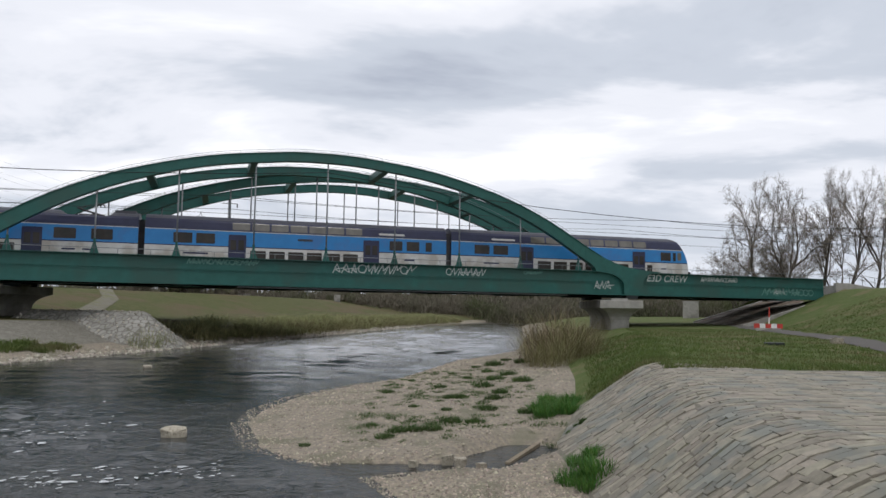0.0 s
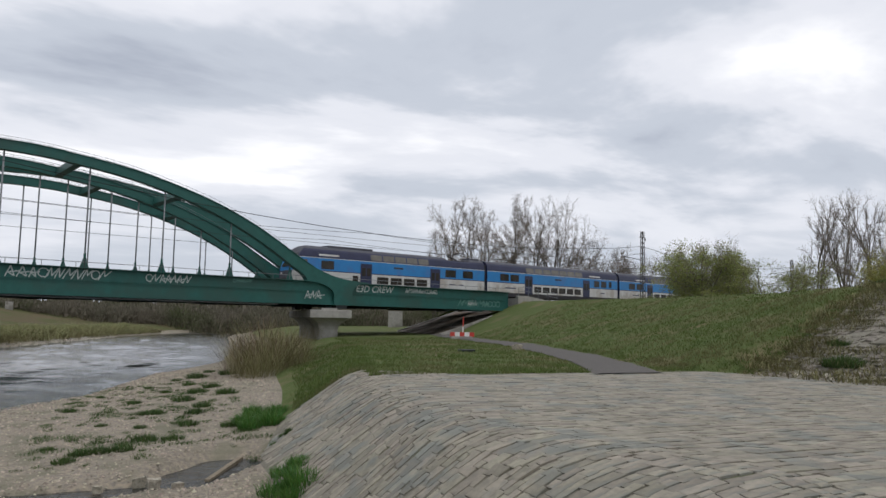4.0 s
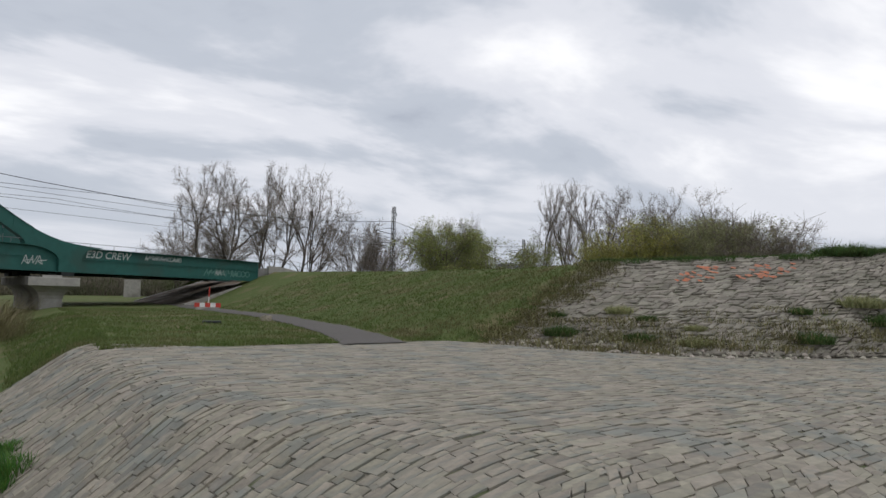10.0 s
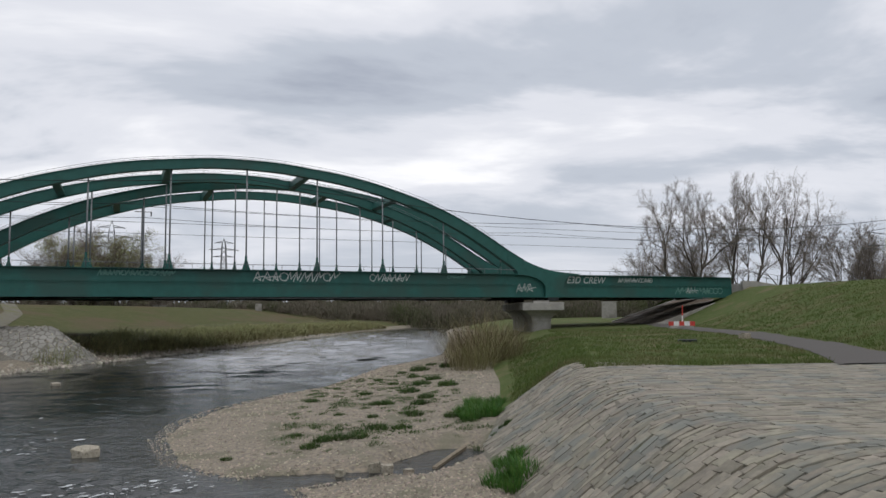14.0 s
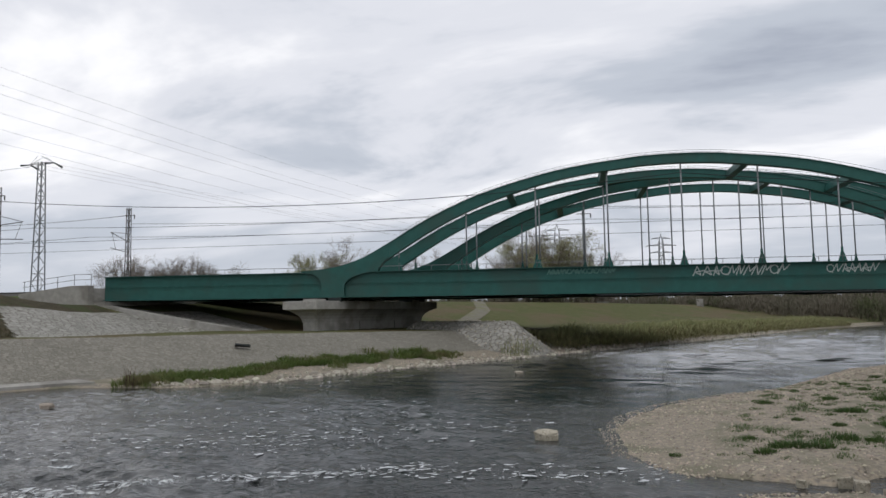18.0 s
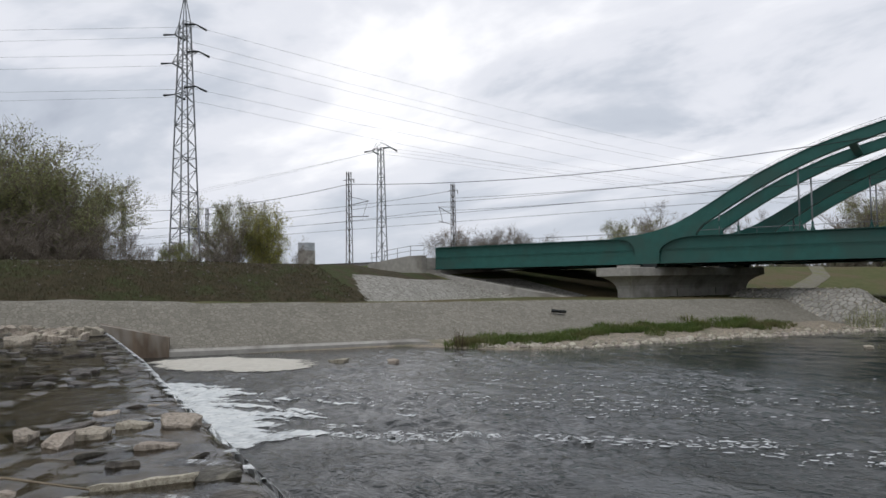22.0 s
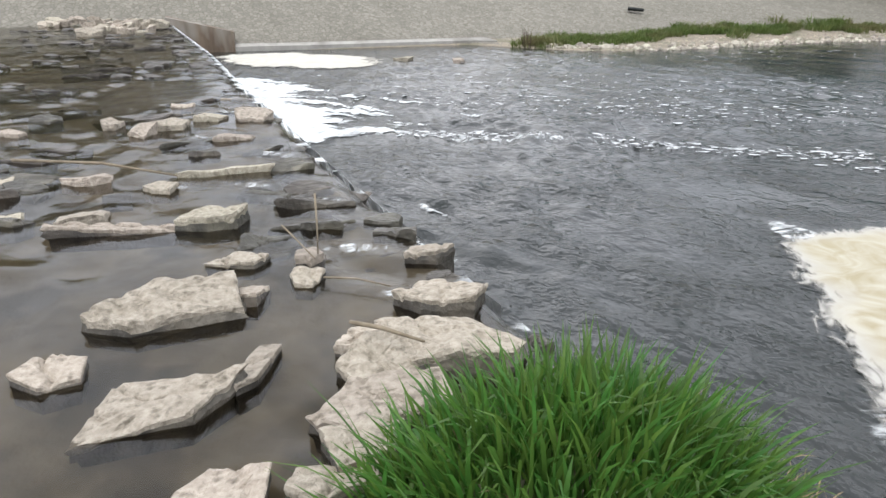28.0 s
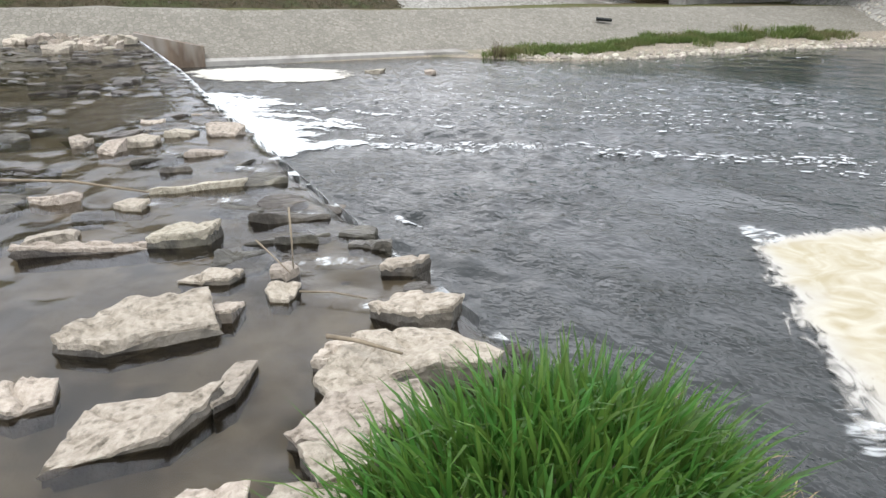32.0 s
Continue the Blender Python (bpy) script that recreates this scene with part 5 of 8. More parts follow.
# ---- paving of the right bank: single stones on the slope and the berm ----
def stone_mesh(corners, rnd, proud, name="paving_stone"):
    """A set stone between four ground corners: sides, chamfer and top."""
    c = [Vector(p) for p in corners]
    mid = sum(c, Vector()) / 4
    nrm = (c[2] - c[0]).cross(c[3] - c[1]).normalized()
    if nrm.z < 0:
        nrm = -nrm
    lift_by = proud * rnd.uniform(0.5, 1.3)
    tilt = [rnd.uniform(-0.3, 0.3) * proud for _ in range(4)]
    low = [p - nrm * 0.06 for p in c]
    edge = [p + nrm * (lift_by * 0.55 + tilt[i]) for i, p in enumerate(c)]
    top = [p + (mid - p) * min(0.16, 0.03 / max((mid - p).length, 0.05)) + nrm * (lift_by + tilt[i]) for i, p in enumerate(c)]
    faces = [(8, 9, 10, 11)] + [(i, (i + 1) % 4, 4 + (i + 1) % 4, 4 + i) for i in range(4)] + [(4 + i, 4 + (i + 1) % 4, 8 + (i + 1) % 4, 8 + i) for i in range(4)]
    return low + edge + top, faces, mid


def make_paving():
    rnd = random.Random(11)
    paving = thing("stone_paving", pose(0, 0, 0), "weathered grey set-stone paving of the river bank", "paving", kind="structure")
    rest = Build()
    singles = []

    def lay(ca, cb, ya, yb, proud):
        gap = 0.004
        jit = lambda: rnd.uniform(-0.019, 0.019)
        q = []
        for c, y in ((ca, ya), (cb, ya), (cb, yb), (ca, yb)):
            x, z = land(c, y)
            q.append(Vector((float(x) + jit(), y + jit() * 0.6, float(z) + 0.012)))
        mid = sum(q, Vector()) / 4
        if (q[1] - q[0]).cross(q[2] - q[1]).length < 0.009:
            return
        q = [p + (mid - p).normalized() * gap for p in q]
        return stone_mesh(q, rnd, proud)

    y = 1.6
    while y < 22.3:
        wide = rnd.uniform(0.11, 0.20) * (1 if y < 12 else 1.3)
        yb = y + wide
        end = 13.0 if y < 19.3 else 12.0 + max(0.0, (22.2 - y) * 0.10)
        cs = np.concatenate([np.linspace(11.03, 12.0, 9)[:-1], np.linspace(12.0, end, 12)]) if end > 12.01 else np.linspace(11.03, 12, 9)
        pts = [land(c, y) for c in cs]
        arc = np.concatenate([[0], np.cumsum([math.hypot(q[0] - p[0], q[1] - p[1]) for p, q in zip(pts, pts[1:])])])
        s = rnd.uniform(-0.3, 0)
        while s < arc[-1]:
            l = rnd.choice((0.17, 0.22, 0.28, 0.33, 0.4, 0.5)) * rnd.uniform(0.85, 1.15) * (1 if y < 12 else 1.3)
            a, b2 = max(0, s), min(arc[-1], s + l)
            s += l
            if b2 - a < 0.1:
                continue
            ca, cb = float(np.interp(a, arc, cs)), float(np.interp(b2, arc, cs))
            mx = float(land((ca + cb) / 2, y)[0])
            if mx > 34 or math.atan2(mx, y) > radians(82):
                continue
            wob = rnd.uniform(-0.05, 0.05)
            made = lay(ca, cb, y + wob, yb + wob, 0.012)
            if not made:
                continue
            verts, faces, mid = made
            far = (mid.x - 4.6) ** 2 + (mid.y - 5.5) ** 2
            singles.append((far, verts, faces, mid))
        y = yb
    singles.sort(key=lambda r: r[0])
    for i, (_, verts, faces, mid) in enumerate(singles):
        if i < 300:
            b = Build()
            b.add([v - mid for v in verts], faces)
            o = b.ob("paving_stone", STONE, paving)
            o.location = mid
        else:
            rest.add(verts, faces)
    me = bpy.data.meshes.new("paving_stones")
    me.from_pydata(rest.v, [], rest.f)
    me.materials.append(STONE_JOINED)
    o = new("paving_stones", me)
    o.parent = paving
    tagged(o, kind="stuff")
    return len(singles)


FACING = mat("facing_stone", (0.25, 0.23, 0.19), (0.175, 0.16, 0.132), 3.5, 0.9, 0, 0.9, fine=10, third=(0.15, 0.138, 0.11), third_scale=0.9, per=0.22, dist=0.03)
FACING_FAR = mat("facing_stone_far", (0.25, 0.23, 0.19), (0.175, 0.16, 0.132), 3.5, 0.9, 0, 0.9, fine=10, third=(0.15, 0.138, 0.11), third_scale=0.9, per=0.22, island=True, dist=0.03)


def make_revetment():
    """Rough stone facing on the levee beside the paving."""
    rnd = random.Random(23)
    wall = thing("stone_revetment", pose(0, 0, 0), "rough grey stone facing on the levee slope with weeds", "revetment", kind="structure")
    ys = np.arange(3.0, 19.8, 0.05)
    pts = np.array([land(13.5, y) for y in ys])
    arc = np.concatenate([[0], np.cumsum(np.hypot(np.diff(pts[:, 0]), 0.05))])
    made = []
    rows = [13 + k / 34 for k in range(35)]
    for r in range(34):
        s = rnd.uniform(0, 0.6)
        while s < arc[-1]:
            l = rnd.uniform(0.2, 0.62)
            ya, yb = float(np.interp(s, arc, ys)), float(np.interp(s + l, arc, ys))
            s += l
            if yb - ya < 0.01 or ya > 17.6 + r * 0.045:
                continue
            q = []
            for c, y in ((rows[r], ya), (rows[r + 1], ya), (rows[r + 1], yb), (rows[r], yb)):
                c = min(14, max(13.01, c + rnd.uniform(-0.013, 0.013)))
                x, z = land(c, y + rnd.uniform(-0.08, 0.08) * (yb - ya) / 0.6)
                q.append(Vector((float(x), y, float(z) + 0.02)))
            mid = sum(q, Vector()) / 4
            q = [p + (mid - p).normalized() * rnd.uniform(0.008, 0.035) for p in q]
            made.append((mid.length, *stone_mesh(q, rnd, 0.05)))
    made.sort(key=lambda m: m[0])
    rest = Build()
    for i, (_, verts, faces, mid) in enumerate(made):
        if i < 300:
            b = Build()
            b.add([v - mid for v in verts], faces)
            o = b.ob("facing_stone", FACING, wall)
            o.location = mid
        else:
            rest.add(verts, faces)
    if rest.v:
        o = rest.ob("facing_stones", FACING_FAR, wall, kind="stuff")
    # orange paint sprayed on the stones
    ORANGE = mat("orange_spray_paint", (0.52, 0.16, 0.08), (0.33, 0.17, 0.11), 9, 0.8, 0, 0)
    for y0, c0, seed in ((14.6, 13.80, 3), (12.8, 13.82, 4)):
        b = Build()
        r2 = random.Random(seed)
        for k in range(30):
            y = y0 + r2.uniform(-0.75, 0.55)
            c = c0 + r2.uniform(-0.11, 0.09)
            x, z = land(c, y)
            x2, z2 = land(c - 0.02, y - 0.2)
            up = 0.11
            b.add([(x, y, z + up), (x2, y - 0.22, z2 + up + 0.01), (x2 - 0.07, y - 0.22, z2 + up - 0.04), (x - 0.07, y, z + up - 0.035)], [(0, 1, 2, 3)])
        b.ob("sprayed_paint", ORANGE, wall, "smears of orange spray paint")


# ---- foam on the river ----
def foam_material(name, base, second, holes, rim=None):
    m = bpy.data.materials.new(name)
    m.use_nodes = True
    nodes, links = m.node_tree.nodes, m.node_tree.links
    bsdf, out = nodes["Principled BSDF"], nodes["Material Output"]
    bsdf.inputs["Roughness"].default_value = 0.9
    where = nodes.new("ShaderNodeTexCoord")
    big = nodes.new("ShaderNodeTexNoise")
    big.inputs["Scale"].default_value, big.inputs["Detail"].default_value, big.inputs["Distortion"].default_value = 1.7, 8, 1.6
    links.new(where.outputs["Object"], big.inputs["Vector"])
    tone = nodes.new("ShaderNodeMixRGB")
    tone.inputs[1].default_value, tone.inputs[2].default_value = (*base, 1), (*second, 1)
    sharp = nodes.new("ShaderNodeMapRange")
    sharp.inputs[1].default_value, sharp.inputs[2].default_value = 0.36, 0.64
    links.new(big.outputs["Fac"], sharp.inputs[0])
    links.new(sharp.outputs[0], tone.inputs[0])
    colour = tone
    if rim:
        # fresh white foam where the raft thins out
        depth = nodes.new("ShaderNodeAttribute")
        depth.attribute_name = "thickness"
        fresh = nodes.new("ShaderNodeMapRange")
        fresh.inputs[1].default_value, fresh.inputs[2].default_value = 0.55, 0.98
        links.new(depth.outputs["Fac"], fresh.inputs[0])
        colour = nodes.new("ShaderNodeMixRGB")
        colour.inputs[1].default_value = (*rim, 1)
        links.new(fresh.outputs[0], colour.inputs[0])
        links.new(tone.outputs[0], colour.inputs[2])
    links.new(colour.outputs[0], bsdf.inputs["Base Color"])
    fine = nodes.new("ShaderNodeTexNoise")
    fine.inputs["Scale"].default_value, fine.inputs["Detail"].default_value, fine.inputs["Distortion"].default_value = 3.2, 8, 1.2
    flow = nodes.new("ShaderNodeMapping")
    flow.inputs["Scale"].default_value = (1.9, 0.7, 1)
    flow.inputs["Rotation"].default_value = (0, 0, radians(20))
    links.new(where.outputs["Object"], flow.inputs[0])
    links.new(flow.outputs[0], fine.inputs["Vector"])
    b = nodes.new("ShaderNodeBump")
    b.inputs["Strength"].default_value, b.inputs["Distance"].default_value = 0.3, 0.012
    links.new(fine.outputs["Fac"], b.inputs["Height"])
    links.new(b.outputs[0], bsdf.inputs["Normal"])
    if holes:
        attr = nodes.new("ShaderNodeAttribute")
        attr.attribute_name = "thickness"
        see = nodes.new("ShaderNodeBsdfTransparent")
        mix = nodes.new("ShaderNodeMixShader")
        cut = nodes.new("ShaderNodeMath")
        cut.operation = "ADD"
        links.new(fine.outputs["Fac"], cut.inputs[0])
        links.new(attr.outputs["Fac"], cut.inputs[1])
        ramp = nodes.new("ShaderNodeMapRange")
        ramp.inputs[1].default_value, ramp.inputs[2].default_value = 0.88, 1.16
        links.new(cut.outputs[0], ramp.inputs[0])
        links.new(ramp.outputs[0], mix.inputs[0])
        links.new(see.outputs[0], mix.inputs[1])
        links.new(bsdf.outputs[0], mix.inputs[2])
        links.new(mix.outputs[0], out.inputs[0])
    return m


FOAM_WHITE = foam_material("white_water_foam", (0.66, 0.68, 0.67), (0.46, 0.49, 0.50), True)
FOAM_OLD = foam_material("yellowish_foam", (0.295, 0.258, 0.165), (0.40, 0.375, 0.30), True, (0.38, 0.37, 0.34))
FOAM_RAFT = foam_material("white_raft_foam", (0.52, 0.50, 0.44), (0.42, 0.40, 0.35), True)
FOAM_FLECK = mat("foam_fleck", (0.62, 0.64, 0.65), (0.42, 0.44, 0.45), 6, 0.9, 0, 0)
DRIFT = []


def foam_patch(name, cx, cy, rx, ry, turn, material, label, seed, height=0.05, z=0.012, res=46, shape=None, cap=1.0, world=None):
    """A raft of foam: a gently domed sheet whose density falls to its ragged rim."""
    b = Build()
    dens = []
    for i in range(res + 1):
        for j in range(res + 1):
            a, c = 2 * i / res - 1, 2 * j / res - 1
            x, y = a * rx, c * ry
            if world:
                cs, sn = math.cos(radians(turn)), math.sin(radians(turn))
                d = world(cx + x * cs - y * sn, cy + x * sn + y * cs) + 0.5 * noise.noise((x * 0.35 + seed, y * 2.0, 4)) + 0.3 * noise.noise((x * 0.9, y * 4.5 + seed, 7)) - 0.5 * max(abs(a), abs(c)) ** 6
            else:
                d = shape(a, c) if shape else 1 - (a * a + c * c)
            d += 0.30 * noise.noise((x * 0.55 + seed, y * 0.55, 2)) + 0.14 * noise.noise((x * 1.7 + seed, y * 1.7, 5)) + 0.06 * noise.noise((x * 5 + seed, y * 5, 9))
            dens.append(max(-0.6, min(cap, d * 1.6)))
            b.v.append((x, y, 0.002 + height * max(0.0, min(1.0, d))))
    if z < 0.5:
        # the sheet rides on the ripples
        cs, sn = math.cos(radians(turn)), math.sin(radians(turn))
        flat_v = np.array(b.v)
        ride = river_height(cx + flat_v[:, 0] * cs - flat_v[:, 1] * sn, cy + flat_v[:, 0] * sn + flat_v[:, 1] * cs)
        b.v = [(p[0], p[1], p[2] + r) for p, r in zip(b.v, ride.tolist())]
    n = res + 1
    b.f = [(i * n + j, i * n + j + 1, (i + 1) * n + j + 1, (i + 1) * n + j) for i in range(res) for j in range(res) if max(dens[i * n + j], dens[i * n + j + 1], dens[(i + 1) * n + j]) > -0.15]
    b.slots = [0] * len(b.f)
    me = bpy.data.meshes.new(name)
    me.from_pydata(b.v, [], b.f)
    me.polygons.foreach_set("use_smooth", [True] * len(me.polygons))
    layer = me.attributes.new("thickness", "FLOAT", "POINT")
    layer.data.foreach_set("value", dens)
    me.materials.append(material)
    o = new(name, me)
    o.matrix_basis = pose(cx, cy, z, 0, 0, turn)
    tagged(o, label, "foam")
    return o


def make_foam():
    foam_patch("foam_raft", -1.35, 8.5, 2.8, 4.7, 45, FOAM_OLD, "thick yellowish-white foam raft turning in the eddy", 3.0, 0.012, res=90,
               shape=lambda a, c: 0.95 - 0.95 * abs(a) ** 3 - 0.95 * abs(c) ** 5 - 0.12 * math.sin(c * 7))
    foam_patch("foam_raft", -5.3, 9.55, 1.15, 0.55, -22, FOAM_WHITE, "ragged white tail of the foam raft", 5.0, 0.01, res=60, cap=0.5, shape=lambda a, c: 0.5 - 0.45 * a * a - 0.8 * c * c)
    foam_patch("foam_raft", -2.2, 5.75, 0.7, 0.4, -40, FOAM_WHITE, "ragged white edge of the foam raft", 6.0, 0.01, res=50, cap=0.48, shape=lambda a, c: 0.42 - 0.45 * a * a - 0.7 * c * c)
    foam_patch("foam_raft", -32.4, 12.9, 5.2, 3.2, 25, FOAM_RAFT, "dense white foam raft below the weir's far end", 8.0, 0.03, res=60)
    def near_crest(x0, x1, reach, top):
        def dense(x, y):
            off = y - crest_y(x)
            ends = min(1.0, max(0.0, min(x - x0, x1 - x) / 1.5))
            return top * math.exp(-max(0.0, off - 0.3) / reach) * ends - 0.30 - (0.6 if off < 0.05 else 0) - 0.35 * (1 - ends)
        return dense

    foam_patch("white_water", -20.0, 8.2, 7.6, 4.6, 28, FOAM_WHITE, "churning white water at the foot of the weir", 14.0, 0.02, res=130, cap=0.72, world=near_crest(-28.5, -14.2, 3.2, 1.5))
    foam_patch("white_water", -11.0, 5.6, 4.6, 2.0, 10, FOAM_WHITE, "thin white water along the weir's foot", 21.0, 0.02, res=100, cap=0.58, world=near_crest(-16.0, -5.5, 0.9, 1.15))
    foam_patch("white_water", -5.2, 3.9, 2.0, 0.8, -6, FOAM_WHITE, "thin white water along the weir's foot", 24.0, 0.02, res=60, cap=0.55, world=near_crest(-7.6, -2.8, 0.5, 1.0))
    foam_patch("white_water", -14.6, 9.1, 4.2, 0.55, 44, FOAM_WHITE, "long foam streak trailing from the weir", 33.0, 0.01, res=90, cap=0.46, shape=lambda a, c: 0.34 - 0.6 * c * c - 0.25 * a * a)
    foam_patch("white_water", -9.6, 13.4, 3.6, 0.7, 36, FOAM_WHITE, "thin foam streak on the dark river", 36.0, 0.01, res=90, cap=0.42, shape=lambda a, c: 0.22 - 0.5 * c * c - 0.25 * a * a)
    # broken white water on the stones above the crest
    for k, (x, off, rx, ry) in enumerate(((-5.2, 0.5, 0.7, 0.22), (-6.6, 0.35, 0.6, 0.25), (-7.6, 0.9, 0.8, 0.2), (-9.0, 0.5, 0.9, 0.25), (-10.6, 1.3, 0.9, 0.22), (-12.5, 0.6, 1.0, 0.25), (-4.2, 0.5, 0.4, 0.16), (-8.2, 1.9, 0.6, 0.16))):
        foam_patch("white_water", x, crest_y(x) - off, rx, ry, 62 - 9 * k % 40, FOAM_WHITE, "broken white water between the weir's stones", 40.0 + k * 3, 0.01, z=1.366, res=34, cap=0.47, shape=lambda a, c: 0.34 - 0.6 * (a * a + c * c))
    # flecks drifting down from the weir
    rnd = random.Random(77)
    streaks = [((-17, 6.6), (-12.5, 11.4), 0.45, 300), ((-12.5, 11.4), (-8.0, 14.6), 0.6, 260), ((-8.5, 14.0), (-3.5, 16.0), 1.0, 160), ((-22, 10.5), (-13, 17), 1.8, 260), ((-25, 13), (-12, 24), 3.0, 420), ((-15, 15), (-9, 21), 2.2, 260), ((-28, 18), (-20, 34), 2.6, 220)]
    for (xa, ya), (xb, yb), wide, count in streaks:
        b = Build()
        mx, my = (xa + xb) / 2, (ya + yb) / 2
        for _ in range(count):
            a = rnd.random()
            x = xa + (xb - xa) * a + rnd.gauss(0, wide * 0.5) - mx
            y = ya + (yb - ya) * a + rnd.gauss(0, wide * 0.5) - my
            l = rnd.uniform(0.02, 0.11) * rnd.choice((0.5, 0.7, 1, 1.6))
            w = l * rnd.uniform(0.2, 0.7)
            t = math.atan2(yb - ya, xb - xa) + rnd.gauss(0, 0.5)
            k = rnd.randint(6, 8)
            pts = []
            for i in range(k):
                w2 = 2 * math.pi * i / k
                r = rnd.uniform(0.35, 1.25)
                u, v = math.cos(w2) * l * r, math.sin(w2) * w * r
                pts.append((x + u * math.cos(t) - v * math.sin(t), y + u * math.sin(t) + v * math.cos(t), 0.0))
            b.add(pts, [tuple(range(k))])
        o = b.ob("foam_flecks", FOAM_FLECK)
        o.matrix_basis = pose(mx, my, 0.028)
        tagged(o, "white foam flecks drifting on the dark river", "foam", kind="stuff")
        d = Vector((xb - xa, yb - ya)).normalized() * 2.6
        DRIFT.append((o, mx - d.x / 2, my - d.y / 2, d.x, d.y, 4))


make_foam()

# ---- water spilling over the crest ----


def make_spill():
    rnd = random.Random(31)
    x = -3.2
    while x > -39:
        w = rnd.uniform(0.5, 1.4) * (1 if x > -14 else 2.0)
        n = max(6, int(w / 0.07))
        b = Build()
        dens = []
        for i in range(n + 1):
            xx = x - w * i / n
            yc = crest_y(xx)
            wob = 0.06 * noise.noise((xx * 3, 0, 0))
            most = (0.36 if xx > -6 else 0.52 if xx > -12 else 0.6) + 0.5 * noise.noise((xx * 2.3, 5, 0)) - (0.25 if i in (0, n) else 0)
            for (y, z), more in zip(((yc - 0.10, 1.362), (yc + 0.08, 1.352), (yc + 0.22 + wob, 1.2), (yc + 0.32 + wob, 0.8), (yc + 0.42 + wob * 2, 0.02)), (-0.35, -0.1 if xx > -13 else 0.04, 0.05, 0.12, 0.2)):
                b.v.append((xx, y, z))
                dens.append(most + more)
        b.f = [(i * 5 + j, i * 5 + j + 1, i * 5 + 6 + j, i * 5 + 5 + j) for i in range(n) for j in range(4)]
        me = bpy.data.meshes.new("spilling_water")
        me.from_pydata(b.v, [], b.f)
        me.polygons.foreach_set("use_smooth", [True] * len(me.polygons))
        me.attributes.new("thickness", "FLOAT", "POINT").data.foreach_set("value", dens)
        me.materials.append(FOAM_WHITE)
        tagged(new("spilling_water", me), "thin white sheet of water falling over the weir", "water", "sheets of falling water")
        x -= w + rnd.uniform(0.0, 0.4) * (1.0 if x > -12 else 0.2)


make_spill()


def make_crest_stones():
    rnd = random.Random(41)
    shapes = [rock_mesh("crest_slab", l, w, h, 400 + i, DARK_ROCK, 1) for i, (l, w, h) in enumerate([(0.8, 0.5, 0.3), (0.6, 0.45, 0.34), (1.0, 0.4, 0.26), (0.5, 0.5, 0.3), (0.7, 0.35, 0.36)])]
    x = -5.0
    while x > -39:
        o = new("crest_slab", rnd.choice(shapes))
        o.matrix_basis = pose(x, crest_y(x) - 0.22 + rnd.uniform(-0.16, 0.1), 1.10 + rnd.uniform(-0.07, 0.03), rnd.uniform(-6, 6), rnd.uniform(-6, 6), rnd.uniform(-30, 60))
        tagged(o, "dark wet slab on the weir's edge", "rock", "slabs of the weir's edge")
        x -= rnd.uniform(0.35, 0.8) if x > -20 else rnd.uniform(0.8, 1.6)


make_crest_stones()


def make_pebbles():
    """Loose pebbles over the gravel bar and along both shores."""
    rnd = random.Random(51)
    b = Build()
    for i in range(16000):
        if i < 12000:
            y = 12.5 + 36 * rnd.random() ** 1.5
            c = 10 + (rnd.random() ** (1.0 if rnd.random() < 0.5 else 2.5)) * 0.98
        else:
            y = 25 + 70 * rnd.random() ** 1.4
            c = 7 - rnd.random() ** 2 * 0.55
        x = float(land(c, y)[0])
        z = ground_z(x, y)
        if z < -0.06:
            continue
        s = rnd.uniform(0.015, 0.05) * (1 + max(0, y - 20) / 35) * (1.5 if rnd.random() < 0.06 else 1)
        a = rnd.uniform(0, 6.28)
        ca, sa = math.cos(a) * s, math.sin(a) * s
        k = rnd.uniform(0.5, 0.9)
        b.add([(x + ca, y + sa, z), (x - sa * k, y + ca * k, z), (x - ca, y - sa, z), (x + sa * k, y - ca * k, z), (x + ca * 0.2, y + sa * 0.2, z + s * 0.75)], [(0, 1, 4), (1, 2, 4), (2, 3, 4), (3, 0, 4)])
    me = bpy.data.meshes.new("pebbles")
    me.from_pydata(b.v, [], b.f)
    me.materials.append(PEBBLE)
    tagged(new("pebbles", me), "loose pale pebbles on the gravel shore", "pebbles", kind="stuff")


PEBBLE = mat("pebble", (0.35, 0.305, 0.24), (0.24, 0.21, 0.165), 3, 0.85, 0, 0, per=0.45, island=True)
make_pebbles()

# ---- trees, bushes and grass ----
BARK = mat("grey_bark", (0.12, 0.105, 0.086), (0.075, 0.065, 0.054), 3, 0.95, 0, 0.5)
TWIGS = mat("bare_twigs", (0.22, 0.19, 0.16), (0.165, 0.14, 0.118), 2, 0.95, 0, 0)
RED_TWIGS = mat("brown_brush", (0.115, 0.08, 0.055), (0.075, 0.055, 0.04), 2, 0.95, 0, 0)
SPRING_LEAF = mat("spring_leaves", (0.29, 0.31, 0.11), (0.22, 0.26, 0.085), 0.6, 0.8, 0, 0, per=0.3, island=True)
YELLOW_LEAF = mat("yellow_green_leaves", (0.35, 0.33, 0.10), (0.27, 0.27, 0.08), 0.6, 0.8, 0, 0, per=0.3, island=True)
OLIVE_LEAF = mat("olive_leaves", (0.30, 0.31, 0.15), (0.235, 0.245, 0.12), 0.6, 0.8, 0, 0, per=0.3, island=True)
DRY_WEED = mat("dry_weed_stems", (0.19, 0.145, 0.095), (0.12, 0.09, 0.06), 2, 0.95, 0, 0, per=0.3, island=True)
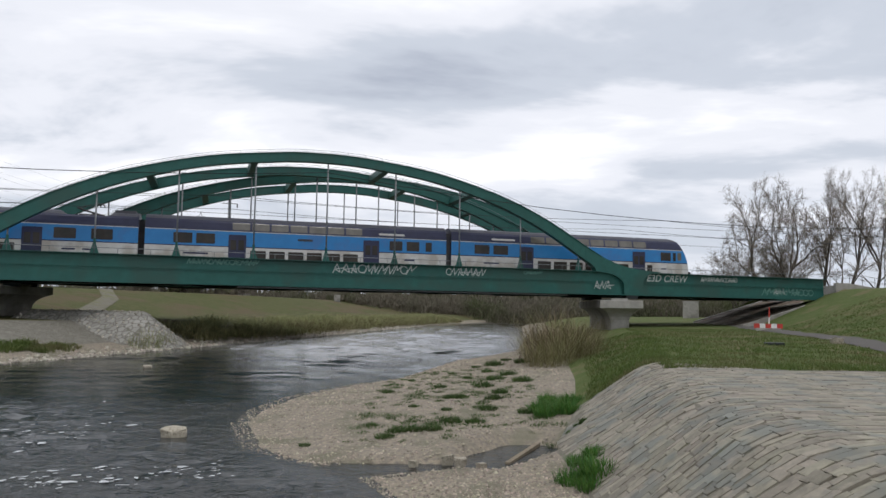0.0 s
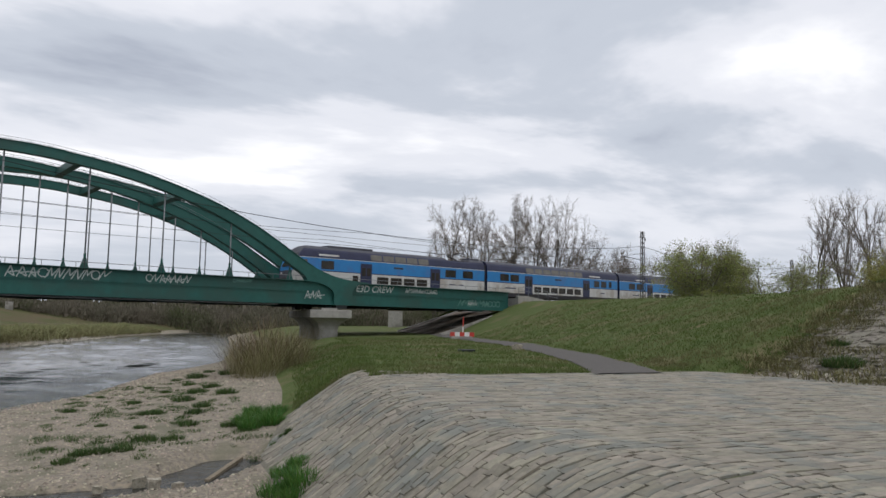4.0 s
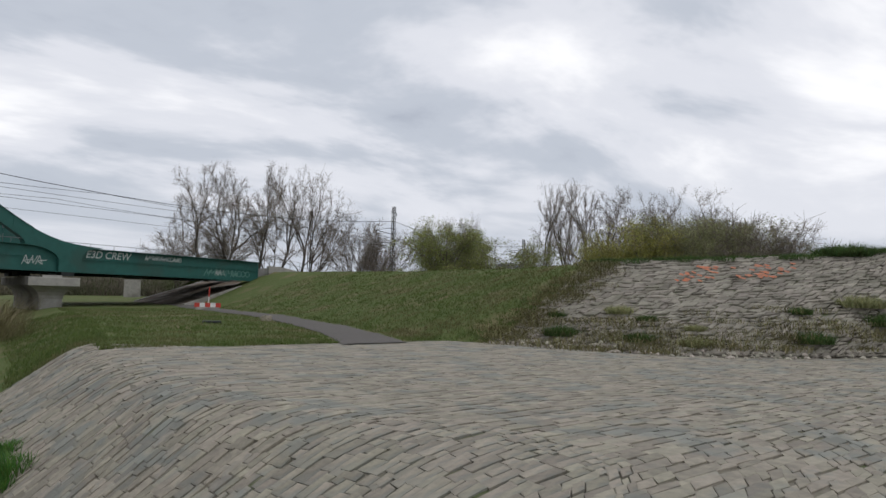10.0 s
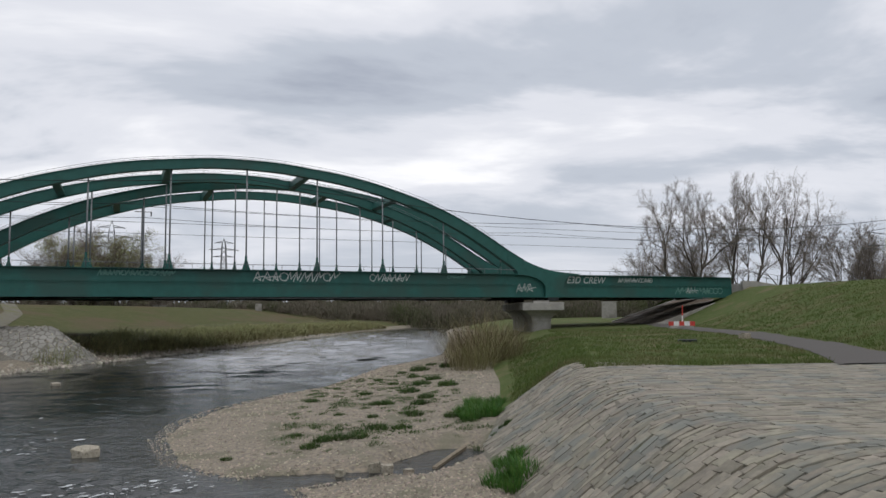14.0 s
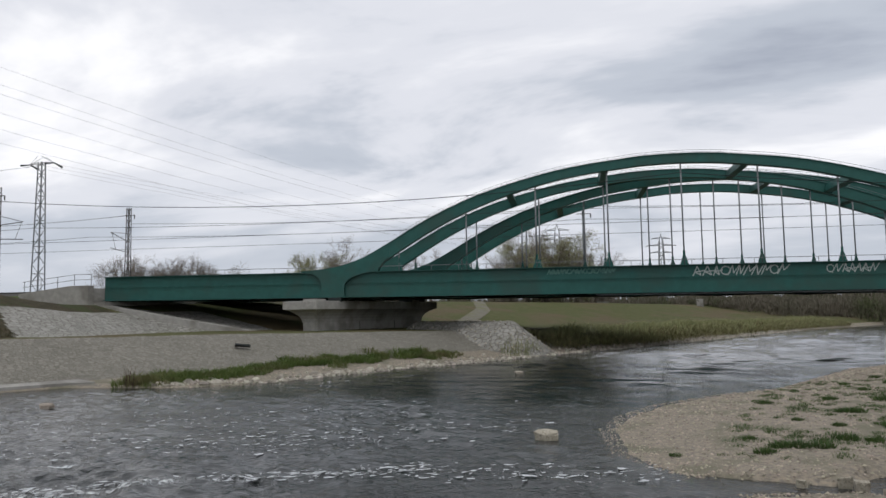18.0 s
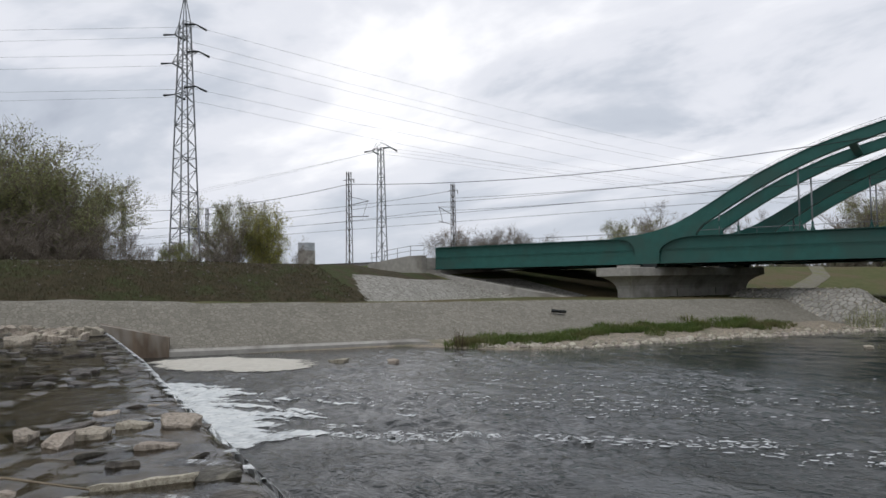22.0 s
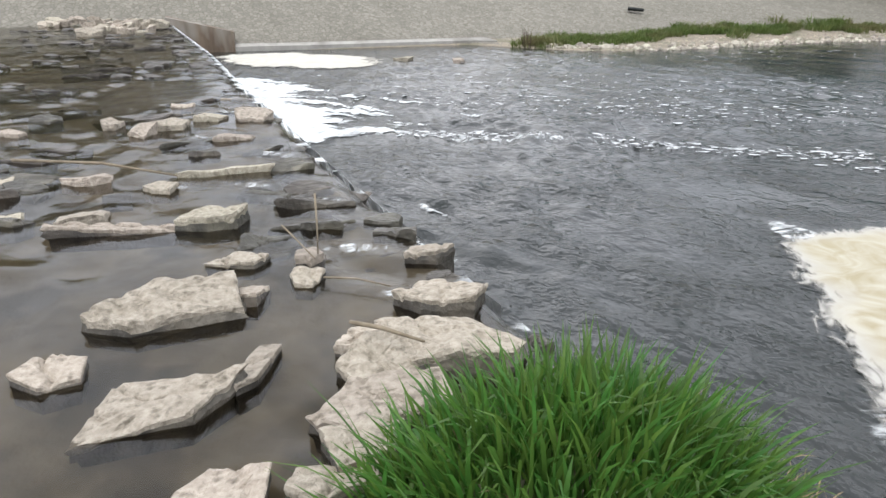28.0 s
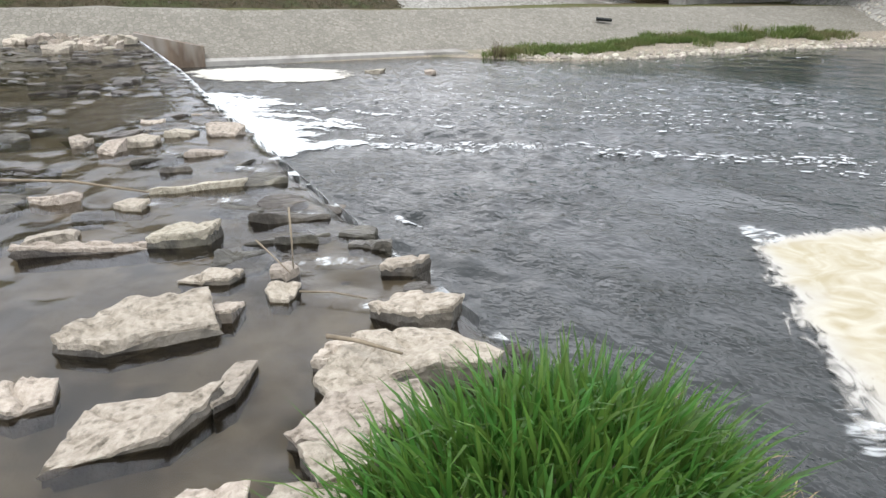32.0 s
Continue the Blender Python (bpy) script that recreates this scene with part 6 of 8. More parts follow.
DARK_WEED = mat("dark_dry_grass", (0.085, 0.07, 0.042), (0.055, 0.056, 0.028), 2, 0.95, 0, 0, per=0.3, island=True)
SCRUB = mat("scrub_stems", (0.21, 0.198, 0.092), (0.15, 0.138, 0.068), 1.2, 0.95, 0, 0, per=0.35, island=True)
BLADES = mat("grass_blades", (0.085, 0.128, 0.034), (0.115, 0.155, 0.045), 0.5, 0.7, 0, 0, per=0.17, island=True, third=(0.16, 0.15, 0.07), third_scale=0.3, third_at=(0.46, 0.66))
LUSH = mat("lush_grass_blades", (0.06, 0.145, 0.024), (0.09, 0.19, 0.036), 3.0, 0.38, 0, 0, per=0.3, island=True, spec=0.5)
TUFT_GREEN = mat("tuft_grass_blades", (0.06, 0.15, 0.03), (0.09, 0.19, 0.04), 3.0, 0.5, 0, 0, per=0.3, island=True)
STRAW = mat("dry_stalks", (0.30, 0.24, 0.13), (0.2, 0.16, 0.09), 2, 0.9, 0, 0, per=0.3, island=True)
WEED = mat("dark_weed_leaves", (0.075, 0.125, 0.038), (0.055, 0.09, 0.03), 1.5, 0.85, 0, 0, per=0.35, island=True)


def let_light_through(m, share):
    """Thin leaves pass part of the light that falls on their back."""
    nodes, links = m.node_tree.nodes, m.node_tree.links
    bsdf, out = nodes["Principled BSDF"], nodes["Material Output"]
    thin = nodes.new("ShaderNodeBsdfTranslucent")
    links.new(bsdf.inputs["Base Color"].links[0].from_socket, thin.inputs[0])
    mix = nodes.new("ShaderNodeMixShader")
    mix.inputs[0].default_value = share
    links.new(bsdf.outputs[0], mix.inputs[1])
    links.new(thin.outputs[0], mix.inputs[2])
    links.new(mix.outputs[0], out.inputs[0])


for m in (SPRING_LEAF, YELLOW_LEAF, OLIVE_LEAF, BLADES, LUSH, TUFT_GREEN, WEED):
    let_light_through(m, 0.5)


def grow(big, fine, ends, rnd, p, d, length, radius, depth, last, spread, rise):
    """One limb: it winds a little, throws side shoots along its way and forks at its end."""
    segs = 4 if depth < 2 else 3 if depth < last else 2
    pts = [p]
    for _ in range(segs):
        d = (d + Vector((rnd.gauss(0, 0.15), rnd.gauss(0, 0.15), rnd.gauss(0, 0.10) + rise * 0.06))).normalized()
        p = p + d * length / segs
        pts.append(p)
    tip = radius * (0.7 if depth < last else 0.5)
    radii = [max(0.010, radius + (tip - radius) * i / segs) for i in range(segs + 1)]
    (big if depth < 3 else fine).tube(pts, radii, 7 if depth == 0 else 5 if depth < 3 else 3, depth == 0)

    def heading(ang):
        side = d.cross(Vector((rnd.gauss(0, 1), rnd.gauss(0, 1), rnd.gauss(0, 1)))).normalized()
        return (d * math.cos(ang) + side * math.sin(ang) + Vector((0, 0, rise * 0.1))).normalized()

    if depth >= last:
        ends.append((pts[-1], d))
        for _ in range(6):
            q = pts[0].lerp(pts[-1], rnd.uniform(0.0, 0.95))
            t = heading(radians(rnd.uniform(30, 75)))
            fine.tube([q, q + t * length * rnd.uniform(0.5, 1.15)], [max(tip, 0.009), 0.006], 3, False)
        return
    for k in range(3 if depth == 0 else 2):
        ang = radians(rnd.uniform(0.2, 0.5) * spread) if k == 0 else radians(rnd.uniform(0.7, 1.2) * spread)
        reach = rnd.uniform(0.70, 0.82) if k == 0 else rnd.uniform(0.55, 0.75)
        grow(big, fine, ends, rnd, pts[-1], heading(ang), length * reach, tip * (0.85 if k == 0 else 0.68), depth + 1, last, spread, rise)
    for q in (pts[1:-1] if depth else pts[2:-1]):
        if rnd.random() < 0.9:
            grow(big, fine, ends, rnd, q, heading(radians(rnd.uniform(1.0, 1.7) * spread)), length * rnd.uniform(0.4, 0.6), tip * 0.5, min(depth + 2, last), last, spread, rise)


def leaf_cloud(ends, rnd, per, size, reach):
    b = Build()
    for p, d in ends:
        for _ in range(per):
            c = p + Vector((rnd.gauss(0, reach), rnd.gauss(0, reach), rnd.gauss(0, reach * 0.8) - reach * 0.4))
            u = Vector((rnd.gauss(0, 1), rnd.gauss(0, 1), rnd.gauss(0, 1))).normalized()
            v = u.cross(Vector((rnd.gauss(0, 1), rnd.gauss(0, 1), rnd.gauss(0, 1)))).normalized()
            s = size * rnd.uniform(0.6, 1.3)
            b.add([c - u * s, c + v * s * 0.4, c + u * s, c - v * s * 0.4], [(0, 1, 2, 3)])
    return b


def make_tree(name, seed, height, spread, rise, label, trunks=1, leaf=None, per=3, size=0.12, reach=0.25, depth=3, lean=0.06, thick=0.02, base=0.42):
    rnd = random.Random(seed)
    t = thing(name, pose(0, 0, 0), label, "tree")
    big, fine, ends = Build(), Build(), []
    for k in range(trunks):
        off = Vector((rnd.uniform(-1, 1), rnd.uniform(-1, 1), 0)) * (0.05 * height if trunks > 1 else 0)
        d = Vector((rnd.gauss(0, lean), rnd.gauss(0, lean), 1)) + off * (1.8 / height)
        grow(big, fine, ends, rnd, off + Vector((0, 0, -0.2)), d.normalized(), height * rnd.uniform(base * 1.1, base * 1.4), height * thick / (1 if trunks == 1 else 1.8), 0, depth, spread, rise)
    top = max(v[2] for v in fine.v) * 0.98
    f = height / top
    for b in (big, fine):
        b.v = [(x * f, y * f, z * f) for x, y, z in b.v]
    ends = [(p * f, d) for p, d in ends]
    big.ob("trunk", BARK, t, smooth=True)
    crown = fine.ob("crown", TWIGS, t, "fine bare twigs" if not leaf else "twigs in spring leaf")
    if leaf:
        leaf_cloud(ends, rnd, per, size, reach).ob("leaves", leaf, crown, kind="stuff")
    return t


def polar(az, dist):
    return -dist * math.sin(radians(az)), dist * math.cos(radians(az))


def plant(src, az, dist, el, source_height, turn, width=1.0, used=set()):
    """Stand a tree in a direction, tall enough to reach the elevation el; the first use moves the source itself."""
    x, y = polar(az, dist)
    z = ground_z(x, y)
    h = 3.5 + dist * math.tan(radians(el)) - z
    s = h / source_height
    m = pose(x, y, z - 0.1, 0, 0, turn) @ Matrix.Diagonal((s * width, s * width, s, 1))
    if src.name in used:
        o = copy_thing(src, m)
        o.matrix_basis = m
        return o
    used.add(src.name)
    src.matrix_basis = m
    return src


BARE_A = make_tree("bare_tree", 3, 20, 29, 0.34, "tall bare grey-brown tree behind the railway line", thick=0.016, depth=6, base=0.22)
BARE_B = make_tree("bare_tree", 8, 20, 27, 0.4, "tall bare grey-brown tree with upright limbs", thick=0.015, depth=6, base=0.22)
BARE_C = make_tree("bare_tree", 14, 20, 30, 0.3, "bare spreading tree against the sky", trunks=2, thick=0.018, depth=5, base=0.2)
POPLAR = make_tree("poplar_tree", 21, 18, 9, 0.8, "slender bare poplar with upright branches", trunks=1, thick=0.014, depth=5, base=0.2)
THICKET = make_tree("bare_thicket_tree", 26, 9, 20, 0.4, "small many-stemmed bare tree", trunks=8, thick=0.013, depth=4, base=0.24)
WILLOW = make_tree("willow_tree", 31, 11, 34, 0.35, "round willow in light green spring leaf", trunks=4, leaf=SPRING_LEAF, per=44, size=0.10, reach=0.38, thick=0.018, depth=4, base=0.22)
GOLD = make_tree("willow_tree", 37, 11, 34, 0.35, "willow in yellow-green spring leaf", trunks=4, leaf=YELLOW_LEAF, per=48, size=0.10, reach=0.42, thick=0.018, depth=4, base=0.22)
OLIVE = make_tree("leafy_tree", 41, 12, 30, 0.4, "tree with thin olive spring leaves", trunks=3, leaf=OLIVE_LEAF, per=28, size=0.095, reach=0.36, thick=0.016, depth=5, base=0.22)

SLIM = {BARE_A.name: 0.85, BARE_B.name: 1.0, BARE_C.name: 1.0, POPLAR.name: 0.7}
for src, az, dist, el, hh, turn, wide in (
    (BARE_A, -23.8, 116, 9.9, 20, 10, 1.0), (BARE_B, -25.9, 122, 9.8, 20, 80, 0.8), (BARE_B, -27.6, 118, 10.0, 20, 200, 0.8), (BARE_C, -28.4, 126, 9.2, 20, 150, 0.6),
    (BARE_B, -24.9, 114, 9.6, 20, 300, 0.9), (BARE_A, -29.4, 116, 9.5, 20, 210, 0.9), (BARE_A, -30.9, 118, 9.7, 20, 120, 0.85), (BARE_C, -32.4, 120, 9.8, 20, 40, 0.85), (THICKET, -35.8, 122, 6.2, 9, 0, 1.1), (THICKET, -36.9, 130, 5.2, 9, 90, 0.8), (THICKET, -22.3, 122, 4.8, 9, 40, 1.3), (THICKET, -25, 126, 5.2, 9, 60, 1.3),
    (WILLOW, -42.4, 88, 6.0, 11, 0, 0.95), (WILLOW, -44.0, 90, 6.2, 11, 110, 1.1), (WILLOW, -46.4, 86, 4.9, 11, 220, 1.2), (WILLOW, -42.9, 92, 5.6, 11, 160, 1.0), (THICKET, -43.3, 94, 6.6, 9, 70, 0.6), (THICKET, -48.8, 95, 4.6, 9, 20, 0.6),
    (POPLAR, -50.5, 90, 8.9, 18, 220, 1.0), (POPLAR, -51.1, 88, 9.5, 18, 0, 1.0), (POPLAR, -52.8, 90, 9.8, 18, 60, 1.0), (POPLAR, -51.9, 92, 7.6, 18, 160, 1.0), (BARE_C, -55.5, 84, 8.7, 20, 70, 0.9), (BARE_A, -57.6, 86, 8.9, 20, 240, 0.8),
    (GOLD, -56.2, 70, 7.0, 11, 30, 1.15), (WILLOW, -58.8, 74, 6.8, 11, 300, 1.2), (GOLD, -54.3, 76, 5.9, 11, 200, 0.9), (OLIVE, -60.6, 72, 6.7, 12, 20, 1.2), (BARE_C, -61.3, 76, 9.1, 20, 130, 1.2), (BARE_A, -60.2, 80, 8.6, 20, 30, 1.0), (BARE_B, -56.6, 82, 8.6, 20, 90, 1.2), (OLIVE, -61.9, 72, 6.8, 12, 220, 1.2), (GOLD, -57.6, 70, 6.8, 11, 130, 1.1), (OLIVE, -63.0, 70, 6.4, 12, 120, 1.0),
    (BARE_B, -64.8, 74, 7.2, 20, 30, 1.3), (THICKET, -66.5, 72, 6.3, 9, 45, 1.3), (THICKET, -64.2, 72, 6.9, 9, 15, 1.2), (THICKET, -67.8, 72, 5.0, 9, 145, 1.2), (THICKET, -65.4, 70, 5.8, 9, 245, 1.1),
    (OLIVE, 87.0, 80, 11.0, 12, 0, 1.1), (OLIVE, 84.6, 78, 10.5, 12, 70, 1.1), (BARE_C, 85.3, 82, 10.4, 20, 70, 1.0), (BARE_B, 82.9, 82, 9.0, 20, 10, 1.1), (THICKET, 84.6, 74, 6.0, 9, 210, 1.5), (THICKET, 87.2, 74, 6.2, 9, 110, 1.5), (OLIVE, 82.4, 80, 9.4, 12, 30, 1.0), (BARE_A, 86.0, 84, 10.8, 20, 50, 0.9), (OLIVE, 80.6, 78, 8.3, 12, 140, 1.0), (BARE_B, 78.6, 76, 6.8, 20, 220, 1.1), (THICKET, 79.8, 74, 5.4, 9, 20, 1.5), (THICKET, 82, 74, 4.9, 9, 120, 1.6), (BARE_B, 83.6, 84, 9.6, 20, 200, 1.1), (OLIVE, 79.7, 84, 8.0, 12, 20, 0.9), (THICKET, 76.9, 78, 4.9, 9, 300, 1.0),
    (OLIVE, 67.9, 92, 7.2, 12, 200, 0.75), (GOLD, 66.1, 92, 7.1, 11, 140, 0.75), (THICKET, 68.9, 90, 5.2, 9, 20, 1.0), (THICKET, 65.3, 96, 4.4, 9, 120, 0.9), (THICKET, 71.2, 84, 3.9, 9, 160, 1.2), (WILLOW, 72.8, 82, 3.9, 11, 60, 0.7), (THICKET, 74.5, 84, 3.8, 9, 260, 1.2),
    (THICKET, 51.6, 150, 3.9, 9, 60, 1.0), (THICKET, 49.6, 150, 3.7, 9, 160, 1.1), (THICKET, 48.0, 155, 3.8, 9, 200, 1.1), (THICKET, 46.3, 150, 3.5, 9, 10, 1.2), (THICKET, 44.4, 150, 3.4, 9, 80, 1.0),
    (OLIVE, 37.8, 145, 5.1, 12, 90, 0.8), (BARE_C, 35.2, 140, 6.1, 20, 20, 1.4), (BARE_A, 20.6, 150, 6.4, 20, 80, 1.2), (BARE_C, 18.6, 152, 5.2, 20, 180, 1.3), (BARE_A, 28.8, 160, 5.4, 20, 190, 1.0), (BARE_C, 30.4, 165, 4.8, 20, 260, 1.0), (BARE_C, 20.3, 150, 6.6, 20, 220, 1.2), (BARE_C, 20.2, 152, 6.5, 20, 310, 1.4), (BARE_C, 17.9, 156, 5.5, 20, 40, 1.3), (THICKET, 23.5, 158, 4.5, 9, 10, 1.4), (THICKET, 15.4, 160, 4.7, 9, 110, 1.2), (THICKET, 33.2, 160, 4.2, 9, 30, 1.3), (BARE_C, 35.4, 138, 6.3, 20, 140, 1.3), (THICKET, 51.0, 146, 4.7, 9, 140, 1.1), (THICKET, 48.9, 148, 4.5, 9, 30, 1.1), (THICKET, 47.1, 147, 4.7, 9, 300, 1.0), (THICKET, 45.2, 150, 4.2, 9, 210, 1.0), (BARE_C, 20.0, 148, 6.7, 20, 70, 1.5), (OLIVE, 20.3, 151, 6.2, 12, 50, 1.25), (OLIVE, 18.0, 153, 4.9, 12, 150, 1.1),
):
    plant(src, az, dist, el, hh, turn, wide * SLIM.get(src.name, 1.0))


def brush(name, spots, seed, material, stems, height, reach, label, category="bush", kind="", leaf=None, wide=1.0, splay=0.28):
    """Low brush: many thin stems fanning from each spot (x, y, size)."""
    rnd = random.Random(seed)
    b = Build()
    for x, y, s in spots:
        z = ground_z(x, y)
        for _ in range(stems * (2 if leaf else 1)):
            a, r = rnd.uniform(0, 6.28), rnd.random() ** 0.5
            bx, by = x + math.cos(a) * r * reach * s, y + math.sin(a) * r * reach * s
            h = height * s * rnd.uniform(0.5, 1.15) * (1.1 - 0.5 * r)
            tip = (bx + math.cos(a) * r * h * 0.5 + rnd.gauss(0, h * splay), by + math.sin(a) * r * h * 0.5 + rnd.gauss(0, h * splay), z + h)
            w = (0.008 if not leaf else 0.011) * s * wide
            side = Vector((tip[1] - by, bx - tip[0], 0))
            side = (side.normalized() if side.length > 1e-4 else Vector((1, 0, 0))) * w
            mid = ((bx + tip[0]) / 2, (by + tip[1]) / 2, z + h * 0.6)
            b.add([(bx - side.x, by - side.y, z - 0.05), (bx + side.x, by + side.y, z - 0.05), (mid[0] + side.x, mid[1] + side.y, mid[2]), tip, (mid[0] - side.x, mid[1] - side.y, mid[2])], [(0, 1, 2, 4), (4, 2, 3)])
    o = b.ob(name, material)
    return tagged(o, label, category, kind=kind)


# brown willow scrub on the right bank and at the water's edge
rnd = random.Random(6)
for k, (x, y, s) in enumerate(((6.2, 40.5, 1.35), (7.0, 43.5, 1.5), (5.6, 37.5, 0.95), (8.2, 47.5, 1.3), (7.4, 39.5, 1.0))):
    brush("willow_scrub", [(x, y, s)], 60 + k, SCRUB if k % 3 else DRY_WEED, 620, 2.3, 1.4, "brown-green willow scrub on the river bank", wide=0.75, splay=0.52)
for k, (x, y, s) in enumerate(((3.3, 22.0, 1.0), (3.75, 23.6, 0.9))):
    brush("grass_tuft", [(x + 0.45 * math.cos(j * 2.1), y + 0.45 * math.sin(j * 2.1), s * (0.8 - 0.09 * j)) for j in range(5)], 70 + k, TUFT_GREEN, 200, 0.6, 0.5, "fresh green grass clump at the slope's foot", leaf=True, splay=0.5)
for k, (x, y, s) in enumerate(((2.65, 13.4, 0.9), (2.9, 14.6, 0.6), (3.1, 17.9, 0.35), (3.5, 18.3, 0.3))):
    brush("grass_tuft", [(x + 0.3 * s * math.cos(j * 2.4), y + 0.4 * s * math.sin(j * 2.4), s * (0.85 - 0.12 * j)) for j in range(4)], 80 + k, TUFT_GREEN if k < 2 else WEED, 150, 0.5, 0.5, "green grass clump on the slope's foot", leaf=True, splay=0.5)
brush("grass_tuft", [(-2.5, 15.75, 1.0)], 90, TUFT_GREEN, 900, 0.4, 0.55, "green water plant clump at the gravel's edge", leaf=True)
TUFTS = ((-1.4, 18.7, .6), (-1.1, 19.5, .7), (-0.7, 19.5, .8), (-0.2, 19.5, .9), (0.2, 23.1, .7), (0.4, 25.9, .7), (1.0, 20.8, .8), (1.7, 29.3, 1), (1.5, 23, .9), (2.9, 40.2, 1.3), (3.1, 33.8, 1.2), (-2.0, 28.1, .6), (-3.3, 18.0, .35), (-1.9, 20.5, .5), (0.7, 25.9, .8), (0, 29.5, .6), (2.3, 36, 1), (2.2, 27, .9), (3.4, 30.5, 1), (1.2, 33, .8), (0.3, 21, .8), (1.8, 25, .8), (2.6, 22.4, .6), (-0.9, 24, .5), (3.9, 44, 1.2), (4.6, 41, 1.2), (2.4, 31.8, .9), (-1.3, 33, .5), (0.6, 36.2, .8), (1.9, 39, .9))
for k, (x, y, s) in enumerate(TUFTS):
    tagged(brush("weed_clump", [(x, y, s * rnd.uniform(0.6, 1.1))], 100 + k, WEED, 110, 0.28, 0.42, "low green weed clump on the gravel bar", leaf=True, splay=0.8), group="weeds on the gravel bar")
brush("sparse_weeds", [(rnd.uniform(-2.5, 3.6), rnd.uniform(18, 38), rnd.uniform(0.2, 0.5)) for _ in range(280)], 140, WEED, 34, 0.25, 0.55, "sparse low weeds between the pebbles", "weeds", "stuff", leaf=True, splay=0.7)
# green strip, reeds and scrub of the far bank
strip = [(-31.6, 25.6), (-31, 28), (-30, 31), (-30.6, 36.5), (-28.8, 40), (-27.4, 45), (-24.6, 48.7)]
spots = []
for (xa, ya), (xb, yb) in zip(strip, strip[1:]):
    for k in range(46):
        a = rnd.random()
        spots.append((xa + (xb - xa) * a + rnd.gauss(0, 0.55), ya + (yb - ya) * a + rnd.gauss(0, 0.6), rnd.uniform(0.6, 1.3)))
brush("bank_grass", spots, 150, BLADES, 40, 0.42, 0.55, "strip of fresh green grass along the far water's edge", "grass", "stuff", leaf=True, wide=1.5, splay=0.6)
spots = [(float(land(6.2, y)[0]) + rnd.uniform(-2.5, 1.2), y, rnd.uniform(0.5, 1.1)) for y in np.linspace(62, 150, 420)]
brush("bank_scrub", spots, 151, SCRUB, 34, 1.15, 1.5, "brown-green scrub along the far bank", "scrub", "stuff", wide=2.5, splay=0.8)
spots = [(float(land(5.6, y)[0]) + rnd.uniform(-3, 3), y, rnd.uniform(0.5, 1.1)) for y in np.linspace(64, 150, 300)]
brush("bank_scrub", spots, 152, OLIVE_LEAF, 60, 1.0, 1.5, "olive scrub along the far bank", "scrub", "stuff", wide=2.5, splay=0.8)
brush("reed_clump", [(-21.8, 54.0, 1.6), (-21.3, 56, 1.2)], 153, OLIVE_LEAF, 160, 1.1, 0.8, "pale reeds at the water's edge")
brush("dry_shrub", [(-31.2, 25.4, 1.0)], 154, RED_TWIGS, 50, 1.4, 0.3, "small dry shrub at the water's edge")
# weeds on the stone facing and the levee's crest
spots, spots2 = [], []
for k in range(190):
    y = rnd.uniform(6.4, 17.6)
    c = 13 + abs(rnd.gauss(0, 0.16)) + (0.05 if y < 12 else 0.0)
    if y > 14 and rnd.random() < 0.5:
        continue
    spots.append((float(land(min(c, 13.7), y)[0]), y, rnd.uniform(0.4, 1.25)))
brush("bank_weeds", spots, 160, SCRUB, 120, 0.22, 0.95, "dry brown weeds over the stone facing", "weeds", "stuff", splay=0.9)
for k, (y, c, s) in enumerate(((15.2, 13.35, 1.0), (16.0, 13.12, 1.2), (13.3, 13.1, 1.0), (11.6, 13.08, 1.0), (10.2, 13.35, 0.8), (9.3, 13.12, 1.3), (9.0, 13.4, 1.5), (8.3, 13.25, 1.5), (14.0, 13.28, 0.7), (12.2, 13.2, 0.7), (8.6, 13.62, 1.0), (17.2, 13.3, 0.7), (7.6, 13.3, 1.4))):
    tagged(brush("weed_bush", [(float(land(c, y)[0]), y, s * 0.7)], 170 + k, WEED if k % 3 else OLIVE_LEAF, 420, 0.42, 0.75, "dark green weed bush on the stone facing", leaf=True, splay=0.7), group="weeds on the stone facing")
spots = [(float(land(rnd.uniform(13.97, 14.3), y)[0]), y, rnd.uniform(0.3, 0.9)) for y in np.linspace(5, 20, 170)]
brush("crest_weeds", spots, 190, WEED, 80, 0.3, 0.8, "dark weeds along the levee's crest", "weeds", "stuff", leaf=True, splay=0.9)
for k, (y, s) in enumerate(((11.2, 1.2), (8.6, 1.3), (7.9, 1.4), (7.0, 1.6))):
    brush("crest_bush", [(float(land(14.15, y)[0]), y, s)], 195 + k, WEED, 900, 0.5, 1.0, "dark low bush on the levee's crest", leaf=True, splay=0.8)
# brown fringe between grass slope and stone facing
spots = [(float(land(13 + a, 17.6 + a * 1.3 + rnd.gauss(0, 0.5))[0]), 17.6 + a * 1.3 + rnd.gauss(0, 0.5), rnd.uniform(0.4, 1.0)) for a in np.linspace(0, 1, 160)]
brush("dry_fringe", spots, 200, SCRUB, 110, 0.24, 0.9, "brown dry weeds beside the grass slope", "weeds", "stuff", splay=0.9)


PATH_MID = line("18.6:14.1,0 23.6:16.7,0 30.3:19.5,0 40:22.7,0 45:24.2,0 55:26.2,0 66:28.4,0 78:32,0 95:38,0 120:47,0")


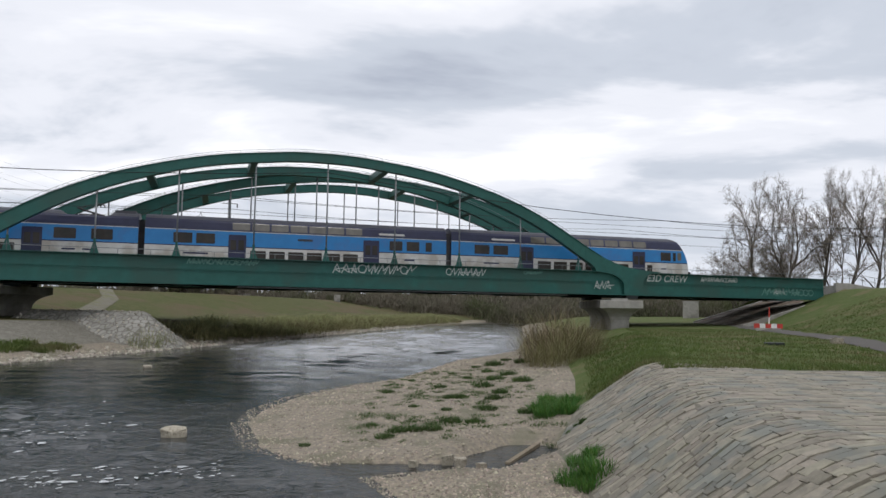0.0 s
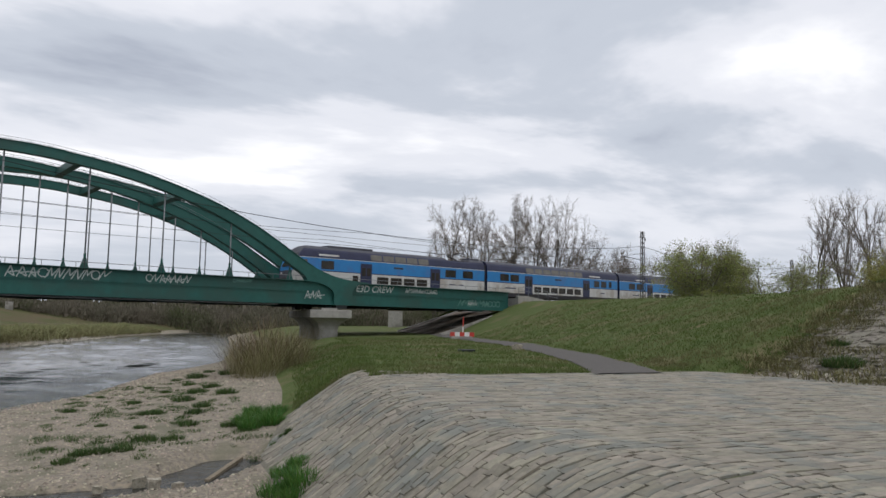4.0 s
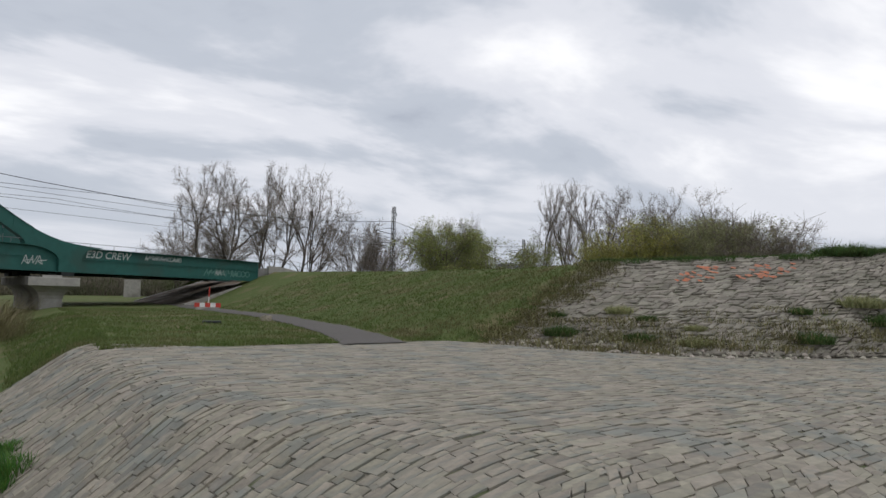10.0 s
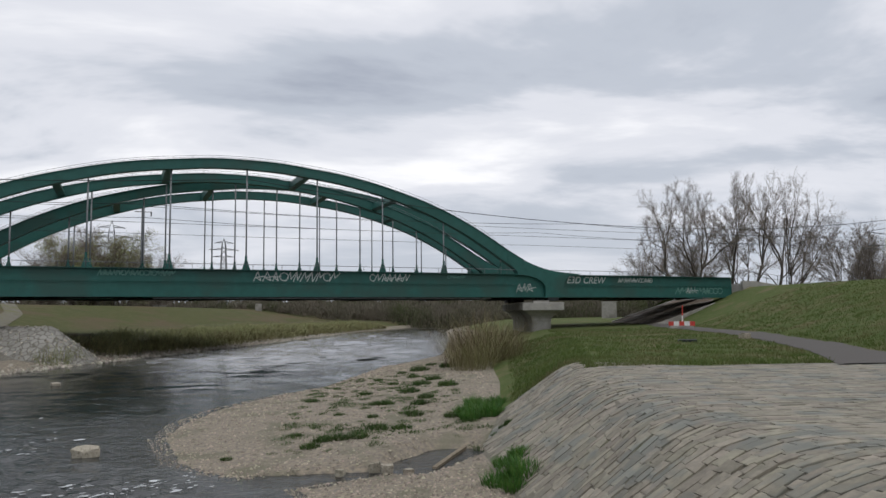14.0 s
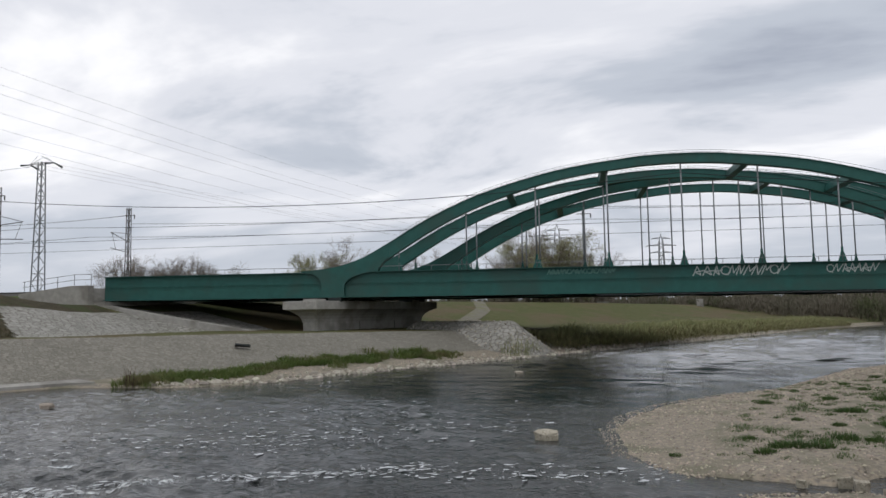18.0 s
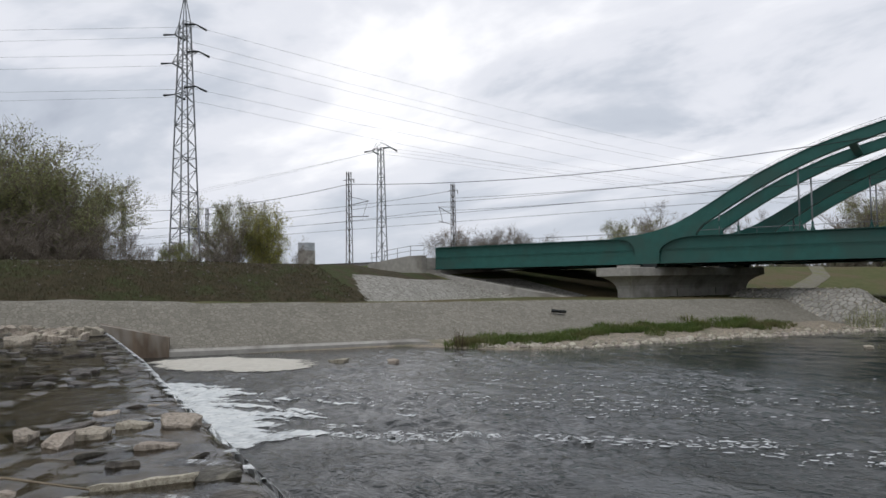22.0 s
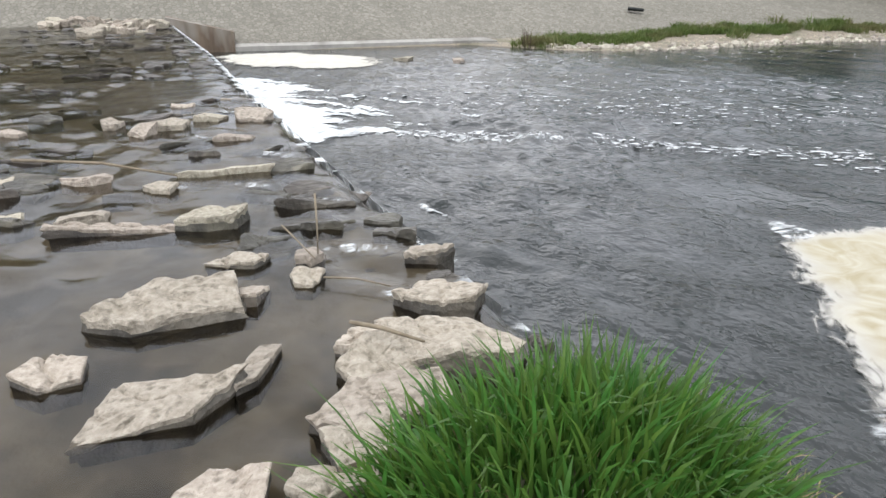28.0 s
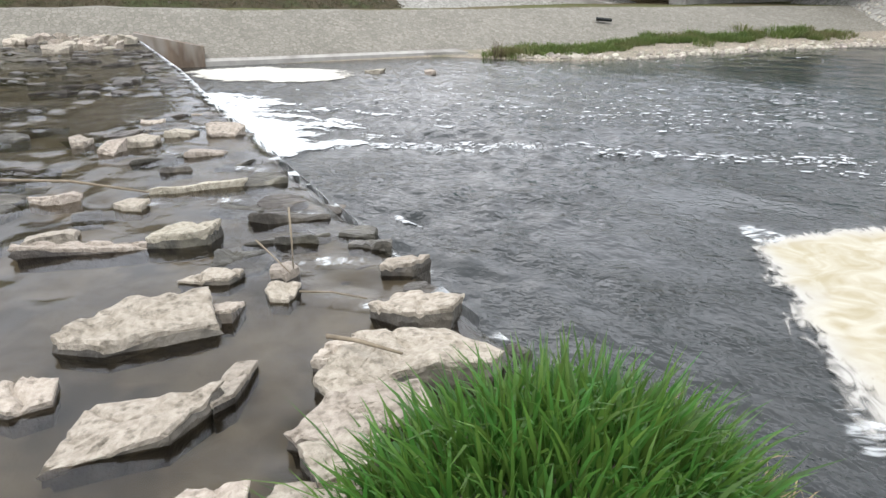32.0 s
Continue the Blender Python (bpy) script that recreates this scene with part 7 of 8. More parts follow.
def blades(name, count, seed, where_to, material, height, width, label, kind="stuff"):
    rnd = random.Random(seed)
    b = Build()
    for _ in range(count):
        x, y = where_to(rnd)
        if y > 19 and abs(x - float(np.interp(y, PATH_MID[0], PATH_MID[1]))) < 1.45:
            continue
        z = ground_z(x, y)
        for _ in range(3):
            h = height * rnd.uniform(0.5, 1.3)
            a = rnd.uniform(0, 3.14)
            w = width * rnd.uniform(0.6, 1.2)
            px, py = x + rnd.gauss(0, 0.08), y + rnd.gauss(0, 0.08)
            b.add([(px - math.cos(a) * w, py - math.sin(a) * w, z - 0.02), (px + math.cos(a) * w, py + math.sin(a) * w, z - 0.02), (px + rnd.gauss(0, h * 0.4), py + rnd.gauss(0, h * 0.4), z + h)], [(0, 1, 2)])
    me = bpy.data.meshes.new(name)
    me.from_pydata(b.v, [], b.f)
    me.materials.append(material)
    return tagged(new(name, me), label, "grass", kind=kind)


def on_berm(r):
    y = 20 + 44 * r.random() ** 1.5
    if r.random() < 0.25:
        y = 22.4 + 30 * r.random() ** 1.3
        c = 11.2 + 0.8 * r.random()
    else:
        c = 12 + 1.05 * r.random()
    return float(land(c, y)[0]), y


def on_levee(r):
    y = 17.5 + 46 * r.random() ** 1.4
    return float(land(13 + r.random(), y)[0]), max(y, 18.2)


blades("berm_grass", 15000, 1, on_berm, BLADES, 0.11, 0.02, "short green grass on the river terrace")
blades("slope_grass", 15000, 2, on_levee, BLADES, 0.10, 0.022, "rough green grass on the levee slope")
blades("far_bank_grass", 12000, 3, lambda r: (lambda y: (float(land(3 + r.random(), y)[0]), y))(2 + 27 * r.random()), DARK_WEED, 0.16, 0.015, "short dry grass on the far levee")


# ---- the near grass tuft ----
def make_near_tuft():
    t = thing("grass_tuft", pose(0, 0, 0), "lush green grass tuft on the rocks at the weir's end", "grass tuft")
    rnd = random.Random(9)
    soil = Build()
    rings = 8
    for i in range(rings + 1):
        r = i / rings
        for k in range(24):
            a = 2 * math.pi * k / 24
            x, y = -1.86 + math.cos(a) * r * 0.92, 1.82 + math.sin(a) * r * 1.15
            soil.v.append((x, y, 1.60 - 0.5 * r**2 + 0.05 * noise.noise((x * 3, y * 3, 0))))
    for i in range(rings):
        for k in range(24):
            soil.f.append((i * 24 + k, i * 24 + (k + 1) % 24, (i + 1) * 24 + (k + 1) % 24, (i + 1) * 24 + k))
    soil.slots = [0] * len(soil.f)
    soil.ob("soil", JOINT, t, "dark soil under the tuft", True)

    def blade_set(count, material, name, lo, hi, wide):
        b = Build()
        for _ in range(count):
            a, r = rnd.uniform(0, 6.283), math.sqrt(rnd.random())
            x, y = -1.86 + math.cos(a) * r * 0.80, 1.82 + math.sin(a) * r * 1.04
            z = 1.58 - 0.5 * r * r
            h = rnd.uniform(lo, hi) * (1.0 - 0.25 * r)
            w = wide * rnd.uniform(0.6, 1.25)
            lean = Vector((math.cos(a) * r, math.sin(a) * r, 0)) * rnd.uniform(0.15, 0.6) + Vector((rnd.gauss(0, 0.16), rnd.gauss(0, 0.16), 0))
            droop = rnd.uniform(0.05, 0.5) if rnd.random() < 0.68 else rnd.uniform(0.6, 1.25)
            turn = rnd.uniform(0, 3.14)
            side = Vector((math.cos(turn), math.sin(turn), 0)) * w
            verts = []
            for s in range(5):
                q = s / 4
                p = Vector((x, y, z)) + lean * h * q * (0.6 + 0.7 * q) + Vector((0, 0, h * (q - droop * q**3 * 0.8)))
                ww = side * (0.8 + 0.5 * q - 0.95 * q**3) if s < 4 else side * 0
                if s < 4:
                    verts += [p - ww, p + ww]
                else:
                    verts.append(p)
            b.add(verts, [(0, 1, 3, 2), (2, 3, 5, 4), (4, 5, 7, 6), (6, 7, 8)])
        me = bpy.data.meshes.new(name)
        me.from_pydata(b.v, [], b.f)
        me.materials.append(material)
        o = new(name, me)
        o.parent = t
        tagged(o, kind="stuff")

    blade_set(4300, LUSH, "blades", 0.28, 0.66, 0.0105)
    blade_set(60, STRAW, "dry_stalks", 0.25, 0.5, 0.004)
    # dead grass hanging over the broken edge towards the river
    b = Build()
    for _ in range(420):
        x, y = -1.42 + rnd.gauss(0, 0.11), 2.72 + rnd.gauss(0, 0.13)
        z = 1.14 + rnd.uniform(-0.05, 0.08)
        d = Vector((rnd.gauss(0.25, 0.5), rnd.gauss(0.35, 0.5), rnd.uniform(-0.1, 0.6))).normalized() * rnd.uniform(0.08, 0.24)
        w = Vector((d.y, -d.x, 0)).normalized() * 0.004
        m1 = Vector((x, y, z)) + d * 0.6
        tip = Vector((x, y, z)) + d - Vector((0, 0, rnd.uniform(0.0, 0.09)))
        b.add([Vector((x, y, z)) - w, Vector((x, y, z)) + w, m1 + w, tip, m1 - w], [(0, 1, 2, 4), (4, 2, 3)])
    b.ob("dead_grass", STRAW, t, "dead straw-coloured grass at the broken edge", kind="stuff")


make_near_tuft()

# ---- path, barrier, slabs ----
def make_path():
    mids = PATH_MID
    b = Build()
    ys = np.arange(18.9, 118, 1.0)
    for y in ys:
        x = float(np.interp(y, mids[0], mids[1]))
        for s, dz in ((-1.3, 0.0), (-1.1, 0.03), (1.1, 0.03), (1.3, 0.0)):
            b.v.append((x + s, y, ground_z(x + s, y) + 0.03 + dz))
    for i in range(len(ys) - 1):
        for j in range(3):
            b.f.append((i * 4 + j, i * 4 + j + 1, i * 4 + 5 + j, i * 4 + 4 + j))
    b.slots = [0] * len(b.f)
    tagged(b.ob("path", ASPHALT, smooth=True), "grey asphalt path along the foot of the levee", "path", kind="structure")


make_path()
RED_PAINT = mat("red_paint", (0.50, 0.05, 0.035), (0.4, 0.05, 0.04), 4, 0.6, 0, 0.05)
SIGN_WHITE = mat("white_paint", (0.72, 0.72, 0.70), (0.6, 0.6, 0.58), 4, 0.6, 0, 0.05)


def make_barrier():
    x, y = 26.2, 58.4
    z = ground_z(x, y) + 0.05
    bar = thing("road_barrier", pose(x, y, z, 0, 0, -24), "red and white concrete road barrier with a pole on the path", "barrier")
    for i in range(5):
        b = Build()
        b.slab([(-1.05 + i * 0.42, 0.18), (-0.63 + i * 0.42, 0.18), (-0.63 + i * 0.42, 0.55), (-1.05 + i * 0.42, 0.55)], -0.1, 0.1)
        b.ob("red_block" if i % 2 == 0 else "white_block", RED_PAINT if i % 2 == 0 else SIGN_WHITE, bar)
    b = Build()
    b.slab([(-1.0, -0.1), (1.0, -0.1), (0.9, 0.2), (-0.9, 0.2)], -0.25, 0.25)
    b.ob("concrete_foot", CONCRETE, bar)
    for i in range(4):
        b = Build()
        b.tube([(0.05 + i * 0.012, 0.15, 0.2 + i * 0.42), (0.062 + i * 0.012, 0.15, 0.62 + i * 0.42)], 0.05, 8)
        b.ob("pole_band", SIGN_WHITE if i < 2 else RED_PAINT, bar)


make_barrier()
b = Build()
b.box(-0.42, 0.42, -0.35, 0.35, -0.05, 0.08)
o = b.ob("manhole_slab", DARK_STEEL)
o.matrix_basis = pose(15.6, 34.2, ground_z(15.6, 34.2) + 0.03, 0, 0, -20)
tagged(o, "dark flat cover slab in the grass", "cover")
o = new("field_stone", rock_mesh("field_stone", 0.62, 0.5, 0.36, 5, PALE_ROCK, 1))
o.matrix_basis = pose(19.6, 36.2, ground_z(19.6, 36.2) + 0.1)
tagged(o, "pale round stone beside the path", "rock")
for az, dist, w, top in ((15.3, 160, 1.5, 5.5), (8.2, 165, 0.7, 5.7), (-18.9, 150, 1.5, 5.2)):
    x, y = polar(az, dist)
    z = ground_z(x, y)
    b = Build()
    b.slab([(-w, -0.5), (w, -0.5), (w * 0.95, top - z - 0.3), (w * 1.05, top - z), (-w * 1.05, top - z), (-w * 0.95, top - z - 0.3)], -0.7, 0.7)
    o = b.ob("old_pier_stub", CONCRETE)
    o.matrix_basis = pose(x, y, z, 0, 0, az)
    tagged(o, "weathered concrete stub of an old pier with tags", "pier stub", "old pier stubs")
b = Build()
b.slab([(-0.5, -0.1), (0.5, -0.08), (0.5, 0.0), (-0.5, 0.01)], -0.2, 0.2)
o = b.ob("outfall", DARK_STEEL)
o.matrix_basis = pose(-34.0, 36.4, 1.62, -20, 6, 45)
tagged(o, "dark drain outfall in the paved slope", "drain")


# ---- masts, pylons and wires ----
def lattice(b, w0, w1, h, z0, steps, r):
    """Four tapering legs with crossed lacing."""
    def corner(k, z):
        w = w0 + (w1 - w0) * z / h
        sx, sy = ((-1, -1), (1, -1), (1, 1), (-1, 1))[k]
        return (sx * w / 2, sy * w / 2, z0 + z)
    for k in range(4):
        b.tube([corner(k, 0), corner(k, h)], r * 1.5, 4)
    zs = [h * (1 - (1 - i / steps) ** 1.15) for i in range(steps + 1)]
    for i in range(steps):
        for k in range(4):
            a, c = (zs[i], zs[i + 1]) if (i + k) % 2 else (zs[i + 1], zs[i])
            b.tube([corner(k, a), corner((k + 1) % 4, c)], r * 0.8, 3, False)
            if i % 3 == 0:
                b.tube([corner(k, zs[i]), corner((k + 1) % 4, zs[i])], r * 0.8, 3, False)


def make_mast(u, n, top, arm, label, plain=False):
    """A catenary mast beside the track; arm: +1 or -1, the way its bracket reaches across the track."""
    m = thing("catenary_mast", BRIDGE @ pose(u, n, 0), label, "catenary mast", "masts along the railway")
    base = 5.9
    b = Build()
    if plain:
        b.tube([(0, 0, base), (0, 0, top)], [0.17, 0.13], 8)
    else:
        lattice(b, 0.52, 0.36, top - base, base, 13, 0.032)
    b.ob("post", RUSTY if not plain else GALVANISED, m)
    b = Build()
    for z0, z1 in ((12.6, 13.4), (11.3, 11.6)):
        b.tube([(0, 0, z0), (0, arm * 3.4, z1)], 0.045, 5)
    b.tube([(0, 0, 13.6), (0, arm * 3.4, 13.4)], 0.03, 5)
    b.tube([(0, arm * 3.2, 13.3), (0, arm * 2.4, 11.5)], 0.03, 4)
    b.ob("bracket", RUSTY, m)
    b = Build()
    b.tube([(-0.8, 0, top - 0.9), (0.8, 0, top - 0.9)], 0.04, 5)
    b.tube([(0.75, 0, top - 0.9), (0.75, 0, top - 1.35)], 0.06, 6)
    b.ob("feeder_arm", RUSTY, m)


for u, n, top, arm, plain in ((89.4, 61.2, 16.8, 1, False), (91, 78.6, 17.0, -1, False), (137, 61.2, 15.8, 1, False), (190, 61.2, 15.8, 1, False), (-52.3, 78.8, 16.7, -1, False), (-54.7, 61.2, 16.4, 1, False), (-99, 61.2, 16.5, 1, False), (-102.6, 78.8, 17.1, -1, False), (1.5, 79.4, 14.9, -1, True)):
    make_mast(u, n, top, arm, "grey tubular catenary mast on the far bridge" if plain else "rusty lattice catenary mast beside the railway", plain)


def cable(points, sag, r, label, group="railway wires"):
    for (p, q) in zip(points, points[1:]):
        b = Build()
        p, q = Vector(p), Vector(q)
        pts = []
        for i in range(13):
            a = i / 12
            c = p.lerp(q, a)
            c.z -= sag * 4 * a * (1 - a)
            pts.append(c)
        b.tube(pts, r, 4)
        tagged(b.ob("overhead_wire", DARK_STEEL), label, "wire", group)


def rail_wire(n, zs, us, sag, r, label):
    pts = [BRIDGE @ Vector((u, n, z)) for u, z in zip(us, zs)]
    return cable(pts, sag, r, label)


spans = [-260, -180, -101, -54, 1.5, 45, 90, 137, 190, 260, 420]
for n in (65.25, 74.4):
    rail_wire(n, [11.25] * 11, spans, 0.03, 0.018, "straight contact wire over the track")
    rail_wire(n, [12.8] * 11, spans, 0.5, 0.02, "sagging messenger wire over the track")

rail_wire(61.2, [15.2, 15.2, 15.2, 15.0], [-260, -180, -99, -54.7], 1.0, 0.03, "feeder wire between the masts")
rail_wire(61.2, [15.0, 14.7], [-54.7, 9.0], 1.54, 0.03, "long feeder wire up to the arch's crown")
rail_wire(61.2, [14.7, 14.6], [9.0, 89.4], 2.5, 0.03, "long feeder wire from the arch's crown")
rail_wire(61.2, [14.6, 14.4, 14.6], [89.4, 137, 190], 1.4, 0.03, "feeder wire between the masts")
rail_wire(78.8, [15.8, 16.2, 16.2], [-52.3, -102.6, -180], 0.9, 0.025, "feeder wire along the far track")
rail_wire(79.6, [14.9, 14.6, 14.3], [-52.3, 1.5, 91], 0.5, 0.022, "thin wire along the far track")


def make_pylon(az, dist, top_z, w0, w1, arms, turn, label, cap=3.5, steps=26, r=0.06):
    x, y = polar(az, dist)
    z = 2.0
    p = thing("power_pylon", pose(x, y, z, 0, 0, turn), label, "pylon", "power line pylons")
    h = top_z - z - cap
    b = Build()
    lattice(b, w0, w1, h, 0, steps, r)
    b.ob("tower", GALVANISED, p)
    if cap > 0.5:
        b = Build()
        for k in range(4):
            sx, sy = ((-1, -1), (1, -1), (1, 1), (-1, 1))[k]
            b.tube([(sx * w1 / 2, sy * w1 / 2, h), (0, 0, h + cap)], r, 4)
        b.ob("peak", GALVANISED, p)
    for zz, reach in arms:
        for s in (-1, 1):
            b = Build()
            tip = (s * reach, 0, zz)
            for yy in (-0.4, 0.4):
                b.tube([(s * w1 * 0.45, yy, zz + 0.1), tip], r * 0.9, 4)
                b.tube([(s * w1 * 0.45, yy, zz + 0.9), tip], r * 0.7, 4)
            arm = b.ob("cross_arm", GALVANISED, p)
            b = Build()
            for yy in (-1.3, 1.3):
                b.tube([tip, (s * reach, yy, zz - 0.35)], [0.07, 0.13], 6)
            b.ob("insulator", DARK_STEEL, arm)
    return p


make_pylon(71.67, 86, 37.2, 2.7, 0.9, ((30.9, 2.4), (27.7, 3.0), (23.9, 2.4)), 10, "tall galvanised lattice power pylon")
make_pylon(56.85, 102, 23.2, 1.25, 0.55, ((20.8, 1.9),), 10, "slender lattice mast with a flat head", 0.2, 20, 0.05)
make_pylon(10.8, 430, 46.5, 5.0, 2.0, ((34, 6.0), (38, 8), (42, 5)), 20, "distant lattice power pylon", 4, 12, 0.2)
make_pylon(18.6, 330, 43.0, 5.0, 2.0, ((30, 6.0), (34, 8), (38, 5)), 20, "distant lattice power pylon", 4, 12, 0.15)
px, py = polar(71.67, 86)
fx, fy = polar(18.6, 330)
cs, sn = math.cos(radians(10)), math.sin(radians(10))
for zz, reach, fz in ((32.6, 2.4, 40), (29.4, 3.0, 36), (25.6, 2.4, 32)):
    for s in (-1, 1):
        a = (px + s * reach * cs, py + s * reach * sn, zz)
        cable([a, (fx + s * 6, fy, fz)], 5.0, 0.012, "thin sagging high-voltage conductor", "power line conductors")
        cable([a, (px - 150 + s * 5, py - 190, zz + 14)], 4.0, 0.012, "thin sagging high-voltage conductor", "power line conductors")
mx, my = polar(56.85, 102)
for s in (-2, 0, 2):
    cable([(mx + s, my, 22.6), (mx - 260, my - 30 + s * 4, 30)], 2.5, 0.01, "thin sagging power conductor", "power line conductors")
    cable([(mx + s, my, 22.6), (fx + 60 + s * 5, fy + 60, 28)], 5, 0.01, "thin sagging power conductor", "power line conductors")

# ---- far things ----
x, y = polar(62.7, 420)
tower = thing("water_tank", pose(x, y, 2, 0, 0, 62.7), "grey concrete tank block far beyond the railway", "tank")
b = Build()
ring = [(4.8 * math.cos(a), 4.8 * math.sin(a)) for a in np.linspace(0, 2 * math.pi, 17)[:-1]]
b.add([(cx, cy, z) for z in (0, 22) for cx, cy in ring], [(i, (i + 1) % 16, 16 + (i + 1) % 16, 16 + i) for i in range(16)])
b.ob("shell", CONCRETE, tower)
b = Build()
b.add([(cx * 0.97, cy * 0.97, z) for z in (22, 26.5) for cx, cy in ring], [(i, (i + 1) % 16, 16 + (i + 1) % 16, 16 + i) for i in range(16)] + [tuple(range(16, 32))])
b.ob("head", mat("pale_cladding", (0.42, 0.45, 0.48), None, 0.3, 0.7, 0, 0), tower)
HAZE_WOOD = mat("far_woodland", (0.15, 0.13, 0.10), (0.105, 0.10, 0.07), 0.2, 0.95, 0, 0.5, fine=1, third=(0.075, 0.085, 0.04), third_scale=0.05)


def far_wood(name, az0, az1, dist, el0, el1, seed, label):
    """A far hedge or wood: a mass of small upright clumps."""
    rnd = random.Random(seed)
    b = Build()
    for k in range(int((az1 - az0) * dist / (9 if dist < 200 else 14))):
        az = az0 + (az1 - az0) * rnd.random()
        d = dist * rnd.uniform(0.95, 1.1)
        x, y = polar(az, d)
        z = ground_z(x, y)
        h = 3.5 + d * math.tan(radians(el0 + (el1 - el0) * rnd.random() * (0.6 + 0.4 * math.sin(az * 1.7)))) - z
        for _ in range(110 if dist < 200 else 40):
            a = rnd.uniform(0, 6.28)
            w = (0.2 if dist < 200 else h * 0.1) * rnd.uniform(0.4, 1)
            cx, cy = x + rnd.gauss(0, h * 0.4), y + rnd.gauss(0, h * 0.4)
            zz = z + h * rnd.uniform(0.0, 0.7)
            b.add([(cx - math.cos(a) * w, cy - math.sin(a) * w, zz), (cx + math.cos(a) * w, cy + math.sin(a) * w, zz + rnd.gauss(0, h * 0.1)), (cx + rnd.gauss(0, w), cy + rnd.gauss(0, w), zz + (rnd.uniform(0.3, 0.8) if dist < 200 else h * rnd.uniform(0.2, 0.42)))], [(0, 1, 2)])
    me = bpy.data.meshes.new(name)
    me.from_pydata(b.v, [], b.f)
    me.materials.append(HAZE_WOOD)
    tagged(new(name, me), label, "woodland", kind="stuff")


far_wood("far_hedge", -22, 36, 175, 0.6, 1.6, 1, "brown hedge and scrub along the far levee")
far_wood("far_woods", -40, 60, 600, 0.7, 1.5, 2, "distant brown woodland on the horizon")
far_wood("far_woods", 60, 100, 500, 0.5, 1.3, 3, "distant brown woodland on the horizon")
far_wood("far_woods", -85, -40, 400, 0.8, 1.8, 4, "distant brown woodland on the horizon")

# ---- rubble, heap, track and driftwood ----
def lump(b, x, y, z, s, rnd):
    """A small broken stone: two uneven rings and a top."""
    a0 = rnd.uniform(0, 6.28)
    l, w, h = s, s * rnd.uniform(0.55, 0.9), s * rnd.uniform(0.4, 0.7)
    ca, sa = math.cos(a0), math.sin(a0)
    verts = []
    for zz, f in ((-0.3, 0.9), (0.25, 1.0), (0.62, 0.6)):
        for k in range(5):
            t = 2 * math.pi * k / 5
            r = f * rnd.uniform(0.75, 1.2)
            u, v = math.cos(t) * l * r / 2, math.sin(t) * w * r / 2
            verts.append((x + u * ca - v * sa, y + u * sa + v * ca, z + zz * h * rnd.uniform(0.85, 1.15)))
    faces = [(5 * i + k, 5 * i + (k + 1) % 5, 5 * i + 5 + (k + 1) % 5, 5 * i + 5 + k) for i in range(2) for k in range(5)] + [(10, 11, 12, 13, 14)]
    b.add(verts, faces)


def lumps(name, spots, seed, material, label):
    rnd = random.Random(seed)
    b = Build()
    for x, y, z, s in spots:
        lump(b, x, y, z, s, rnd)
    me = bpy.data.meshes.new(name)
    me.from_pydata(b.v, [], b.f)
    me.materials.append(material)
    return tagged(new(name, me), label, "stones", kind="stuff")


BALLAST_STONE = mat("grey_bank_stone", (0.15, 0.138, 0.118), (0.10, 0.093, 0.08), 3, 0.9, 0, 0.4, fine=12, per=0.4, island=True)
RUBBLE = mat("pale_rubble", (0.40, 0.37, 0.31), (0.28, 0.255, 0.21), 3, 0.9, 0, 0.4, fine=12, per=0.35, island=True)
rnd = random.Random(15)
shore = line("25:-31.2,0 30:-26.0,0 38.8:-24.6,0 46.9:-22.0,0 59.5:-19.0,0 68:-16.6,0 78:-13.6,0 97.5:-9.6,0 131:-2.4,0")
spots = []
for _ in range(1500):
    y = 26 + 100 * rnd.random() ** 1.25
    x = float(np.interp(y, shore[0], shore[1])) - abs(rnd.gauss(0, 0.9)) + 0.35
    spots.append((x, y, max(ground_z(x, y), -0.02), rnd.uniform(0.12, 0.45) * (1.6 if rnd.random() < 0.08 else 1)))
lumps("shore_rubble", spots, 16, RUBBLE, "pale broken stones along the far water's edge")
spots = []
for _ in range(420):
    y = rnd.uniform(6.2, 17.8)
    c = 13 + rnd.gauss(0.02, 0.035)
    x = float(land(c, y)[0])
    spots.append((x, y, ground_z(x, y) + 0.02, rnd.uniform(0.06, 0.26)))
lumps("loose_stones", spots, 17, RUBBLE, "loose grey stones at the foot of the stone facing")

spots = []
for _ in range(300):
    y, c = rnd.uniform(1, 29), 3.04 + 0.9 * rnd.random() ** 2.0
    x = float(land(c, y)[0])
    spots.append((x, y, ground_z(x, y) + 0.01, rnd.uniform(0.08, 0.24)))
lumps("bank_stones", spots, 18, BALLAST_STONE, "grey stones showing through the dry grass of the far levee")


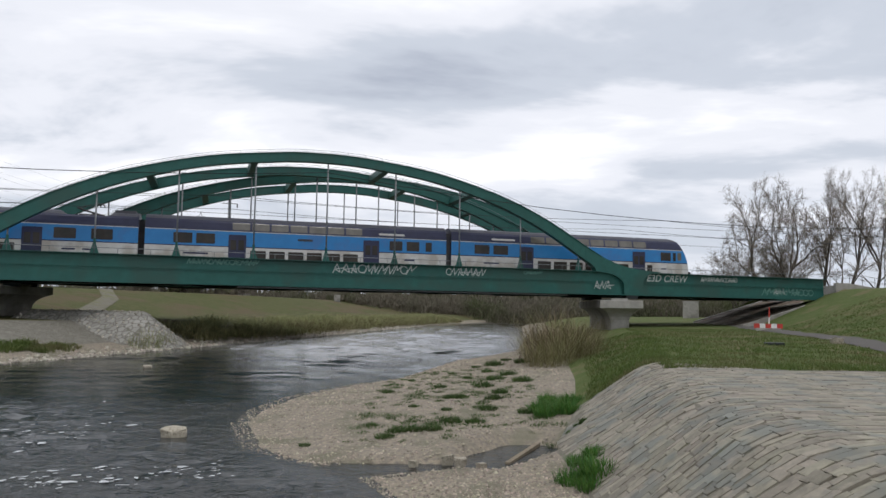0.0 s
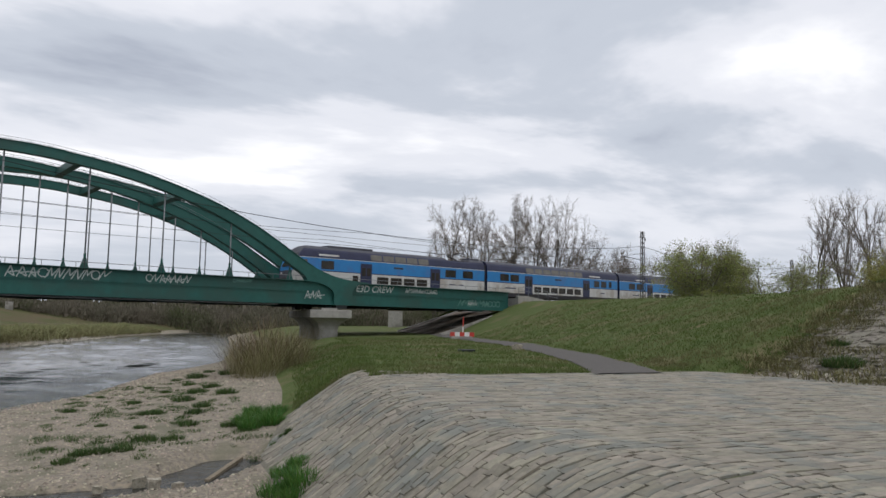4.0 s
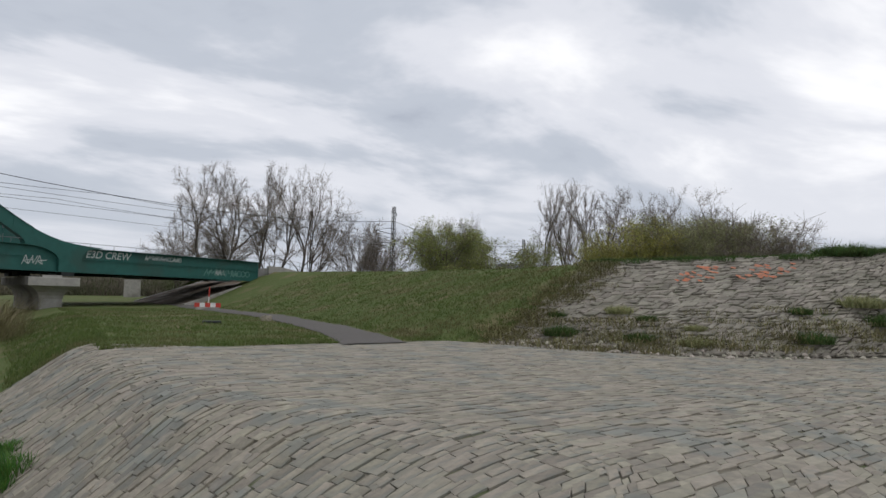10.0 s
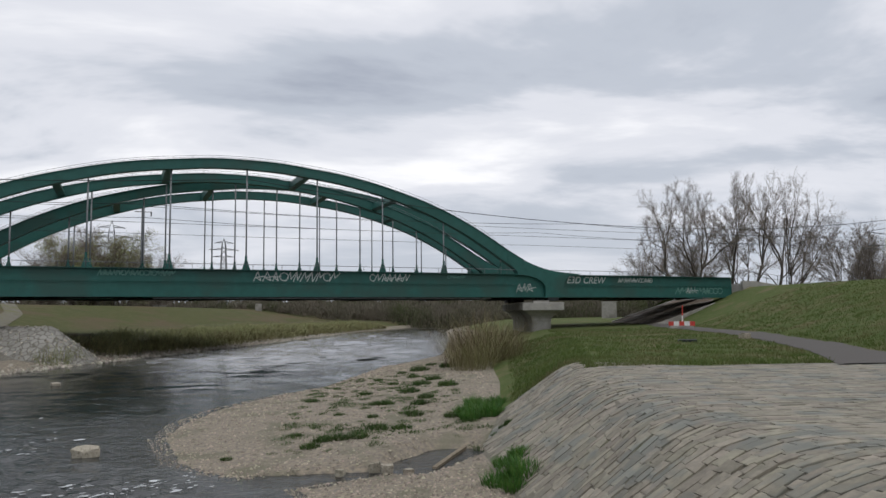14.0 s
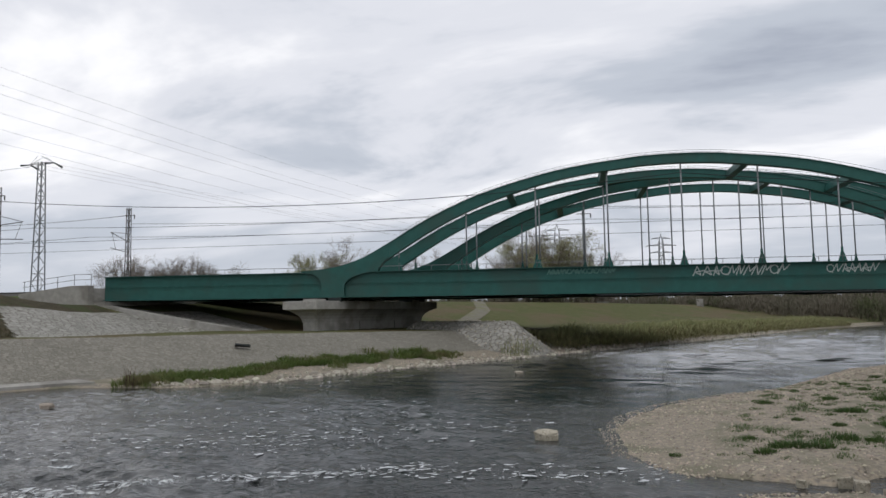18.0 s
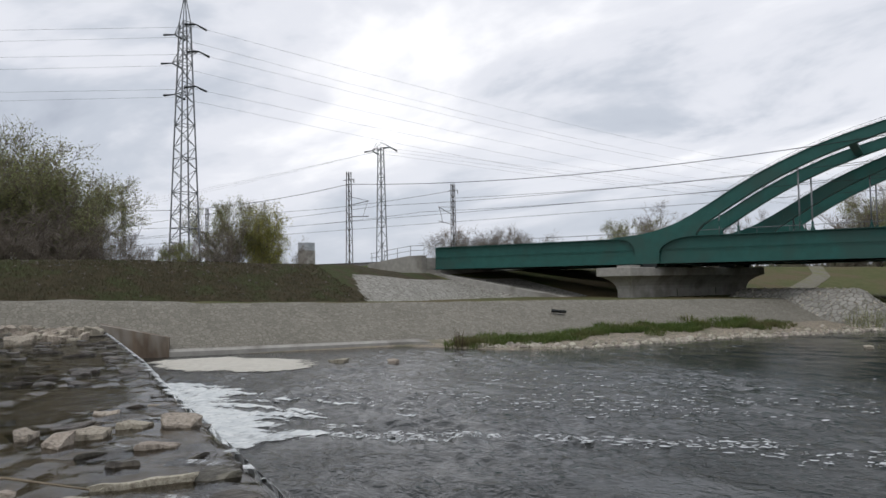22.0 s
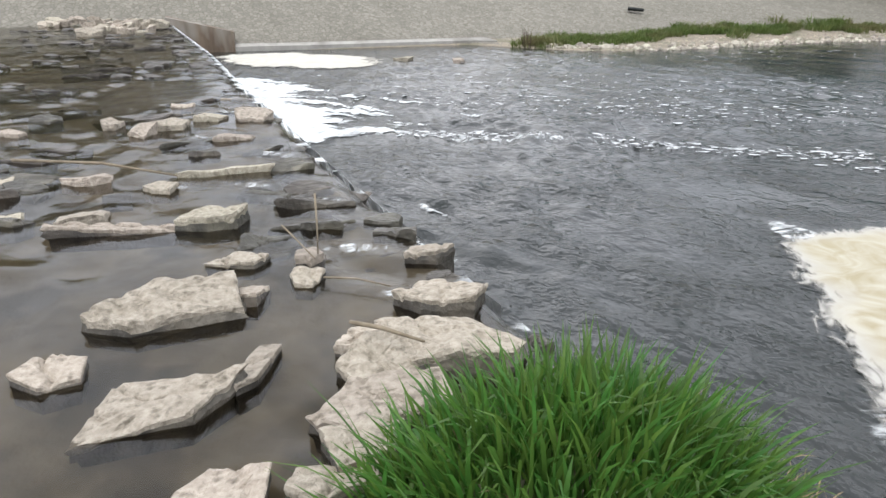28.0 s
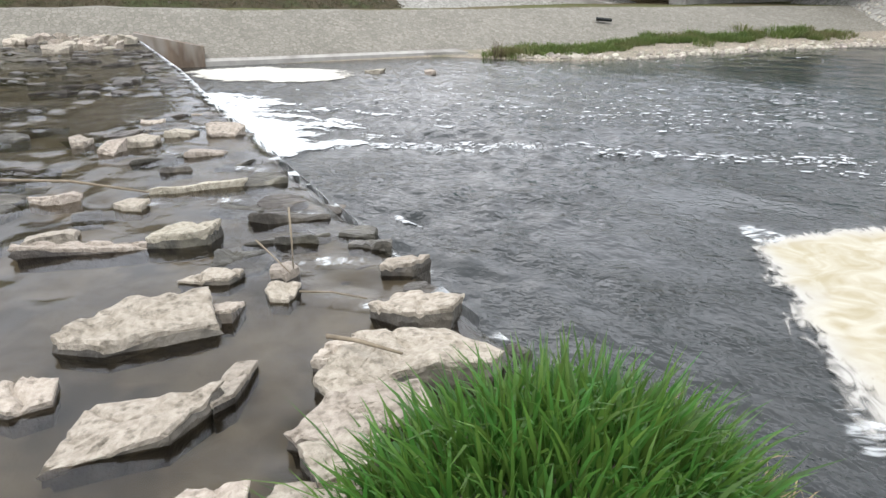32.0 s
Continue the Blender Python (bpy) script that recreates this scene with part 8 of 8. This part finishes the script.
def make_heap():
    """A riprap spur beside the pier, falling to the river."""
    p, q = Vector((-34.0, 60.0)), Vector((-23.6, 57.0))
    rnd = random.Random(19)
    def top(x, y):
        v = Vector((x, y)) - p
        d = q - p
        a = max(0.0, min(1.0, v.dot(d) / d.length_squared))
        far = (v - d * a).length
        return 2.75 - 0.8 * max(0.0, far - 0.4) + 0.06 * noise.noise((x * 1.4, y * 1.4, 2))
    b = Build()
    xs, ys = np.arange(-39, -18.5, 0.4), np.arange(49.5, 64, 0.4)
    for y in ys:
        for x in xs:
            b.v.append((x, y, max(top(x, y), ground_z(x, y) - 0.3)))
    n = len(xs)
    b.f = [(i * n + j, i * n + j + 1, i * n + n + j + 1, i * n + n + j) for i in range(len(ys) - 1) for j in range(n - 1)]
    b.slots = [0] * len(b.f)
    tagged(b.ob("stone_heap", CONE_PAVING, smooth=True), "pale stone-paved spur beside the bridge pier", "stone slope", kind="structure")
    spots = []
    while len(spots) < 260:
        x, y = rnd.uniform(-38, -19), rnd.uniform(50, 63)
        z = top(x, y)
        if z > ground_z(x, y) - 0.05:
            spots.append((x, y, z, rnd.uniform(0.1, 0.28)))
    lumps("heap_stones", spots, 20, RUBBLE, "pale broken stones on the spur beside the pier")


make_heap()
DIRT = mat("dirt_track", (0.165, 0.152, 0.12), (0.125, 0.118, 0.085), 2, 0.95, 0, 0.4, fine=9, third=(0.13, 0.13, 0.06), third_scale=0.5)
TRACK = line("58:-34,0 66:-34.2,0 80:-38.3,0 94:-42.8,0 120:-57,0 150:-72,0")
b = Build()
ys = np.arange(60, 148, 1.5)
for y in ys:
    x = float(np.interp(y, TRACK[0], TRACK[1]))
    for off, up in ((-1.1, 0.0), (-0.9, 0.05), (0.9, 0.05), (1.1, 0.0)):
        b.v.append((x + off, y, ground_z(x + off, y) + 0.05 + up))
b.f = [(i * 4 + j, i * 4 + j + 1, i * 4 + 5 + j, i * 4 + 4 + j) for i in range(len(ys) - 1) for j in range(3)]
b.slots = [0] * len(b.f)
tagged(b.ob("dirt_track", DIRT, smooth=True), "pale dirt track on the far grassy bank", "track", kind="structure")

WOOD = mat("grey_driftwood", (0.24, 0.2, 0.145), (0.16, 0.13, 0.09), 9, 0.9, 0, 0.3, stretch=(1, 1, 0.2))
for pts, r, label in (
    (((-5.15, 1.82, 1.72), (-5.0, 1.9, 1.6), (-4.86, 1.96, 1.5)), 0.007, "dry pale reed stalk lying on a weir rock"),
    (((-4.98, 2.04, 1.98), (-4.93, 2.02, 1.72), (-4.9, 2.0, 1.52)), 0.008, "dry pale reed stalk standing on a weir rock"),
    (((-4.72, 1.96, 1.40), (-4.5, 2.12, 1.43), (-4.3, 2.3, 1.40)), 0.008, "dry pale reed stalk caught between the weir's rocks"),
    (((-9.9, 0.25, 1.5), (-9.0, 1.1, 1.53), (-8.2, 1.75, 1.46)), 0.018, "long bent stick stranded on the weir"),
    (((-3.55, 1.62, 1.60), (-3.35, 1.72, 1.62), (-3.1, 1.86, 1.60)), 0.015, "brown stick lying on the crest rocks"),
):
    b = Build()
    b.tube(pts, [r, r * 0.9, r * 0.55], 6)
    tagged(b.ob("driftwood", WOOD, smooth=True), label, "stick", "driftwood on the weir")
b = Build()
b.box(-1.2, 1.2, -0.055, 0.055, -0.04, 0.04)
o = b.ob("plank", WOOD)
o.matrix_basis = pose(2.0, 17.6, 0.03, 2, -1, 66)
tagged(o, "old wooden beam lying across the gravel pool", "plank")

# pale concrete kerb at the toe of the paved bank
b = Build()
ys = np.arange(11.9, 25.2, 0.6)
for y in ys:
    (xa, za), (xb, zb) = land(5.985, y), land(6.3, y)
    b.v += [(float(xa), y, float(za) - 0.2), (float(xa), y, float(za) + 0.07), (float(xb) + 0.12, y, float(zb) + 0.06), (float(xb) + 0.15, y, -0.4)]
b.f = [(i * 4 + j, i * 4 + j + 1, i * 4 + 5 + j, i * 4 + 4 + j) for i in range(len(ys) - 1) for j in range(3)]
b.slots = [0] * len(b.f)
tagged(b.ob("toe_kerb", CONCRETE), "pale concrete kerb at the foot of the paved bank", "kerb", kind="structure")

# ---- set stones last ----
make_paving()
make_revetment()


def motions():
    """The train rolls over the near bridge and away; foam drifts."""
    times = [0.0, 0.1] + [float(t) for t in range(1, 32)] + [31.9, 32.0]

    def place(u, turned):
        m = BRIDGE @ pose(u, 65.25, 6.24)
        return m @ pose(0, 0, 0, 0, 0, 180) if turned else m

    def tail(t):
        return 1.1 + 16.6 * (t - 2.0)

    walk(FRONT_CAR, [(t, place(tail(t) + 53.2, False)) for t in times])
    walk(MIDDLE_CAR, [(t, place(tail(t) + 26.7, False)) for t in times])
    walk(MOTOR_CAR, [(t, place(tail(t) + 26.2, True)) for t in times])
    for piece, x, y, dx, dy, spin in DRIFT:
        walk(piece, [(t, pose(x + dx * t / 32, y + dy * t / 32, 0.028, 0, 0, spin * t / 32)) for t in (0.0, 8.0, 16.0, 24.0, 32.0)])


motions()
